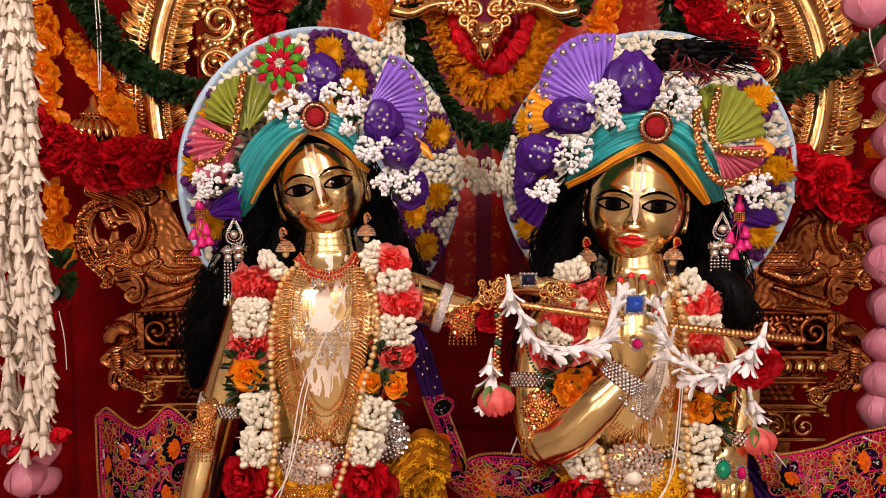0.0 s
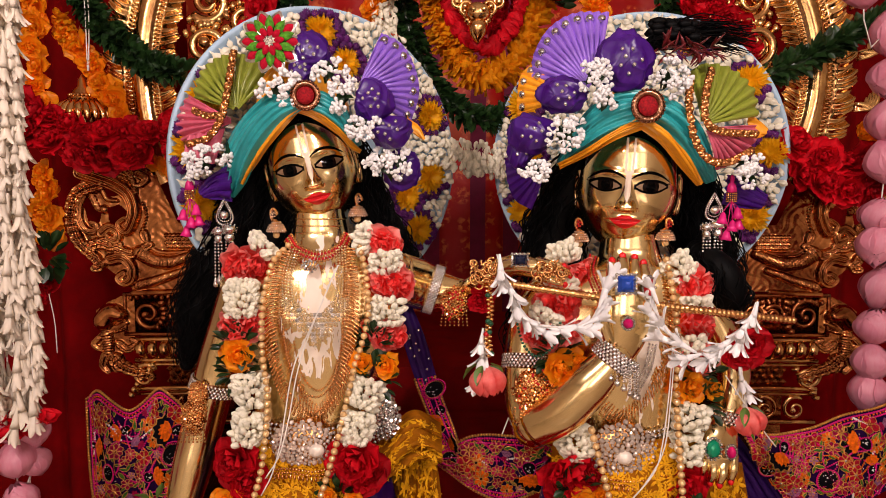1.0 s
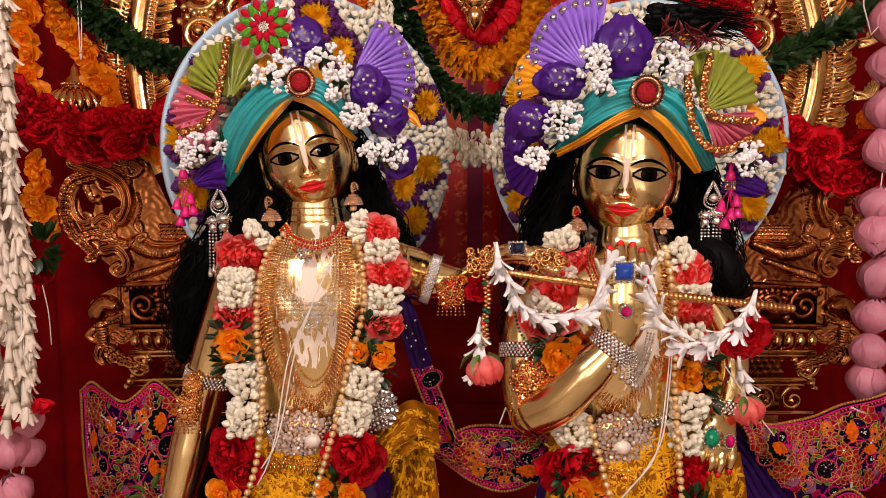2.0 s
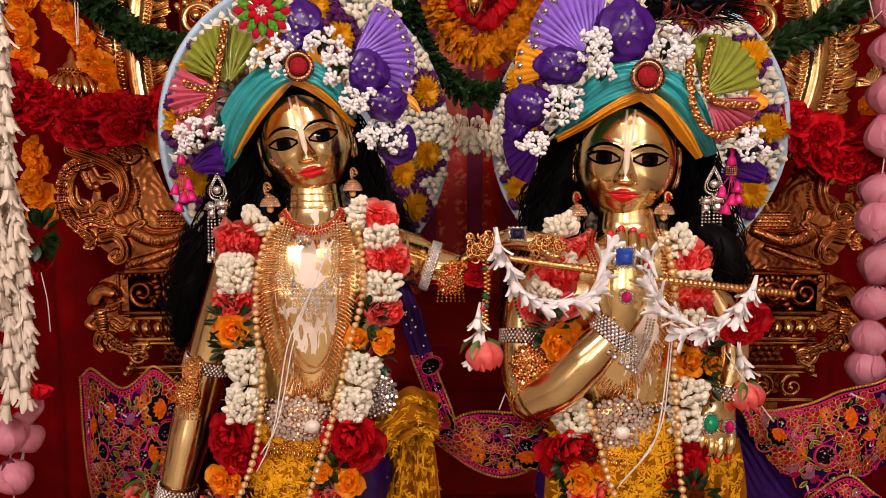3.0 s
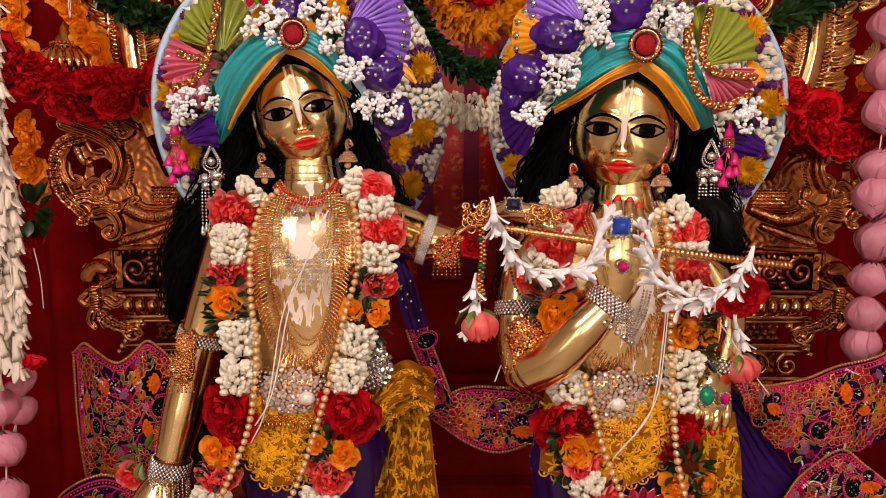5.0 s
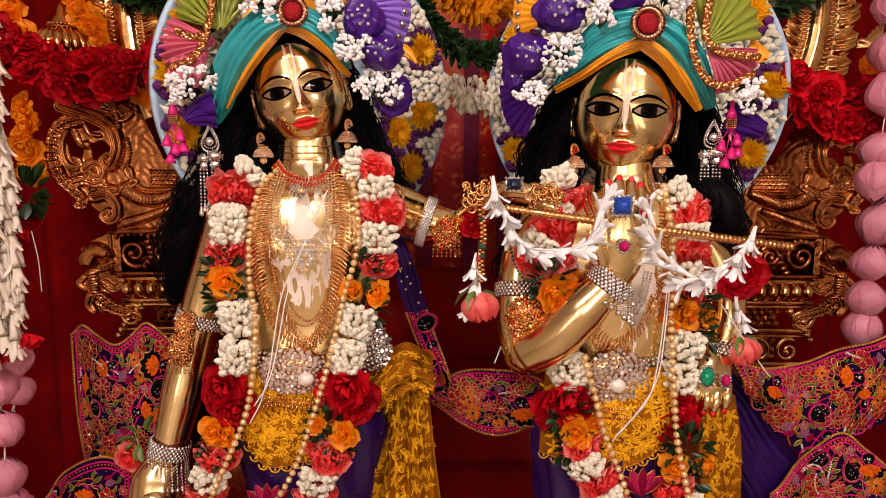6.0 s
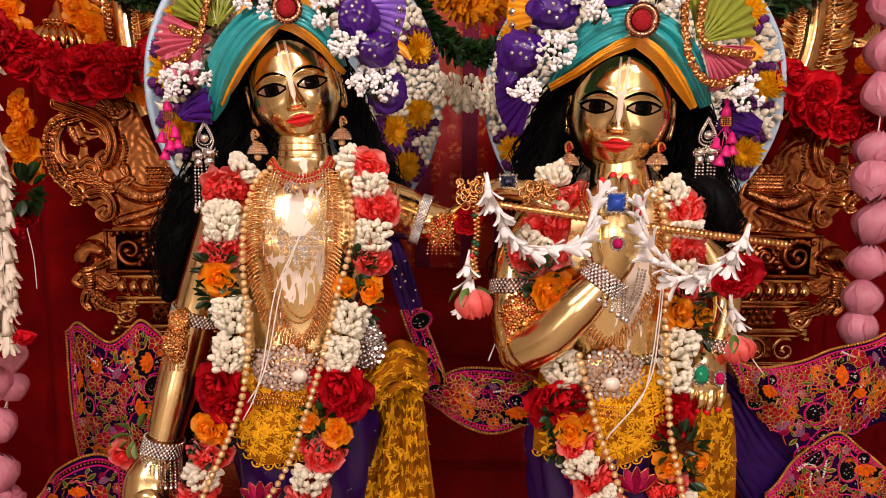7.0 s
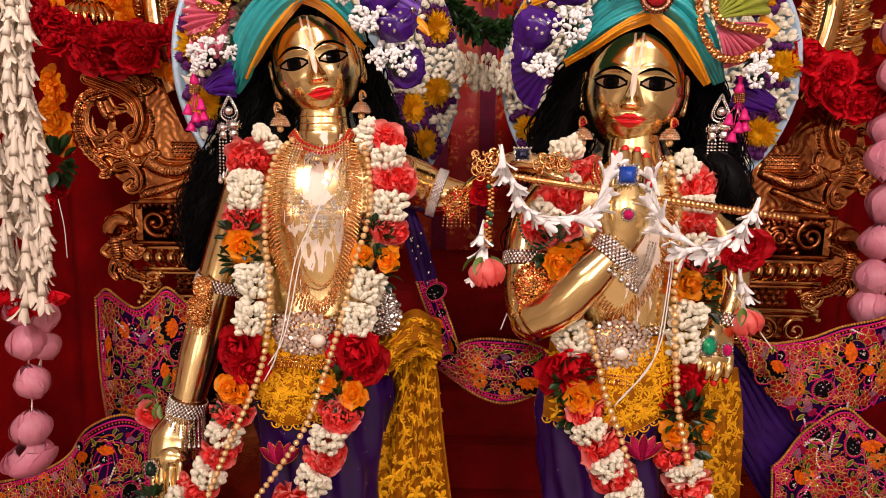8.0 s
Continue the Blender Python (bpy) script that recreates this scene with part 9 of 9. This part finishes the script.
def arch_side(way, centre, radius, label):
    """Curved hammered band: a plain roll between rows of beads, with bands of curling leaves on both sides and open scrolls inside."""
    cx, cy, cz = centre
    t = thing("arch", (cx - way * radius, cy, cz - radius), label, "arch", "two halves of the gilt arch")
    A = np.linspace(-0.22, 0.30, 560) / radius
    s = A * radius
    off = np.linspace(-0.082, 0.082, 74)
    S, O = np.meshgrid(s, off, indexing="ij")
    side = np.abs(O)
    high = 0.016 * np.sqrt(np.clip(1 - (O / 0.0185) ** 2, 0, 1)) + 0.003 * np.sqrt(np.clip(1 - ((side - 0.0185) / 0.004) ** 2, 0, 1))
    pitch = 0.0085
    along = (S + 0.5 * pitch) % pitch - 0.5 * pitch
    high = np.maximum(high, 0.0055 * np.sqrt(np.clip(1 - (along / 0.0036) ** 2 - ((side - 0.0265) / 0.0042) ** 2, 0, 1)))
    high = np.maximum(high, 0.003 * np.sqrt(np.clip(1 - ((side - 0.0325) / 0.002) ** 2, 0, 1)))
    # leaves: each curls away from the roll with ribs along it
    leaf = 0.046
    f = np.clip((side - 0.035) / 0.045, 0, 1)
    q = ((S - 0.030 * f ** 1.6) / leaf) % 1.0 - 0.5
    body = np.clip(1 - (q / 0.50) ** 2, 0, 1) ** 0.5
    ribs = 0.74 + 0.26 * np.cos(q * 15 + 4 * f)
    high = np.where(side > 0.035, 0.002 + 0.013 * body * ribs * (0.55 + 0.75 * np.sin(np.clip(f, 0, 1) * 2.7)), high)
    r = radius + O
    p = np.stack([cx - way * r * np.cos(S / radius), cy - high, cz + r * np.sin(S / radius)], 2)
    rim = 0.078 - 0.010 * np.abs(q) * 2
    keep = side < rim
    g = Geo()
    n = len(off)
    quads = []
    for i in range(len(s) - 1):
        for j in range(n - 1):
            if keep[i, j] and keep[i + 1, j] and keep[i, j + 1] and keep[i + 1, j + 1]:
                quad = (i * n + j, (i + 1) * n + j, (i + 1) * n + j + 1, i * n + j + 1)
                quads.append(quad if way < 0 else quad[::-1])
    g.add(p, quads)
    part("embossed_band", g, GILT, t, "hammered gilt band with roll, beads and leaves")
    g = Geo()
    rnd = random.Random(3)
    for arc, deep, size in ((0.24, 0.130, 0.044), (0.15, 0.124, 0.040), (0.06, 0.130, 0.042), (-0.03, 0.124, 0.036), (0.20, 0.205, 0.040), (0.11, 0.205, 0.038), (0.27, 0.215, 0.036), (0.03, 0.200, 0.034), (-0.12, 0.124, 0.034)):
        c = arr((cx - way * (radius - deep) * math.cos(arc / radius), cy, cz + arc))
        spiral(g, c, size, 1.5, rnd.uniform(0, 6), rnd.choice((-1, 1)), 0.0115, 0.22)
        for k in range(7):
            g.ball(c + arr((rnd.uniform(-size, size), 0.004, rnd.uniform(-size, size))), (0.012, 0.008, 0.014), 6, 8)
        lobes(g, [c + arr((-size, 0, -size)), c + arr((0, 0, -size * 1.25)), c + arr((size, 0, -size * 0.8))], 0.010, 6)
        lobes(g, [c + arr((size, 0, size)), c + arr((0, 0, size * 1.25)), c + arr((-size, 0, size * 0.8))], 0.010, 6)
    part("scrollwork", g, GILT, t)
    # outer crest of leaves standing off the band
    for k in range(5):
        ang = math.degrees((-0.13 + 0.085 * k) / radius)
        c = arr((cx - way * (radius + 0.080) * math.cos(radians(ang)), cy + 0.002, cz + (radius + 0.080) * math.sin(radians(ang))))
        d = arr((-way * math.cos(radians(ang)), 0, math.sin(radians(ang))))
        u = arr((-way * -math.sin(radians(ang)), 0, math.cos(radians(ang))))
        g = Geo()
        for j in range(6):
            tip = c + d * (0.020 + 0.006 * j) + u * (0.010 + 0.009 * j)
            g.tube(curve([c - u * 0.008 * j * 0.4, c + d * (0.016 + 0.005 * j) + arr((0, -0.006, 0)), tip], 9), np.array([0.3, 0.6, 0.85, 1, 1, 0.9, 0.7, 0.45, 0.15]) * 0.0062, 7)
        part("crest_leaf", g, GILT, t)
    return t


arch_side(1, (-0.0625, 1.320, 1.7226), 0.537, "gilt arch with polished roll, beads and open scrolls")
arch_side(-1, (0.4169, 1.320, 1.7286), 0.370, "gilt arch with polished roll, beads and open scrolls")

# ornament at the crown of the arch
t = thing("crest", (0.088, 1.310, 1.803), "gilt crest with spread wings and a drop at its foot", "ornament")
c = arr((0.085, 1.310, 1.882))
g = Geo()
for w in (-1, 1):
    for x, z, s, a in ((0.022, 0.012, 0.018, 1.0), (0.05, 0.022, 0.022, 2.0), (0.085, 0.03, 0.02, 0.5), (0.022, -0.02, 0.016, 4.0), (0.04, -0.008, 0.014, 3.0)):
        spiral(g, c + arr((w * x, 0, z)), s, 1.4, a if w > 0 else math.pi - a, w, 0.006, 0.25)
    lobes(g, [c + arr((w * 0.03, 0, 0.004)), c + arr((w * 0.08, 0, 0.008)), c + arr((w * 0.13, 0, 0.028)), c + arr((w * 0.175, 0, 0.022))][::w], 0.010, 12)
    g.tube(curve([c + arr((w * 0.06, 0, 0.028)), c + arr((w * 0.11, -0.006, 0.02)), c + arr((w * 0.15, -0.004, 0.004)), c + arr((w * 0.19, 0, 0.012))], 16), np.linspace(0.006, 0.014, 16), 9)
part("wings", g, GILT, t)
g = Geo()
g.ball(c + arr((0, -0.01, -0.032)), (0.026, 0.018, 0.020), 10, 16)
g.ball(c + arr((-0.010, -0.026, -0.030)), 0.006, 6, 8)
g.ball(c + arr((0.010, -0.026, -0.030)), 0.006, 6, 8)
g.lathe([(0.006, 0.02), (0.016, 0.012), (0.020, 0.0), (0.016, -0.014), (0.008, -0.024), (0.001, -0.03)], 16, c + arr((0, -0.008, -0.062)))
part("boss", g, GILT, t)
g = Geo()
lobes(g, [c + arr((-0.03, 0, -0.03)), c + arr((-0.022, 0, -0.052)), c + arr((0, 0, -0.058)), c + arr((0.022, 0, -0.052)), c + arr((0.03, 0, -0.03))], 0.008, 11)
part("scroll_foliage", g, GILT, t)
# finial at the west foot of the arch
t = thing("finial", (-0.706, 1.290, 1.629), "gilt bell-shaped finial with petals", "ornament")
c = arr((-0.705, 1.290, 1.669))
g = Geo()
g.lathe([(0.002, 0.055), (0.008, 0.045), (0.012, 0.03), (0.02, 0.022), (0.022, 0.012), (0.03, 0.0), (0.040, -0.02), (0.046, -0.05), (0.04, -0.06)], 22, c)
for k in range(22):
    a = 6.283 * k / 22
    for r, z in ((0.024, 0.012), (0.047, -0.048)):
        g.ball(c + arr((math.cos(a) * r, math.sin(a) * r, z)), 0.004, 4, 6)
for k in range(11):
    a = 3.14 + 3.14 * k / 10
    g.tube(curve([c + arr((0.026 * math.cos(a), 0.026 * math.sin(a), 0.004)), c + arr((0.046 * math.cos(a), 0.046 * math.sin(a), -0.02)), c + arr((0.05 * math.cos(a), 0.05 * math.sin(a), -0.044))], 6), np.array([0.4, 0.8, 1, 1, 0.8, 0.3]) * 0.008, 6)
part("bell", g, GILT, t)
